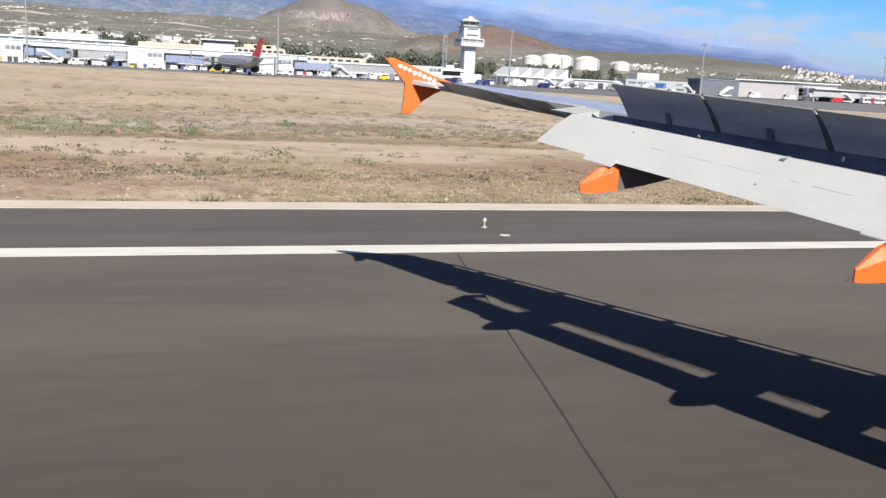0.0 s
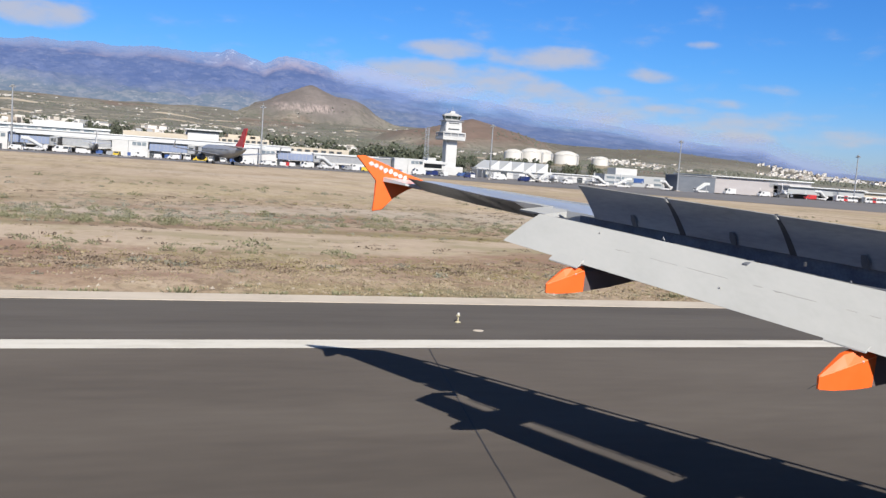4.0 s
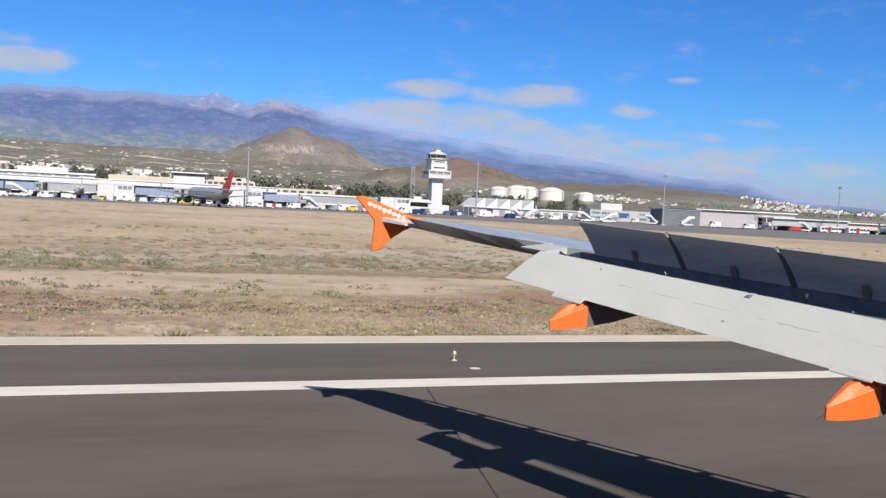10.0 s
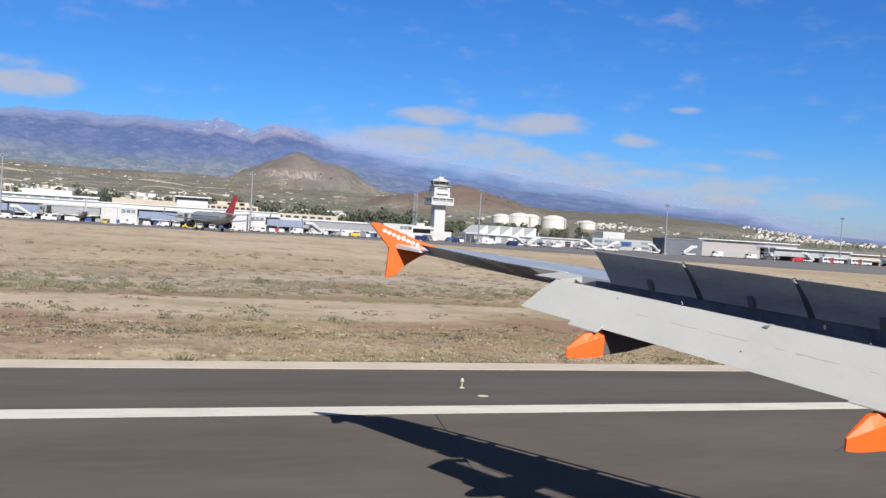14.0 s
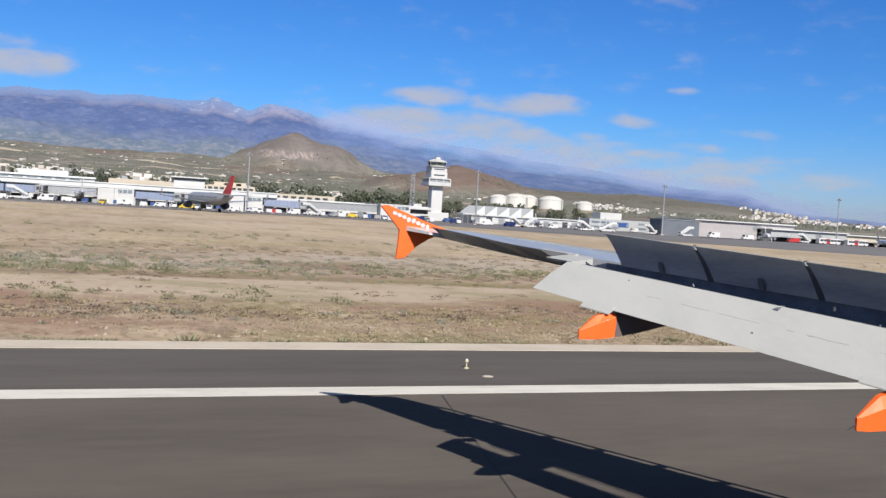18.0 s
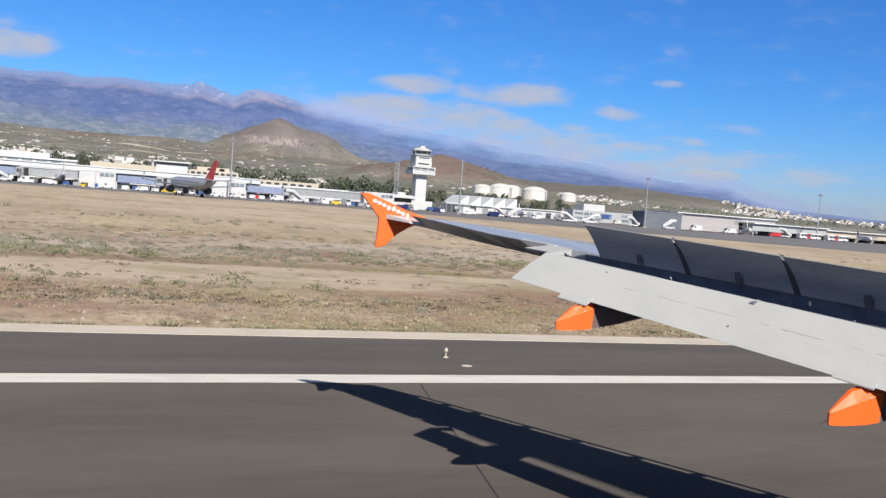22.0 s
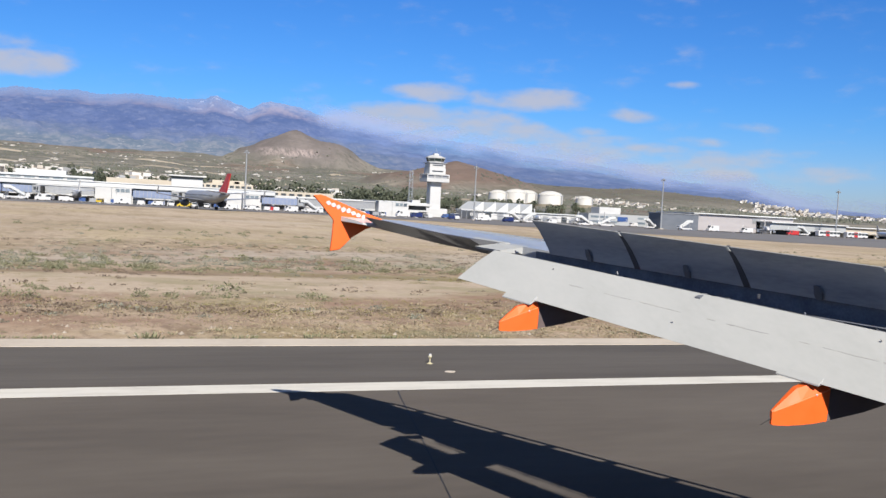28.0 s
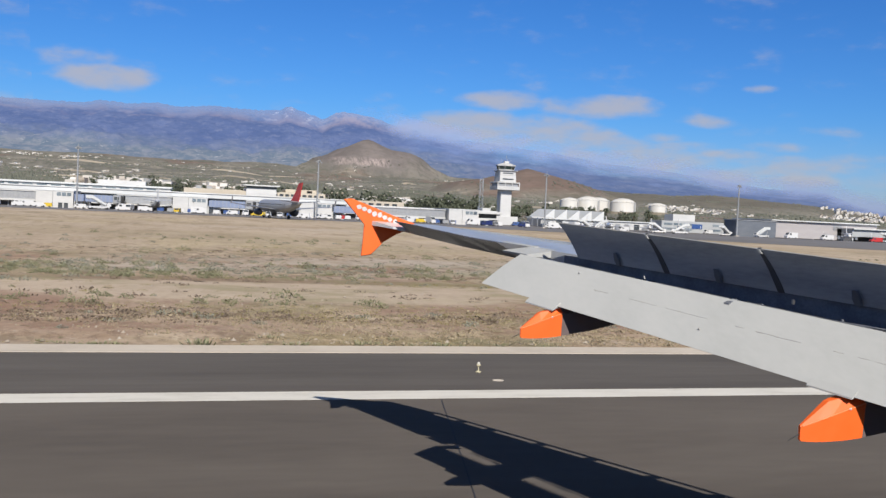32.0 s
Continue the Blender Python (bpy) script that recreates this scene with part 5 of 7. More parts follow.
def boarding_bridge(x, mat, label, yaw):
    ob = thing("boarding_bridge", pose(x, 402, AZ, rz=yaw), label, "boarding bridge", "boarding bridges")
    part("tunnel", boxes((0, 15, -1.5, 1.5, 3.1, 6.0), bevel=0.12), mat, ob, "ribbed bridge tunnel")
    for k in range(9):
        part("rib", boxes((0.9 + 1.6 * k, 1.05 + 1.6 * k, -1.58, 1.58, 3.0, 6.08)), GALV, ob)
    part("cab", boxes((15, 18.2, -2.0, 2.0, 2.8, 6.3), bevel=0.25), GALV, ob, "grey cab at the bridge end")
    part("cab_window", boxes((15.6, 17.4, -2.06, -1.98, 4.3, 5.6)), DARKG, ob)
    part("bellows", boxes((18.2, 19.2, -1.7, 1.7, 3.2, 6.0)), RUBBER, ob)
    part("support_column", tube(((1.2, 0, 0), (1.2, 0, 3.1)), 0.35, 10), GALV, ob)
    for dy in (-0.9, 0.9):
        part("drive_leg", tube(((12.5, dy, 0.5), (12.5, dy, 3.1)), 0.22, 8), GALV, ob)
        part("wheel", loft([[(12.5 + r * math.cos(k * math.tau / 12), dy + o, 0.5 + r * math.sin(k * math.tau / 12)) for k in range(12)] for o, r in ((-0.2, 0.4), (-0.15, 0.5), (0.15, 0.5), (0.2, 0.4))]), RUBBER, ob)
    part("stair", prism(((9.2, 0.0), (9.6, 0.0), (11.8, 3.2), (11.8, 3.6)), "y", -2.6, -1.7), GALV, ob)
    return ob


BRIDGE_BLUE = material("faded_blue_bridge_panels", ((0.22, 0.28, 0.43), (0.29, 0.35, 0.50)), 0.5, 0.5)
br = boarding_bridge(56.5, BRIDGE_BLUE, "blue boarding bridge with a grey cab on wheeled legs", -8)
for x, a in ((109, -12), (4.0, -8), (-48.5, -8), (-100.6, -8)):
    copy_thing(br, pose(x, 402, AZ, rz=a))

# long grey gallery along the terminal front
gal = thing("gallery", pose(0, 0, 0), "raised grey glazed gallery on posts in front of the terminal", "gallery")
for x0, x1 in ((72, 93.6), (20, 41.4), (-32, -10.8), (125, 160)):
    part("gallery_wall", boxes((x0, x1, 404, 408, 0.9, 4.0), bevel=0.05), GALV, gal, "grey panelled wall")
    part("gallery_roof", boxes((x0 - 0.2, x1 + 0.2, 403.6, 408.4, 4.0, 4.4)), WALL, gal)
    part("gallery_floor", boxes((x0, x1, 403.4, 408.2, 0.1, 0.88)), WALL, gal)
    n = max(2, round((x1 - x0) / 5.2))
    for k in range(n + 1):
        part("post", boxes((x0 + (x1 - x0 - 0.4) * k / n, x0 + 0.4 + (x1 - x0 - 0.4) * k / n, 405.6, 406.0, AZ, 0.1)), GALV, gal)

# cream building behind, with its lookout
up = thing("upper_building", pose(0, 0, 0), "cream flat-roofed terminal building with rows of small windows", "building")
part("wall", boxes((46, 116, 476, 500, AZ, 9.3), bevel=0.1), BEIGE, up)
part("low_wall", boxes((116, 158, 478, 500, AZ, 7.0), bevel=0.1), BEIGE, up)
part("step_wall", boxes((96, 112, 480, 498, 9.3, 11.0), bevel=0.1), BEIGE, up)
for k in range(11):
    part("window", boxes((84 + 2.9 * k, 86.0 + 2.9 * k, 475.85, 476.05, 7.3, 8.4)), DARKG, up)
for k in range(9):
    part("window", boxes((118 + 4.2 * k, 120.6 + 4.2 * k, 477.85, 478.05, 4.9, 6.0)), DARKG, up)
part("penthouse", boxes((76, 91, 474.5, 490, AZ, 10.6), bevel=0.1), WALL, up, "white penthouse block")
part("penthouse_glazing", boxes((75.8, 91.2, 474.3, 490, 10.6, 11.7)), DARKG, up)
part("penthouse_roof", boxes((74.5, 92.5, 472.5, 491, 11.7, 12.3), bevel=0.05), WALL, up)
for x in (52, 57, 101, 107):
    part("roof_unit", boxes((x, x + 2.6, 480, 483, 9.3, 10.6), bevel=0.05), GALV, up)

hall = thing("hall_building", pose(0, 0, 0), "white two-storey terminal hall with flat roof", "building")
part("wall", boxes((-176, 40, 476, 505, AZ, 8.2), bevel=0.1), WALL, hall)
part("roof_edge", boxes((-180.4, 40.4, 475.2, 505, 8.2, 9.0)), ROOFWHITE, hall)
for k in range(34):
    part("window", boxes((-176 + 6.2 * k, -171.5 + 6.2 * k, 475.85, 476.05, 6.6, 7.9)), GLASS, hall)
part("roof_house", boxes((6, 28, 478, 490, 9.0, 11.2), bevel=0.08), WALL, hall)

# ---------------------------------------------------------------- control tower
TG = material("green_tinted_glass", ((0.02, 0.034, 0.03), (0.035, 0.055, 0.05)), 0.1, 0.4)
tower = thing("control_tower", pose(211.5, 472, AZ) @ Matrix.Diagonal((0.9, 0.9, 1, 1)), "tall white control tower with a glazed cab and antennas", "tower")
part("shaft", boxes((-3.4, 3.4, -3.4, 3.4, 0, 19.5), bevel=0.25), WALL, tower, "plain white shaft")
part("base_block", boxes((-8.0, 7.0, -6, 8, 0, 4.6), bevel=0.12), WALL, tower)
part("side_block", boxes((-14.5, -9.5, -4, 6, 0, 8.5), bevel=0.12), WALL, tower)
part("balcony_floor", boxes((-7.0, 7.0, -7.0, 7.0, 18.6, 19.5), bevel=0.1), WALL, tower)
for s in (-1, 1):
    part("balcony_parapet", boxes((-7.0, 7.0, s * 6.9 - 0.1, s * 6.9 + 0.1, 19.5, 20.6)), WALL, tower)
    part("balcony_parapet", boxes((s * 6.9 - 0.1, s * 6.9 + 0.1, -6.8, 6.8, 19.5, 20.6)), WALL, tower)
    for k in range(4):
        part("balcony_post", boxes((-6.95 + 4.45 * k, -6.4 + 4.45 * k, s * 6.8 - 0.15, s * 6.8 + 0.15, 20.6, 22.2)), WALL, tower)
part("balcony_roof", boxes((-7.0, 7.0, -7.0, 7.0, 22.2, 22.8), bevel=0.1), WALL, tower)
part("recess", boxes((-6.1, 6.1, -6.1, 6.1, 19.5, 22.2)), GALV, tower, "shaded recessed storey")
part("storey", boxes((-5.1, 5.1, -5.1, 5.1, 22.8, 26.2), bevel=0.2), WALL, tower)
part("storey_window", boxes((-3.4, 3.4, -5.18, -5.05, 24.0, 24.7)), DARKG, tower)
part("storey_upper", boxes((-4.9, 4.9, -4.9, 4.9, 26.2, 28.6), bevel=0.2), WALL, tower)
part("storey_window", boxes((-3.2, 3.2, -4.98, -4.85, 27.2, 27.8)), DARKG, tower)
part("gallery_ring", boxes((-5.7, 5.7, -5.7, 5.7, 28.6, 28.95), bevel=0.05), GALV, tower)


def octagon(r, z):
    return [(r * math.cos((k + 0.5) * math.tau / 8), r * math.sin((k + 0.5) * math.tau / 8), z) for k in range(8)]


part("cab_sill", loft([octagon(4.8, 28.95), octagon(5.0, 29.6)]), WALL, tower)
for k in range(8):
    a0, a1 = (k + 0.53) * math.tau / 8, (k + 1.47) * math.tau / 8
    q = [(r * math.cos(a), r * math.sin(a), z) for r, z, a in ((4.9, 29.6, a0), (4.9, 29.6, a1), (5.5, 31.3, a1), (5.5, 31.3, a0))]
    bm = loft([[Vector(p) * 1.0 for p in q], [Vector((p[0] * 0.97, p[1] * 0.97, p[2])) for p in q]])
    part("cab_pane", bm, TG, tower, "green tinted cab pane")
    am = (k + 0.5) * math.tau / 8
    part("cab_post", tube(((4.95 * math.cos(am), 4.95 * math.sin(am), 29.5), (5.55 * math.cos(am), 5.55 * math.sin(am), 31.4)), 0.10, 6), WALL, tower)
part("cab_roof", loft([octagon(5.9, 31.3), octagon(6.0, 31.8), octagon(3.8, 32.6), octagon(1.8, 33.1)]), WALL, tower)
part("roof_house", boxes((-1.2, 1.6, -1.2, 1.2, 33.0, 34.0)), WALL, tower)
for dx, dy, h in ((0.2, 0, 3.6), (-2.8, 0.6, 2.0), (2.6, -1.0, 1.7), (1.5, 1.8, 2.4)):
    part("antenna", tube(((dx, dy, 32.8), (dx, dy, 33.2 + h)), 0.09, 5), GALV, tower)
for s in (-1, 1):
    for h in range(6):
        part("rail", tube(((-5.6, s * 5.6, 29.0 + 0.2 * h), (5.6, s * 5.6, 29.0 + 0.2 * h)), 0.03, 4), GALV, tower) if h in (2, 4) else None

lattice = thing("lattice_mast", pose(196.5, 466, AZ), "dark slender lattice mast beside the control tower", "mast")
for sx in (-0.9, 0.9):
    for sy in (-0.9, 0.9):
        part("leg", tube(((sx, sy, 0), (sx * 0.8, sy * 0.8, 24)), 0.09, 5), SPOILER_GREY, lattice)
for k in range(16):
    z = 1.5 * k
    for sy in (-0.9, 0.9):
        part("brace", tube(((-0.9, sy, z), (0.88, sy, z + 1.5)), 0.05, 4), SPOILER_GREY, lattice)


# ---------------------------------------------------------------- flood light masts
def mast(x, y=384, h=24.0):
    ob = thing("floodlight_mast", pose(x, y, field_height(y)), "tall grey steel floodlight mast with a ring of lamps", "mast", "apron floodlight masts")
    part("pole", tube(((0, 0, 0), (0, 0, h)), (0.42, 0.24), 10), GALV, ob)
    part("crown", loft([[(r * math.cos(k * math.tau / 12), r * math.sin(k * math.tau / 12), z) for k in range(12)] for r, z in ((0.4, h - 0.4), (0.8, h - 0.2), (0.8, h), (0.3, h + 0.3))]), GALV, ob)
    for k in range(6):
        a = k * math.tau / 6
        part("floodlight", boxes((0.95 * math.cos(a) - 0.24, 0.95 * math.cos(a) + 0.24, 0.95 * math.sin(a) - 0.24, 0.95 * math.sin(a) + 0.24, h - 0.8, h - 0.35), bevel=0.06), GALV, ob)
    part("rod", tube(((0, 0, h), (0, 0, h + 1.4)), 0.05, 5), GALV, ob)
    part("base", boxes((-0.9, 0.9, -0.9, 0.9, 0, 0.5), bevel=0.05), CONCRETE, ob)
    return ob


m0 = mast(6.5)
for x in (99.2, 200.0, 297.0, 403.0, -86, -178):
    copy_thing(m0, pose(x, 384, field_height(384)))


# ---------------------------------------------------------------- parked aircraft
def jet(m, L, upper, belly, fin_bands, engine, label, group="", tail_mat=None, steps_x=()):
    """A twin-jet, nose towards -x, wheels on z = 0."""
    R = L * 0.052
    zc = R * 2.05
    ob = thing("parked_airliner", m, label, "airplane", group)
    prof = ((0, 0.05, -0.25), (0.012, 0.32, -0.18), (0.04, 0.64, -0.08), (0.09, 0.93, 0), (0.13, 1, 0), (0.66, 1, 0), (0.78, 0.86, 0.12), (0.88, 0.6, 0.32), (0.96, 0.32, 0.5), (1.0, 0.1, 0.6))

    def shell(a0, a1, n):
        return [[(u * L, R * r * math.cos(a0 + (a1 - a0) * k / n), zc + R * dz + R * r * math.sin(a0 + (a1 - a0) * k / n)) for k in range(n + 1)] for u, r, dz in prof]
    lo = math.radians(-28)
    part("fuselage", loft(shell(lo, math.pi - lo, 12), closed=False), upper, ob, smooth=True)
    part("belly", loft(shell(math.pi - lo, math.tau + lo, 8), closed=False), belly, ob, smooth=True)
    win = bmesh.new()
    for k in range(34):
        u = 0.12 + 0.66 * k / 34
        if 0.40 < u < 0.42:
            continue
        box(win, u * L, u * L + L * 0.006, -R * 1.012, -R * 0.97, zc + R * 0.22, zc + R * 0.36)
    tagged(part("cabin_windows", win, DARKG, ob), kind="stuff")
    part("cockpit_window", boxes((0.035 * L, 0.055 * L, -R * 0.62, R * 0.62, zc + R * 0.28, zc + R * 0.52)), DARKG, ob)
    for s in (-1, 1):
        def wsec(y, x0, c, z):
            return [(x0, s * y, z), (x0 + c * 0.35, s * y, z + c * 0.06), (x0 + c, s * y, z), (x0 + c * 0.35, s * y, z - c * 0.05)]
        part("wing", loft([wsec(R * 0.8, 0.36 * L, 0.19 * L, zc - R * 0.6), wsec(0.17 * L, 0.45 * L, 0.115 * L, zc - R * 0.35), wsec(0.45 * L, 0.58 * L, 0.045 * L, zc + R * 0.25)]), GREY_JET if upper is not WHITE else WING_GREY, ob)
        part("winglet", prism(((0.60 * L, zc + R * 0.25), (0.625 * L, zc + R * 0.25), (0.655 * L, zc + R * 1.2), (0.64 * L, zc + R * 1.25)), "y", s * 0.45 * L - 0.08, s * 0.45 * L + 0.08), upper, ob)
        part("tailplane", loft([wsec(R * 0.3, 0.88 * L, 0.10 * L, zc + R * 0.7), wsec(0.17 * L, 0.955 * L, 0.04 * L, zc + R * 1.0)]), tail_mat or upper, ob)
        ex, ey, ez, er = 0.385 * L, s * 0.16 * L, zc - R * 1.05, R * 0.55
        eng = part("engine", loft([[(ex + u * L, ey + er * r * math.cos(k * math.tau / 16), ez + er * r * math.sin(k * math.tau / 16)) for k in range(16)] for u, r in ((0, 0.9), (0.008, 1), (0.06, 1.03), (0.085, 0.8), (0.10, 0.55))]), engine, ob, smooth=True)
        part("intake", loft([[(ex + u * L, ey + er * r * math.cos(k * math.tau / 16), ez + er * r * math.sin(k * math.tau / 16)) for k in range(16)] for u, r in ((-0.003, 0.95), (0.004, 0.9), (0.0045, 0.5))]), STEEL, eng)
        part("pylon", prism(((ex + 0.03 * L, ez + er), (ex + 0.12 * L, ez + er), (ex + 0.13 * L, zc - R * 0.35), (ex + 0.06 * L, zc - R * 0.4)), "y", ey - 0.15, ey + 0.15), upper, eng)
        leg = part("gear_leg", tube(((0.50 * L, s * 0.085 * L, 0.5), (0.50 * L, s * 0.085 * L, zc - R * 0.5)), R * 0.08, 6), STEEL, ob)
        part("wheel", loft([[(0.50 * L + r * R * math.cos(k * math.tau / 12), s * 0.085 * L + o, 0.29 * R + r * R * math.sin(k * math.tau / 12)) for k in range(12)] for o, r in ((-R * 0.2, 0.24), (-R * 0.16, 0.29), (R * 0.16, 0.29), (R * 0.2, 0.24))]), RUBBER, leg)
    nose = part("nose_gear", tube(((0.10 * L, 0, 0.4), (0.10 * L, 0, zc - R * 0.9)), R * 0.07, 6), STEEL, ob)
    part("wheel", loft([[(0.10 * L + r * R * math.cos(k * math.tau / 12), o, 0.2 * R + r * R * math.sin(k * math.tau / 12)) for k in range(12)] for o, r in ((-R * 0.14, 0.16), (-R * 0.1, 0.2), (R * 0.1, 0.2), (R * 0.14, 0.16))]), RUBBER, nose)
    # swept fin, in bands from root to tip or with a flag of three sweeps
    z0, z1 = zc + R * 0.75, zc + R * 0.75 + 0.155 * L

    def at(u, t):
        a, c = 0.80 * L + 0.15 * L * t, 0.94 * L + 0.075 * L * t
        return a + (c - a) * u, z0 + (z1 - z0) * t
    if fin_bands is None:
        part("fin", prism((at(-0.35, -0.08), at(1, -0.08), at(1, 1), at(0, 1), at(0, 0.1)), "y", -R * 0.09, R * 0.09), upper, ob, "white fin")
        for poly, mt, say in ((((0.05, 0.54), (0.5, 0.70), (1.0, 0.84), (1.0, 0.64), (0.5, 0.54)), RED, "red upper sweep"), (((0.12, 0.40), (1.0, 0.52), (1.0, 0.26), (0.55, 0.34)), NAVY, "navy wedge"), (((0.0, 0.26), (0.5, 0.20), (1.0, 0.08), (1.0, -0.04), (0.3, 0.04), (0.0, 0.12)), RED, "red lower sweep")):
            part("fin_sweep", prism([at(*p) for p in poly], "y", -R * 0.09 - 0.03, R * 0.09 + 0.03), mt, ob, say)
    else:
        for (a, c), mt in zip(zip(fin_bands[0], fin_bands[0][1:]), fin_bands[1]):
            part("fin", prism((at(0 if a else -0.3, a - (0 if a else 0.08)), at(1, a - (0 if a else 0.08)), at(1, c), at(0, c)), "y", -R * 0.09, R * 0.09), mt, ob)
    return ob


jet(pose(-108.0, 342, field_height(342) + 0.1), 64.0, WHITE, NAVY, None, NAVY, "large white airliner with navy belly and red-and-navy tail sweeps", "parked airliners", RED)
jet(pose(-66, 384, field_height(384) + 0.1, rz=4), 39.5, LIGHT_BLUE, WHITE, ((0, 0.55, 1.0), (LIGHT_BLUE, WHITE)), WHITE, "light blue and white airliner parked at the terminal", "parked airliners")
jet(pose(71, 317, field_height(317) + 0.1, rz=-76), 37.6, GREY_JET, GREY_JET, ((0, 0.5, 1.0), (RED, RED)), MOUNT, "grey airliner with a red fin standing on the apron", "parked airliners")
jet(pose(33, 419, AZ, rz=-84), 33.0, WHITE, GREY_JET, ((0, 1.0), (WHITE,)), GREY_JET, "white airliner parked nose-in beside a pier block", "parked airliners")
for x, y, a, fm in ((236, 424, 60, WHITE), (254, 428, 72, WHITE), (273, 424, 60, WHITE), (294, 428, 66, WHITE), (350, 372, 55, WHITE), (428, 372, 62, GREY_JET), (458, 370, 50, WHITE)):
    jet(pose(x, y, field_height(y) + 0.03, rz=a), 24.0, WHITE, WHITE, ((0, 1.0), (fm,)), GREY_JET, "small white commuter aircraft on the far apron", "small parked aircraft")

# ---------------------------------------------------------------- sheds, tanks, hangars
shed = thing("market_shed", pose(235, 476, AZ), "white shed with tall saw-tooth roof sails beside the apron", "shed")
part("wall", boxes((0, 37, 0.6, 22, 0, 4.2), bevel=0.08), WALL, shed)
for k in range(5):
    part("roof_tooth", prism(((7.4 * k, 4.2), (7.4 * k + 7.3, 4.2), (7.4 * k + 7.3, 9.6), (7.4 * k + 6.7, 9.5), (7.4 * k + 3.0, 6.6)), "y", -0.6, 22.5), ROOFWHITE, shed)
    part("bay_door", boxes((7.4 * k + 1.6, 7.4 * k + 5.2, 0.5, 0.65, 0.1, 3.4)), DARKG if k % 2 else GALV, shed)
shed2 = thing("store_shed", pose(273, 480, AZ), "low white store building with pale doors", "shed")
part("wall", boxes((0, 30, 0, 16, 0, 4.4), bevel=0.08), WALL, shed2)
part("roof", boxes((-0.6, 30.6, -0.9, 16.6, 4.4, 4.9)), ROOFWHITE, shed2)
for k in range(5):
    part("door", boxes((2 + 6 * k, 5.4 + 6 * k, -0.08, 0.05, 0.1, 3.2)), GALV if k % 3 else DARKG, shed2)
canopy = thing("canopy", pose(214, 462, AZ), "low white canopy on posts beside the tower", "canopy")
part("roof", boxes((10, 23, 0, 10, 4.6, 5.2), bevel=0.05), WALL, canopy)
for k in range(5):
    part("post", boxes((10.3 + 3.0 * k, 10.6 + 3.0 * k, 0.5, 0.8, 0, 4.6)), GALV, canopy)


TANK_WHITE = material("white_tank_paint", ((0.74, 0.72, 0.67), (0.84, 0.82, 0.77)), 0.5, 0.15)
BANK = material("dry_earth_bank", ((0.20, 0.175, 0.13), (0.28, 0.245, 0.185)), 0.9, 0.2)


def tank(x, y, r, h):
    z = land_height(x, y) + (2.5 if y > 800 else -1.0)
    ob = thing("fuel_tank", pose(x, y, z), "cream-white cylindrical fuel tank with a domed roof", "tank", "fuel tanks")
    n = 28
    part("shell", loft([[(r * math.cos(k * math.tau / n), r * math.sin(k * math.tau / n), q) for k in range(n)] for q in (0, h)]), TANK_WHITE, ob, smooth=True)
    part("foundation", loft([[(r * s * math.cos(k * math.tau / n), r * s * math.sin(k * math.tau / n), q) for k in range(n)] for s, q in ((1.4, -5.0), (1.12, 0.0))]), BANK, ob, "earth bank under the tank")
    part("roof", loft([[(r * s * math.cos(k * math.tau / n), r * s * math.sin(k * math.tau / n), h + dz) for k in range(n)] for s, dz in ((1.02, 0), (1.02, 0.25), (0.88, r * 0.12), (0.66, r * 0.24), (0.36, r * 0.33), (0.06, r * 0.36))]), TANK_WHITE, ob, smooth=True)
    part("ladder", boxes((r * 0.5, r * 0.5 + 0.8, -r * 0.9 - 0.3, -r * 0.86, 0, h)), GALV, ob)
    part("rim_rail", tube([((r + 0.1) * Vector((math.cos(k * math.tau / 20), math.sin(k * math.tau / 20), 0)) + Vector((0, 0, h + 0.9))) for k in range(21)], 0.08, 4), GALV, ob)
    part("vent", tube(((0, 0, h + r * 0.2), (0, 0, h + r * 0.2 + 1.2)), 0.4, 6), GALV, ob)
    return ob


for x, y, r, h in ((436, 905, 10.0, 9.0), (460, 912, 12.5, 10.5), (484, 936, 11.5, 10), (494, 898, 13.5, 9.6), (539, 905, 9.5, 6.6)):
    tank(x, y, r, h)

office = thing("office_block", pose(305, 470, AZ), "grey two-storey office with a blue glazed entrance", "building")
part("wall", boxes((0, 40, 0, 14, 0, 6.4), bevel=0.1), PANEL, office)
part("roof_house", boxes((8, 22, 2, 12, 6.4, 10.2), bevel=0.1), WALL, office)
part("blue_glazing", boxes((19, 25.5, -0.3, 0.1, 2.4, 5.0)), BLUE, office)
for r in range(2):
    for k in range(6):
        if k not in (3, 4):
            part("window", boxes((1.4 + 6.2 * k, 6.6 + 6.2 * k, -0.08, 0.05, 1.3 + 2.7 * r, 2.5 + 2.7 * r)), GLASS, office)
SLATE = material("slate_grey_cladding", ((0.13, 0.15, 0.18), (0.18, 0.20, 0.235)), 0.6, 0.2, (1, 1, 3))
cube = thing("plant_house", pose(309, 402, AZ), "dark slate-grey windowless plant building", "building")
part("wall", boxes((0, 22, 0, 12, 0, 8.2), bevel=0.1), SLATE, cube)
part("roof_edge", boxes((-0.3, 22.3, -0.3, 12.3, 8.2, 8.6)), GALV, cube)


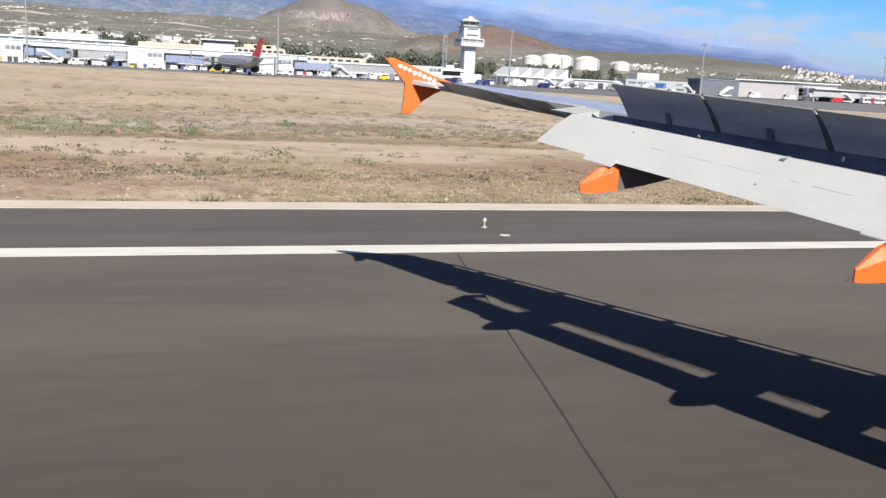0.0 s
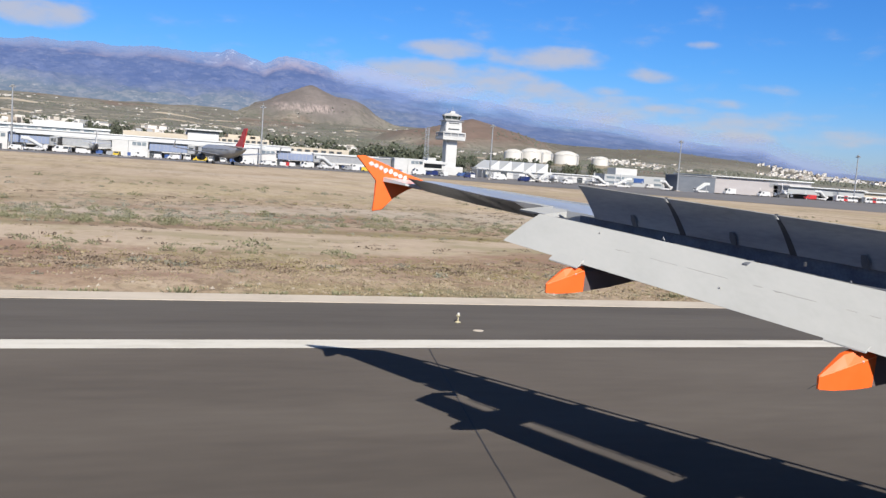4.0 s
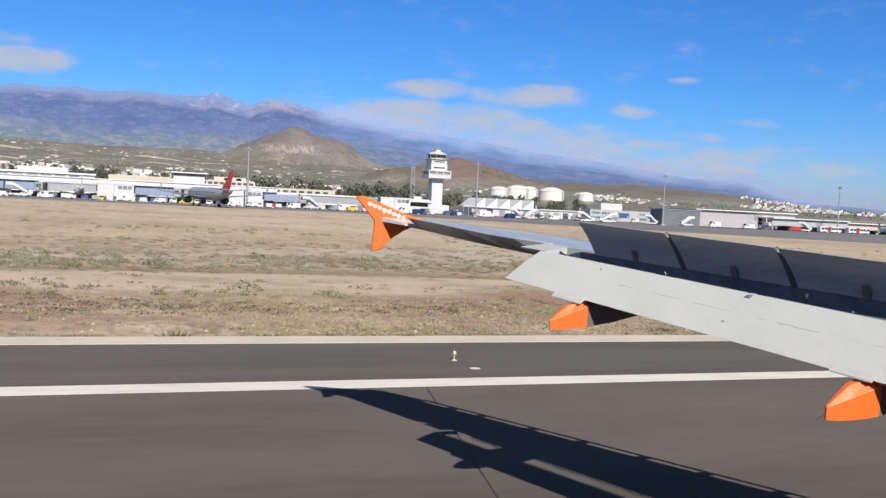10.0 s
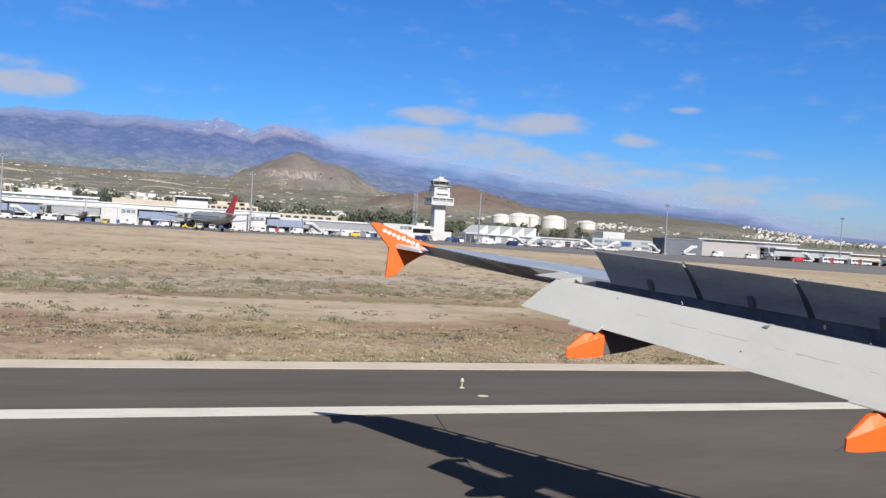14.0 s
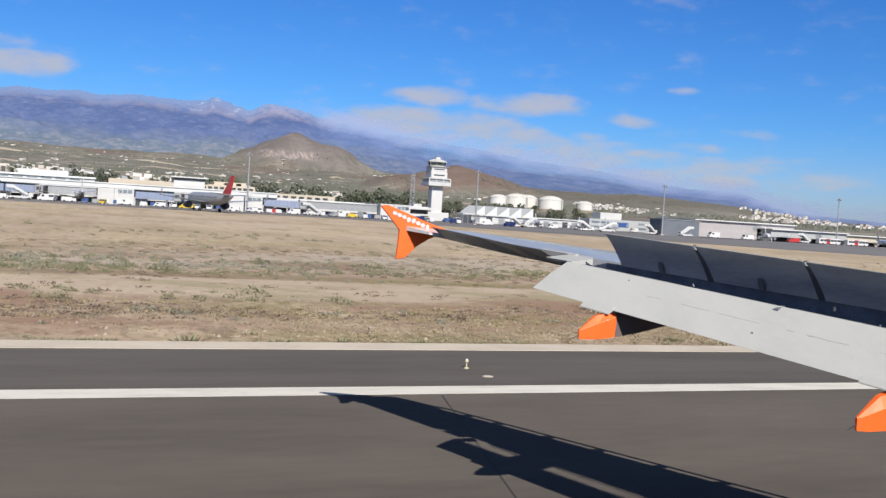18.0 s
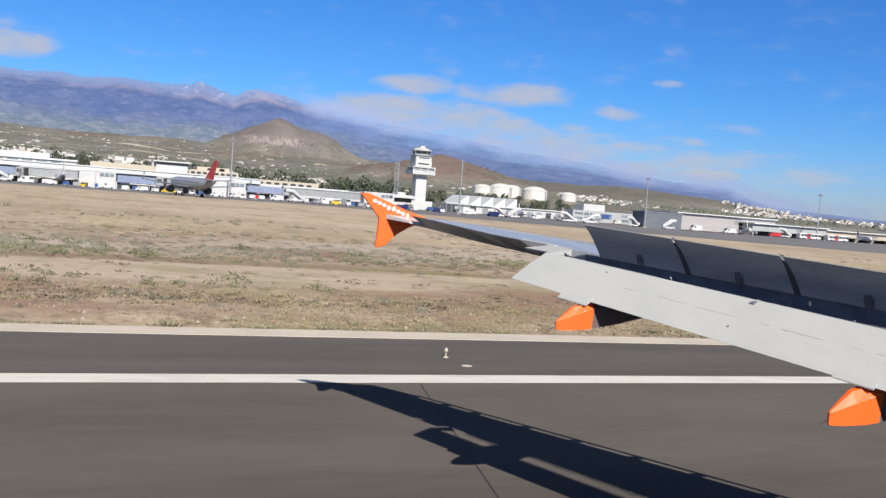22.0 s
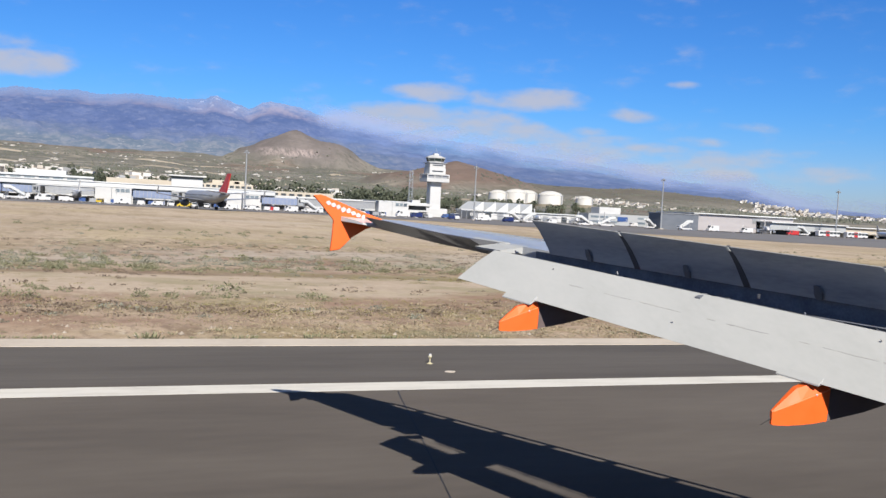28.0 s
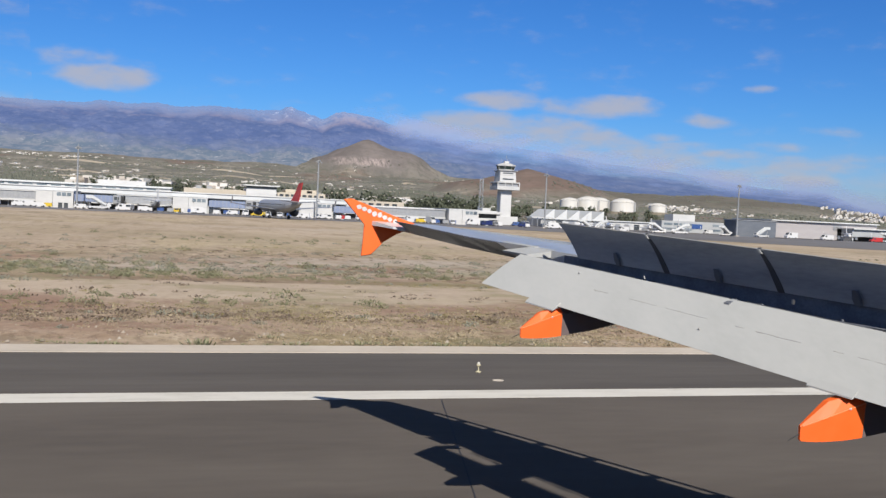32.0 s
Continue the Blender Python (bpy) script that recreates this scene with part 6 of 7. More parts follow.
def hangar(x, y, w, h, wall, label, open_front=True):
    ob = thing("hangar", pose(x, y, AZ), label, "hangar", "hangars")
    part("front", boxes((0, w, 0, 1.0, h * (0.42 if open_front else 0.05), h), bevel=0.05), wall, ob, "clad upper front")
    part("body", boxes((0, w, 8, 34, 0, h * 0.96)), SHADE if open_front else wall, ob)
    part("roof", boxes((-0.5, w + 0.5, -1.5, 34, h, h + 0.5)), ROOFWHITE, ob)
    for s in (0, w - 0.6):
        part("side_wall", boxes((s, s + 0.6, 1.0, 34, 0, h)), wall, ob)
    n = int(w / 12)
    for k in range(n + 1):
        part("pillar", boxes(((w - 1.0) * k / n, (w - 1.0) * k / n + 1.0, 0.1, 1.1, 0, h * 0.48)), wall, ob)
    part("sign_panel", boxes((w * 0.58, w * 0.66, -0.12, 0.0, h * 0.6, h * 0.86)), GALV, ob)
    return ob


hangar(332, 408, 64, 9.0, PINK, "tall pinkish-clad hangar beside a dark plant building", False)
hangar(372, 397, 50, 6.4, PANEL, "pale grey cargo hangar with an open dark ground floor")
hangar(424, 402, 60, 5.6, BEIGE, "low cream hangar with an open dark ground floor")


# ---------------------------------------------------------------- vehicles on the apron
def wheel_at(x, y, r, parent):
    part("wheel", loft([[(x + q * math.cos(k * math.tau / 10), y + o, r + q * math.sin(k * math.tau / 10)) for k in range(10)] for o, q in ((-0.14, r * 0.8), (-0.1, r), (0.1, r), (0.14, r * 0.8))]), RUBBER, parent)


def van(x, y, L, h, mat, label, yaw=0, category="van"):
    ob = thing("apron_vehicle", pose(x, y, field_height(y) + 0.03, rz=yaw), label, category, "apron vehicles")
    w = 1.0
    part("body", prism(((0, 0.45), (L, 0.45), (L, h), (L * 0.22, h), (L * 0.10, h * 0.62), (0, h * 0.5)), "y", -w, w), mat, ob)
    part("windscreen", prism(((L * 0.105, h * 0.64), (L * 0.215, h * 0.97), (L * 0.20, h * 0.97), (L * 0.09, h * 0.64)), "y", -w * 0.9, w * 0.9), DARKG, ob)
    part("side_window", boxes((L * 0.24, L * 0.4, -w - 0.02, -w + 0.02, h * 0.6, h * 0.88)), DARKG, ob)
    for dx in (L * 0.18, L * 0.8):
        for dy in (-w, w):
            wheel_at(dx, dy, 0.38, ob)
    return ob


def bus(x, y, mat, label):
    ob = thing("apron_bus", pose(x, y, field_height(y) + 0.03), label, "bus", "apron buses")
    part("body", boxes((0, 13.5, -1.4, 1.4, 0.35, 3.1), bevel=0.2), WHITE, ob)
    part("stripe", boxes((4.5, 6.8, -1.43, 1.43, 0.5, 3.0)), mat, ob, "coloured flank panel")
    for k in range(6):
        part("window", boxes((0.6 + 2.15 * k, 2.5 + 2.15 * k, -1.44, -1.36, 1.5, 2.6)), DARKG, ob)
    for dx in (2.4, 10.8):
        for dy in (-1.3, 1.3):
            wheel_at(dx, dy, 0.45, ob)


rv = random.Random(17)
fleet = []
for x, y, L, h, mt, lab in ((73.5, 398, 6.0, 2.0, YELLOW, "yellow baggage loader on the apron"), (64, 396, 4.5, 1.9, WHITE, "small white apron van"), (110, 398, 5, 2.0, RED, "red apron tug"), (118, 396, 5, 2.4, WHITE, "white apron van"),
                            (139, 396, 6.5, 3.0, WHITE, "white catering truck by the terminal"), (146, 400, 4, 1.8, YELLOW, "yellow apron tug"), (20, 394, 6, 2.8, WHITE, "white service truck"), (30, 396, 4.2, 1.8, WHITE, "small white apron van"),
                            (49, 394, 4.2, 1.9, GREY_JET, "grey apron van"), (176, 410, 5.5, 2.4, BLUE, "blue apron truck"), (182, 430, 5, 2.3, NAVY, "dark blue van under the tower"), (190, 428, 4.6, 2.0, WHITE, "white car-derived van"),
                            (205, 440, 5, 2.1, BLUE, "blue van under the tower"), (226, 412, 5, 2.0, WHITE, "white apron van"), (214, 420, 4.6, 1.9, WHITE, "small white apron van"), (250, 412, 5.4, 2.4, WHITE, "white service truck"),
                            (270, 412, 5, 2.2, WHITE, "white apron van"), (320, 450, 5.2, 2.3, WHITE, "white apron truck"), (330, 446, 6, 2.6, WHITE, "white service truck"), (318, 376, 6.4, 3.0, WHITE, "white high-loader"),
                            (336, 374, 7, 2.6, WHITE, "white fuel truck"), (372, 384, 6, 2.5, RED, "red fire tender far off"), (-18, 392, 6, 2.6, WHITE, "white service truck"), (-8, 394, 4.4, 1.9, YELLOW, "yellow apron tug")):
    fleet.append(van(x, y, L, h, mt, lab + ", parked on concrete", rv.uniform(-12, 12)))
for k in range(46):   # more of the same along the building fronts
    x = -110 + 7.2 * k + rv.uniform(-2.4, 2.4)
    y = (379 if x < 215 else 396) + rv.uniform(-3, 3)
    copy_thing(fleet[rv.choice((1, 1, 3, 6, 7, 8, 10, 11, 13, 14, 15, 5))], pose(x, y, field_height(y) + 0.04, rz=rv.choice((0, 0, 180, 90)) + rv.uniform(-15, 15)))


def airstairs(x, y, yaw):
    ob = thing("passenger_stairs", pose(x, y, field_height(y) + 0.04, rz=yaw), "white mobile passenger stairs parked on the apron", "stairs", "passenger stairs")
    part("chassis", boxes((0, 7.0, -1.1, 1.1, 0.5, 1.2), bevel=0.08), WHITE, ob)
    part("cab", prism(((6.6, 1.2), (8.2, 1.2), (8.0, 2.3), (6.8, 2.4), (6.6, 2.2)), "y", -1.05, 1.05), WHITE, ob)
    part("cab_window", prism(((7.95, 1.7), (8.16, 1.7), (8.03, 2.2), (7.85, 2.2)), "y", -0.9, 0.9), DARKG, ob)
    part("ramp", prism(((6.2, 1.2), (6.7, 1.2), (1.4, 4.2), (-0.6, 4.2), (-0.6, 3.8), (1.2, 3.8)), "y", -0.9, 0.9), GALV, ob)
    for side in (-0.95, 0.95):
        part("side_panel", prism(((6.2, 1.5), (6.2, 2.3), (1.3, 5.2), (-0.6, 5.2), (-0.6, 4.1), (1.3, 4.1)), "y", side - 0.04, side + 0.04), ROOFWHITE, ob)
        for dx in (1.2, 6.8):
            wheel_at(dx, side * 1.15, 0.42, ob)
    part("prop", tube(((0.6, 0, 1.2), (0.2, 0, 3.8)), 0.12, 6), GALV, ob)
    return ob


st = airstairs(226, 404, 20)
for x, y, a in ((240, 406, 200), (262, 402, 10), (283, 404, 160), (300, 402, 25), (318, 390, 190), (384, 389, 15), (12, 369, 20), (-34, 369, 170), (120, 368, 30)):
    copy_thing(st, pose(x, y, field_height(y) + 0.04, rz=a))


def baggage_cart(x, y, mat, yaw):
    ob = thing("baggage_cart", pose(x, y, field_height(y) + 0.03, rz=yaw), "small covered baggage cart waiting on the apron", "cart", "baggage carts")
    part("deck", boxes((0, 2.6, -0.7, 0.7, 0.45, 0.6)), GALV, ob)
    part("cover", prism(((0.1, 0.6), (2.5, 0.6), (2.5, 1.75), (2.2, 1.95), (0.4, 1.95), (0.1, 1.75)), "y", -0.68, 0.68), mat, ob, "coloured cover")
    part("tow_bar", boxes((-1.1, 0, -0.05, 0.05, 0.42, 0.5)), GALV, ob)
    for dx in (0.5, 2.1):
        for dy in (-0.62, 0.62):
            wheel_at(dx, dy, 0.24, ob)
    return ob


carts = [baggage_cart(36, 392, mat, 0) for mat in (BLUE, GALV, WHITE)]
at = random.Random(23)
for k, (x, n) in enumerate(((36, 4), (58, 3), (84, 4), (104, 3), (131, 5), (152, 3), (172, 3))):
    for j in range(n):
        m = pose(x + 3.9 * j, 390 + at.uniform(-0.6, 0.6) + (k % 3) * 2, field_height(391) + 0.03, rz=at.uniform(-6, 6))
        if k == 0 and j < 3:
            carts[j].matrix_world = m
        else:
            copy_thing(carts[at.randrange(3)], m)
for x, y in ((380, 372), (398, 372), (500, 378)):
    bus(x, y, RED, "white apron bus with a red flank panel")

# ---------------------------------------------------------------- trees behind the terminal
LEAF = material("dark_tree_foliage", ((0.05, 0.062, 0.042), (0.085, 0.10, 0.062), (0.12, 0.135, 0.085)), 0.8, 0.25)
PALM = material("palm_fronds", ((0.06, 0.075, 0.045), (0.10, 0.12, 0.07)), 0.75, 0.4)
BARK = material("tree_bark", ((0.09, 0.07, 0.05), (0.16, 0.13, 0.10)), 0.9, 1.5)


def leafy_tree(seed, h):
    rr = random.Random(seed)
    ob = thing("tree", pose(0, 0, -500), "dusty green broad-leaved tree behind the apron buildings", "tree", "trees behind the apron")
    part("trunk", tube(((0, 0, 0), (0.1, 0, h * 0.25), (0.0, 0.1, h * 0.6)), (0.32, 0.24, 0.1), 7), BARK, ob)
    verts, faces = [], []
    for k in range(9):
        a, q = rr.uniform(0, math.tau), rr.uniform(0.1, 0.34) * h
        c = Vector((q * math.cos(a), q * math.sin(a), h * rr.uniform(0.45, 0.9)))
        rad = h * rr.uniform(0.14, 0.24)
        for j in range(26):
            d = Vector((rr.gauss(0, 1), rr.gauss(0, 1), rr.gauss(0, 0.8))).normalized()
            p = c + d * rad * rr.uniform(0.6, 1.05)
            u, s = d.orthogonal().normalized(), rad * rr.uniform(0.18, 0.36)
            v = d.cross(u)
            n = len(verts)
            verts += [p + u * s, p + v * s * 0.8, p - u * s * 0.9, p - v * s]
            faces.append((n, n + 1, n + 2, n + 3))
    me = bpy.data.meshes.new("crown")
    me.from_pydata(verts, [], faces)
    me.materials.append(LEAF)
    c = new("crown", me)
    c.parent = ob
    return ob


def palm_tree(seed, h):
    rr = random.Random(seed)
    ob = thing("palm_tree", pose(0, 0, -500), "tall palm tree with a ragged crown", "palm tree", "palms behind the apron")
    part("trunk", tube(((0, 0, 0), (0.15, 0.1, h * 0.5), (0.3, 0, h)), (0.28, 0.2, 0.2), 7), BARK, ob)
    verts, faces = [], []
    for k in range(22):
        a, lift = rr.uniform(0, math.tau), rr.uniform(-0.2, 1.0)
        ca, sa = math.cos(a), math.sin(a)
        L = 2.8 * rr.uniform(0.8, 1.15)
        prev = None
        for j in range(5):
            t = j / 4
            p = Vector((0.3 + ca * L * t, sa * L * t, h + L * (lift * t - 1.05 * t * t)))
            w = 0.42 * (1 - t * 0.75)
            a1, b1 = p + Vector((-sa * w, ca * w, -0.1)), p + Vector((sa * w, -ca * w, -0.1))
            n = len(verts)
            verts += [a1, p + Vector((0, 0, 0.12)), b1]
            if prev is not None:
                faces += [(prev, prev + 1, n + 1, n), (prev + 1, prev + 2, n + 2, n + 1)]
            prev = n
    me = bpy.data.meshes.new("crown")
    me.from_pydata(verts, [], faces)
    me.materials.append(PALM)
    c = new("crown", me)
    c.parent = ob
    return ob


rt = random.Random(77)
protos = [leafy_tree(1, 8.5), leafy_tree(2, 10.5), leafy_tree(3, 7.0), palm_tree(4, 9.0), palm_tree(5, 11.5)]
spots = []
for k in range(120):
    x = rt.uniform(-40, 520)
    y = rt.uniform(508, 640)
    if x > 335 and y < 625:
        continue
    if fbm(x, y, 60, 2) > -0.15 or 150 < x < 330:
        spots.append((x, y))
spots += [(rt.uniform(150, 345), rt.uniform(512, 560)) for k in range(46)]
spots += [(rt.uniform(60, 140), rt.uniform(520, 580)) for k in range(26)]
spots += [(rt.uniform(-120, 340), rt.uniform(560, 700)) for k in range(50)]
for i, (x, y) in enumerate(spots):
    p = protos[rt.choice((0, 1, 2, 3, 3, 4)) if 150 < x < 330 else rt.choice((0, 1, 2, 2, 3))]
    m = pose(x, y, land_height(x, y) - 0.1, rz=rt.uniform(0, 360))
    if i < len(protos):
        protos[i].matrix_world = m
    else:
        copy_thing(p, m)

for k in range(110):
    x, y = (rt.uniform(-40, 330), rt.uniform(522, 600)) if k % 3 == 0 else (rt.uniform(96, 236), rt.uniform(512, 575))
    copy_thing(protos[3 + k % 2 if k % 9 == 0 else k % 3], pose(x, y, land_height(x, y) - 0.1, rz=rt.uniform(0, 360)) @ Matrix.Scale(rt.uniform(1.0, 1.55) if k % 9 else 1.0, 4))

for k in range(44):   # a darker belt of trees on the rise behind the hall
    x, y = rt.uniform(-60, 150), rt.uniform(760, 880)
    copy_thing(protos[k % 3 if k % 5 else 3], pose(x, y, land_height(x, y) - 0.1, rz=rt.uniform(0, 360)) @ Matrix.Scale(rt.uniform(0.9, 1.4), 4))

# far scrub, orchards and hedges on the slopes
FAR_GREEN = material("far_dark_scrub", ((0.11, 0.118, 0.092), (0.17, 0.175, 0.14)), 0.9, 0.01)


def far_scrub():
    rr = random.Random(5)
    verts, faces = [], []
    k = 0
    while k < 13000:
        az, r = rr.uniform(-16, 50), 620 + 2400 * rr.random() ** 1.6
        x, y = r * math.sin(radians(az)), r * math.cos(radians(az))
        if 320 < x < 950 and y < 720:
            continue
        if fbm(x, y * 2.2, 110, 4) < rr.uniform(0.1, 0.6):
            continue
        k += 1
        s = rr.uniform(0.5, 1.6) * (1 + r / 3000)
        z = land_height(x, y) - 0.3
        n = len(verts)
        wob = [rr.uniform(0.6, 1.2) for _ in range(6)]
        verts += [(x + s * wob[i] * math.cos(i * math.tau / 6) * 1.3, y + s * wob[i] * math.sin(i * math.tau / 6), z) for i in range(6)]
        verts += [(x + s * 0.55 * wob[i] * math.cos(i * math.tau / 6), y + s * 0.55 * wob[i] * math.sin(i * math.tau / 6), z + s * rr.uniform(0.7, 1.1)) for i in range(6)]
        faces += [(n + i, n + (i + 1) % 6, n + 6 + (i + 1) % 6, n + 6 + i) for i in range(6)]
        faces.append(tuple(n + 6 + i for i in range(6)))
    while k < 16200:   # thicker groves on the near part of the plain
        az, r = rr.uniform(-14, 50), rr.uniform(940, 1650)
        x, y = r * math.sin(radians(az)), r * math.cos(radians(az))
        if fbm(x + 500, y * 1.8, 160, 4) < rr.uniform(0.2, 0.5):
            continue
        k += 1
        s, z, n = rr.uniform(1.6, 3.4), land_height(x, y) - 0.4, len(verts)
        wob = [rr.uniform(0.55, 1.2) for _ in range(6)]
        verts += [(x + s * wob[i] * math.cos(i * math.tau / 6) * 1.2, y + s * wob[i] * math.sin(i * math.tau / 6), z) for i in range(6)]
        verts += [(x + s * 0.6 * wob[5 - i] * math.cos(i * math.tau / 6), y + s * 0.6 * wob[i] * math.sin(i * math.tau / 6), z + s * rr.uniform(0.8, 1.5)) for i in range(6)]
        faces += [(n + i, n + (i + 1) % 6, n + 6 + (i + 1) % 6, n + 6 + i) for i in range(6)]
        faces.append(tuple(n + 6 + i for i in range(6)))
    me = bpy.data.meshes.new("far_scrub")
    me.from_pydata(verts, [], faces)
    me.materials.append(FAR_GREEN)
    return tagged(new("far_scrub", me), "dark bushes and hedges dotted over the distant slopes", "bushes", kind="stuff")


far_scrub()

# distant white villages, farm sheds and greenhouses
HOUSE = bpy.data.materials.new("far_house_walls")
HOUSE.use_nodes = True
hn, hl = HOUSE.node_tree.nodes, HOUSE.node_tree.links
hg = hn.new("ShaderNodeNewGeometry")
hr = hn.new("ShaderNodeValToRGB")
hr.color_ramp.elements[0].color, hr.color_ramp.elements[1].color = (0.30, 0.25, 0.20, 1), (0.60, 0.585, 0.56, 1)
e = hr.color_ramp.elements.new(0.35)
e.color = (0.47, 0.44, 0.40, 1)
hl.new(hg.outputs["Random Per Island"], hr.inputs["Fac"])
hl.new(hr.outputs[0], hn["Principled BSDF"].inputs["Base Color"])
hn["Principled BSDF"].inputs["Roughness"].default_value = 0.8


def town(name, label, spots_, seed):
    rr = random.Random(seed)
    verts, faces = [], []
    for az0, az1, r0, r1, count, size, flat in spots_:
        for k in range(count):
            az, r = rr.uniform(az0, az1), rr.uniform(r0, r1)
            x, y = r * math.sin(radians(az)), r * math.cos(radians(az))
            if any(math.hypot(x - c[0], y - c[1]) < c[3] * 0.9 for c in CONES[:6]):
                continue
            z = land_height(x, y) - 1.0
            w, d, h = size * rr.uniform(0.5, 1.5), size * rr.uniform(0.5, 1.2), size * rr.uniform(0.35, 0.8) * flat
            a = rr.uniform(-0.5, 0.5)
            ca, sa = math.cos(a), math.sin(a)
            for (bx, bw, bh) in ((0, w, h), (w * 0.3, w * 0.45, h * 1.45)):
                n = len(verts)
                for zz in (z, z + bh):
                    for sx, sy in ((-1, -1), (1, -1), (1, 1), (-1, 1)):
                        px, py = bx + sx * bw / 2, sy * d / 2
                        verts.append((x + px * ca - py * sa, y + px * sa + py * ca, zz))
                faces += [(n, n + 1, n + 5, n + 4), (n + 1, n + 2, n + 6, n + 5), (n + 2, n + 3, n + 7, n + 6), (n + 3, n, n + 4, n + 7), (n + 4, n + 5, n + 6, n + 7)]
    me = bpy.data.meshes.new(name)
    me.from_pydata(verts, [], faces)
    me.materials.append(HOUSE)
    return tagged(new(name, me), label, "houses", kind="stuff")


town("far_town", "distant town of small white houses along the slope", ((38.6, 50, 2050, 2700, 320, 8.5, 0.9), (29, 33.5, 1750, 1850, 46, 10, 0.8), (41, 50, 1500, 1900, 90, 9, 0.9)), 3)
town("near_town", "cream and white flat-roofed buildings on the slope behind the terminal", ((-3.5, 2.0, 900, 1060, 22, 15, 0.62), (3.8, 7.6, 880, 1040, 30, 15, 0.62), (8, 20, 900, 1100, 22, 12, 0.5)), 17)
town("far_village", "scattered white farmhouses and sheds on the plain", ((-16, 0, 1700, 2300, 60, 10, 0.4), (-16, 12, 2500, 3150, 100, 6, 0.5), (2, 16, 1100, 2300, 45, 7, 0.4), (-4, 6, 950, 1150, 60, 8, 0.6), (-6, 14, 1150, 1600, 70, 8, 0.45), (8, 30, 900, 1500, 36, 7, 0.4), (22, 38, 1300, 2200, 50, 7, 0.5), (16.5, 18.5, 2700, 3000, 26, 8, 0.5), (-9, -4, 2900, 3050, 30, 10, 0.5)), 9)

# pale retaining bands and a road that climb the plain
BAND = material("pale_road_cut", ((0.36, 0.31, 0.25), (0.48, 0.42, 0.34)), 0.9, 0.02)


def band(az0, az1, r0, r1, h, seed):
    verts, faces = [], []
    n = 60
    rr = random.Random(seed)
    for k in range(n + 1):
        t = k / n
        az, r = az0 + (az1 - az0) * t, r0 + (r1 - r0) * t + 14 * math.sin(5 * t + seed)
        x, y = r * math.sin(radians(az)), r * math.cos(radians(az))
        z = land_height(x, y)
        hh = 0.6 * h * (1.6 * math.sin(17 * t + 2.3 * seed) + 0.7 * math.sin(41 * t + seed) - 0.1)
        z2 = land_height(x * (r + 9) / r, y * (r + 9) / r)
        verts += [(x, y, z - 2.0), (x, y, z + hh), (x * (r + 9) / r, y * (r + 9) / r, max(z + hh, z2 + 0.3)), (x * (r + 10) / r, y * (r + 10) / r, z2 - 2)]
    for k in range(n):
        for j in range(3):
            faces.append((4 * k + j, 4 * k + j + 1, 4 * k + 5 + j, 4 * k + 4 + j))
    me = bpy.data.meshes.new("road_embankment")
    me.from_pydata(verts, [], faces)
    me.materials.append(BAND)
    return tagged(new("road_embankment", me), "pale road embankment crossing the distant plain", "embankment", kind="structure")


band(-13, 14, 2100, 1500, 3.2, 1)
band(-2, 16, 1500, 1250, 2.2, 2)
band(-14, 24, 1300, 1080, 2.0, 4)
band(14, 24, 2400, 2300, 3.5, 6)
band(-15, 10, 2700, 2500, 4.0, 3)


# ---------------------------------------------------------------- vaulted hall and taxiway further back along the runway
RIBBED = material("grey_ribbed_roof_sheet", ((0.30, 0.31, 0.33), (0.40, 0.41, 0.43)), 0.4, 0.2, metal=0.3)


def vaulted_hall(x0, x1):
    ob = thing("vaulted_hall", pose(0, 0, 0), "terminal hall with a ribbed grey vaulted roof and glazed bays", "terminal")
    arc = [(428 + 46 * u, 7.0 + 9.0 * math.sin(math.pi * (0.08 + 0.42 * u))) for u in [k / 10 for k in range(11)]]
    n = 12
    for k in range(n):
        a, c = x0 + (x1 - x0) * k / n, x0 + (x1 - x0) * (k + 1) / n
        part("roof_bay", prism(arc + [(474, 6.0), (428, 6.0)], "x", a + 0.25, c - 0.25), RIBBED, ob, "curved ribbed roof bay")
        part("roof_rib", prism([(p[0], p[1] + 0.25) for p in arc] + [(474, 6.5), (428, 6.5)], "x", c - 0.24, c + 0.24), WALL, ob)
        wide = k % 3
        part("bay_wall", boxes((a + 0.1, c - 0.1, 430, 432, AZ, 6.0)), PANEL if wide == 0 else DARKG, ob)
        part("bay_column", boxes((a - 0.5, a + 0.5, 429, 430, AZ, 6.0), bevel=0.05), WALL, ob)
    part("eaves", boxes((x0, x1, 427, 430.5, 5.4, 6.6), bevel=0.08), WALL, ob)
    part("canopy_floor", boxes((x0, x1, 427, 430, -0.2, 0.7), bevel=0.05), WALL, ob)
    part("back_wall", boxes((x0, x1, 470, 474, AZ, 6.0)), WALL, ob)
    return ob


vaulted_hall(-331, -210)
for x in (-300, -262, -224):
    copy_thing(blk, pose(x, 400, AZ))
    copy_thing(br, pose(x + 15, 402, AZ, rz=-8))
west = thing("west_wing", pose(0, 0, 0), "low white terminal wing with a square stair tower", "terminal")
part("wall", boxes((-520, -332, 432, 466, AZ, 5.4), bevel=0.08), WALL, west)
part("roof_band", boxes((-521, -331.5, 428, 467, 5.4, 6.4), bevel=0.08), ROOFWHITE, west)
part("stair_tower", boxes((-362, -340, 440, 458, 6.4, 14.2), bevel=0.1), WALL, west)
for k in range(24):
    part("window", boxes((-516 + 7.6 * k, -510.5 + 7.6 * k, 431.85, 432.05, 0.8, 3.6)), GLASS, west)
for x in (-265, -352, -440):
    copy_thing(m0, pose(x, 384, field_height(384)))

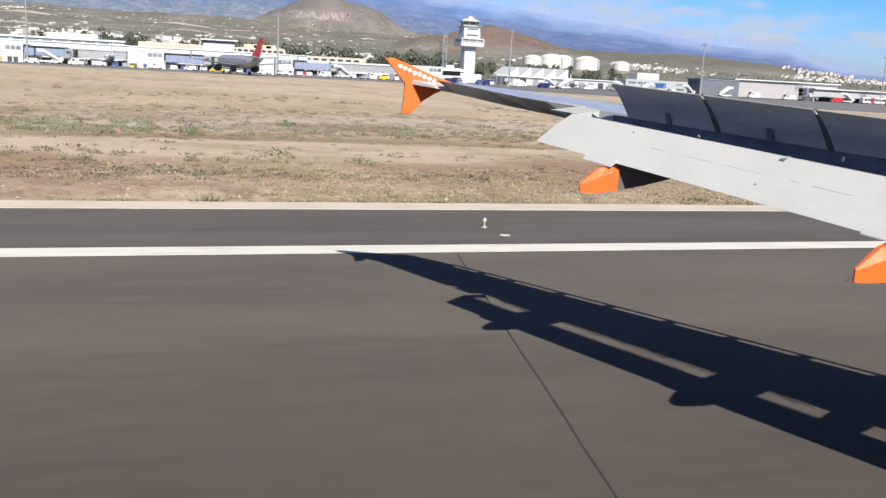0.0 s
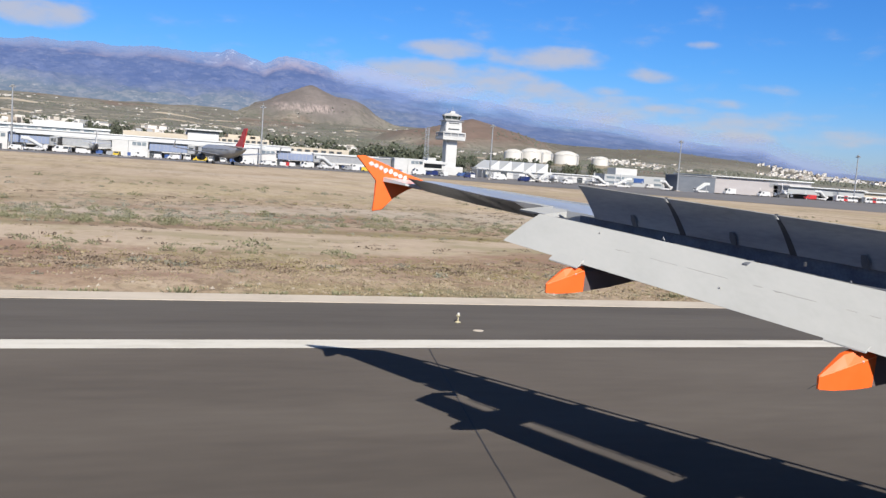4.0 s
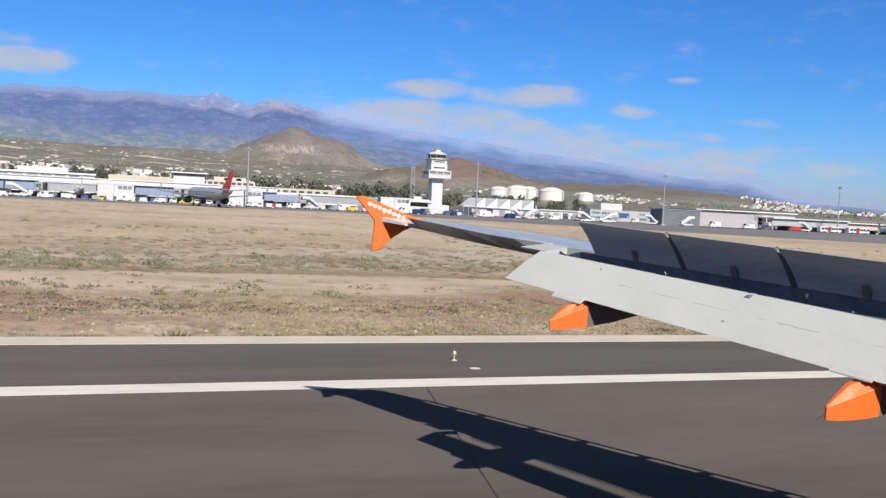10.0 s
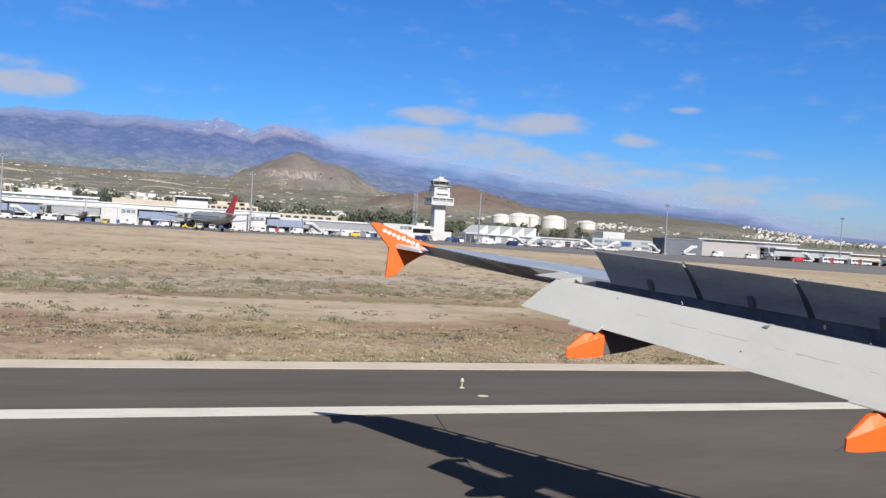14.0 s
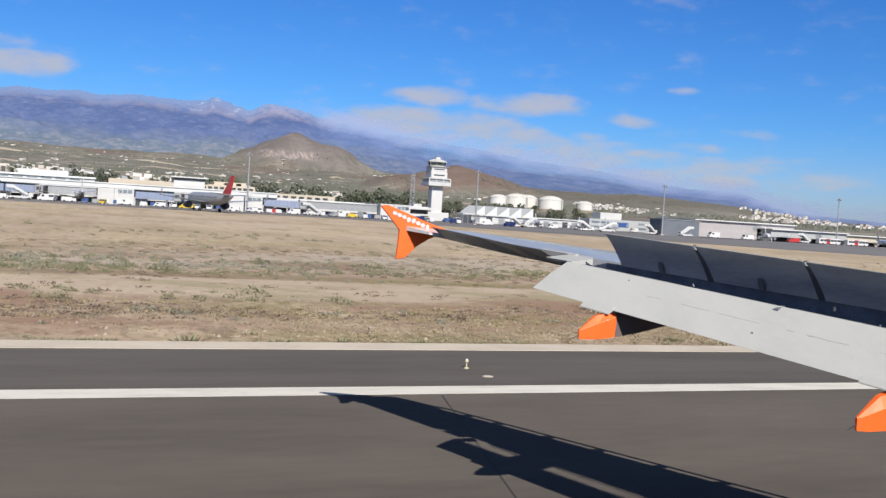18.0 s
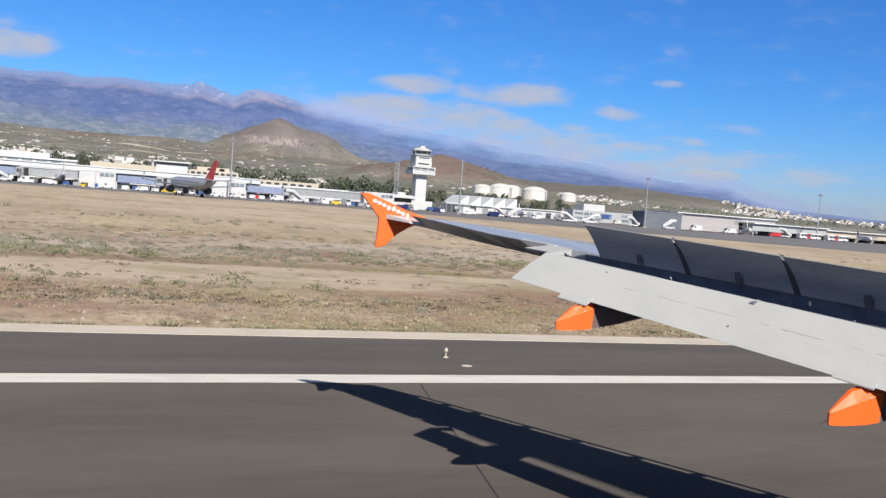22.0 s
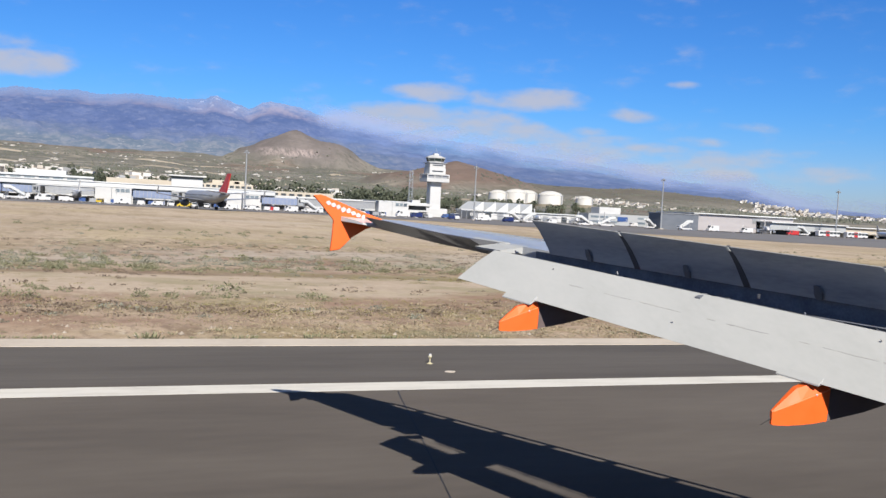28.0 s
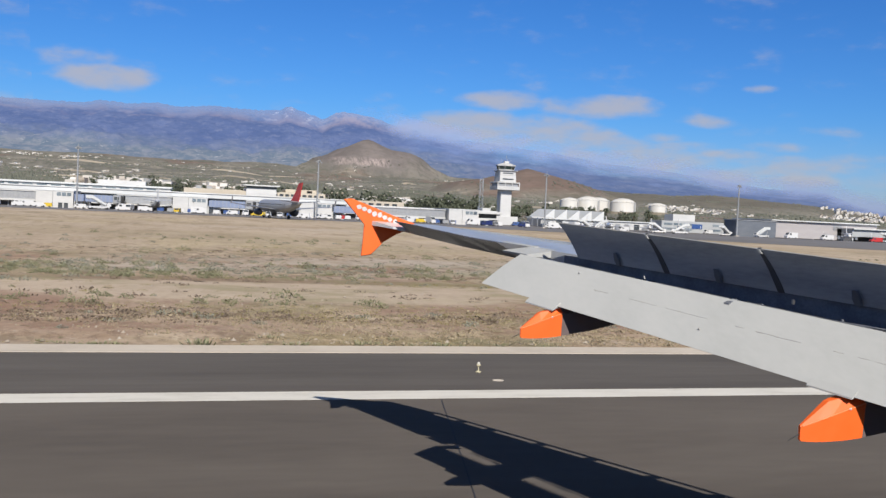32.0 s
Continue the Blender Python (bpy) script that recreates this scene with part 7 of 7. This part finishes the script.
bm = bmesh.new()
lanes = [[bm.verts.new((x, y + slope, field_height(y + slope) + 0.03)) for y in (118, 140, 162)] for x, slope in ((-860, -40), (-640, -10), (-420, 20), (-260, 70))]
for a, c in zip(lanes, lanes[1:]):
    for i in range(2):
        bm.faces.new((a[i], c[i], c[i + 1], a[i + 1]))
tagged(part("taxiway", bm, SHOULDER), "grey asphalt taxiway crossing the dry ground", "taxiway", kind="structure")

# ---------------------------------------------------------------- workshops past the cargo hangar
def workshop(x, w, h, mat, label, doors):
    ob = thing("workshop", pose(x, 604, AZ), label, "building", "airport workshops")
    part("wall", boxes((0, w, 0, 26, 0, h), bevel=0.1), mat, ob)
    part("parapet", boxes((-0.3, w + 0.3, -0.3, 26.3, h, h + 0.7), bevel=0.05), ROOFWHITE, ob)
    for k in range(doors):
        a = 2.0 + (w - 4.0) * k / doors
        part("roller_door", boxes((a, a + (w - 4.0) / doors - 1.6, -0.12, 0.05, 0.1, h * 0.55)), DARKG if k % 2 else GALV, ob)
        part("window", boxes((a, a + (w - 4.0) / doors - 1.6, -0.10, 0.05, h * 0.68, h * 0.86)), GLASS, ob)
    part("roof_unit", boxes((w * 0.3, w * 0.3 + 4, 8, 12, h + 0.7, h + 2.4), bevel=0.08), GALV, ob)
    return ob


workshop(700, 34, 9.0, BEIGE, "cream workshop with roller doors and a flat roof", 4)
workshop(738, 58, 7.2, WALL, "long white workshop with grey roller doors", 6)
workshop(802, 40, 8.4, BEIGE, "cream fire station block with tall doors", 5)
for x, y, r, h in ((812, 640, 7, 13), (830, 642, 7, 13)):
    tank(x, y, r, h)
for k in range(12):
    copy_thing(protos[3 + k % 2], pose(850 + 7 * k + rt.uniform(-2, 2), 612 + rt.uniform(-6, 6), AZ, rz=rt.uniform(0, 360)))


# ---------------------------------------------------------------- beside the runway, further along
sock = thing("windsock", pose(199.6, 104.7, field_height(104.7)), "red and white striped windsock mast on a pale round pad", "windsock")
part("pad", prism([(9.5 * math.cos(k * math.tau / 40), 9.5 * math.sin(k * math.tau / 40)) for k in range(40)], "z", -0.3, 0.05), CONCRETE, sock, "pale round gravel pad")
for k in range(6):
    part("mast_band", tube(((0, 0, 0.05 + 0.75 * k), (0, 0, 0.80 + 0.75 * k)), 0.085, 10), RED if k % 2 == 0 else WALL, sock)
for k in range(5):
    r0, r1 = 0.42 - 0.05 * k, 0.42 - 0.05 * (k + 1)
    part("sock_band", loft([[(-0.1 - 0.55 * (k + u), r * math.cos(j * math.tau / 12), 4.75 - 0.05 * (k + u) ** 2 + r * math.sin(j * math.tau / 12)) for j in range(12)] for u, r in ((0, r0), (1, r1))], cap=False), RED if k % 2 == 0 else WALL, sock)

board = thing("distance_board", pose(156.2, 34.6, 0.0), "black upright runway board with small pale panels on a base", "sign")
part("case", boxes((-0.28, 0.28, -0.42, 0.42, 0.08, 1.18), bevel=0.03), RUBBER, board)
part("base", boxes((-0.5, 0.5, -0.7, 0.7, -0.2, 0.08), bevel=0.02), CONCRETE, board)
for z in (0.16, 0.98):
    part("label_plate", boxes((-0.14, 0.14, -0.43, -0.418, z, z + 0.13)), WALL, board, "small pale plate")
tagged(part("verge_apron", boxes((151.5, 158.2, 28.302, 30.2, -0.4, 0.012)), CONCRETE), "small pale concrete widening of the verge", "verge", kind="structure")

truck = thing("box_truck", pose(-37, 110, field_height(110)), "blue box truck standing on the dry airfield track", "truck")
part("chassis", boxes((-1.6, 3.6, -0.9, 0.9, 0.45, 0.75)), RUBBER, truck)
part("cab", prism(((-1.7, 0.6), (0.0, 0.6), (0.0, 2.3), (-1.1, 2.3), (-1.7, 1.5)), "y", -0.95, 0.95), NAVY, truck)
part("windscreen", prism(((-1.72, 1.55), (-1.14, 2.25), (-1.10, 2.25), (-1.68, 1.55)), "y", -0.8, 0.8), DARKG, truck)
part("box_body", boxes((0.15, 3.8, -1.1, 1.1, 0.8, 3.1), bevel=0.04), BLUE, truck, "plain blue box body")
for dx in (-0.9, 2.7):
    for dy in (-0.95, 0.95):
        wheel_at(dx, dy, 0.42, truck)

# turn-off at the start of the run, with its white edge line and paired yellow lead-in lines
bm = bmesh.new()
edge_a = [bm.verts.new((x, 28.31, 0.02)) for x in (-330, -280, -230, -200, -180)]
edge_b = [bm.verts.new((x, y, field_height(y) + 0.03)) for x, y in ((-330, 128), (-280, 104), (-230, 82), (-200, 55), (-180, 31))]
for i in range(4):
    bm.faces.new((edge_a[i], edge_a[i + 1], edge_b[i + 1], edge_b[i]))
tagged(part("runway_exit", bm, SHOULDER), "wide asphalt runway turn-off leading to the terminal", "taxiway", kind="structure")
crack([(x, y, field_height(y) + 0.05) for x, y in ((-330, 96), (-280, 76), (-230, 56), (-207, 49), (-194, 44), (-181, 34))], 0.3, "edge_line", PAINT, "thin white edge line of the turn-off")
for off in (0.0, 0.45):
    crack([(-188.6 + 9.5 * math.sin(k * 0.13) - 12 * (k > 11) * (k - 11) * 0.6, 23.1 + off + 5.5 * (1 - math.cos(k * 0.13)) + 0.02 * k, 0.035) for k in range(24)], 0.16, "lead_in_line", YELLOW_PAINT, "paired yellow lead-in line curving off the runway")

sign = thing("taxiway_sign", pose(250.2, 33.0, 0.0, rz=-8), "yellow taxiway direction sign with black markings on a concrete base", "sign")
part("case", boxes((-0.62, 0.62, -0.12, 0.12, 0.12, 0.92), bevel=0.02), RUBBER, sign)
part("face", boxes((-0.58, 0.58, -0.128, -0.121, 0.17, 0.88)), YELLOW_PAINT, sign, "faded yellow face")
for x, w in ((-0.40, 0.16), (-0.02, 0.18), (0.30, 0.18)):
    part("marking_bar", boxes((x, x + w, -0.133, -0.129, 0.40, 0.68)), RUBBER, sign)
part("base", boxes((-0.85, 0.85, -0.4, 0.4, -0.2, 0.06), bevel=0.02), CONCRETE, sign)
for x in (-0.45, 0.45):
    part("leg", boxes((x - 0.05, x + 0.05, -0.05, 0.05, 0.05, 0.14)), GALV, sign)
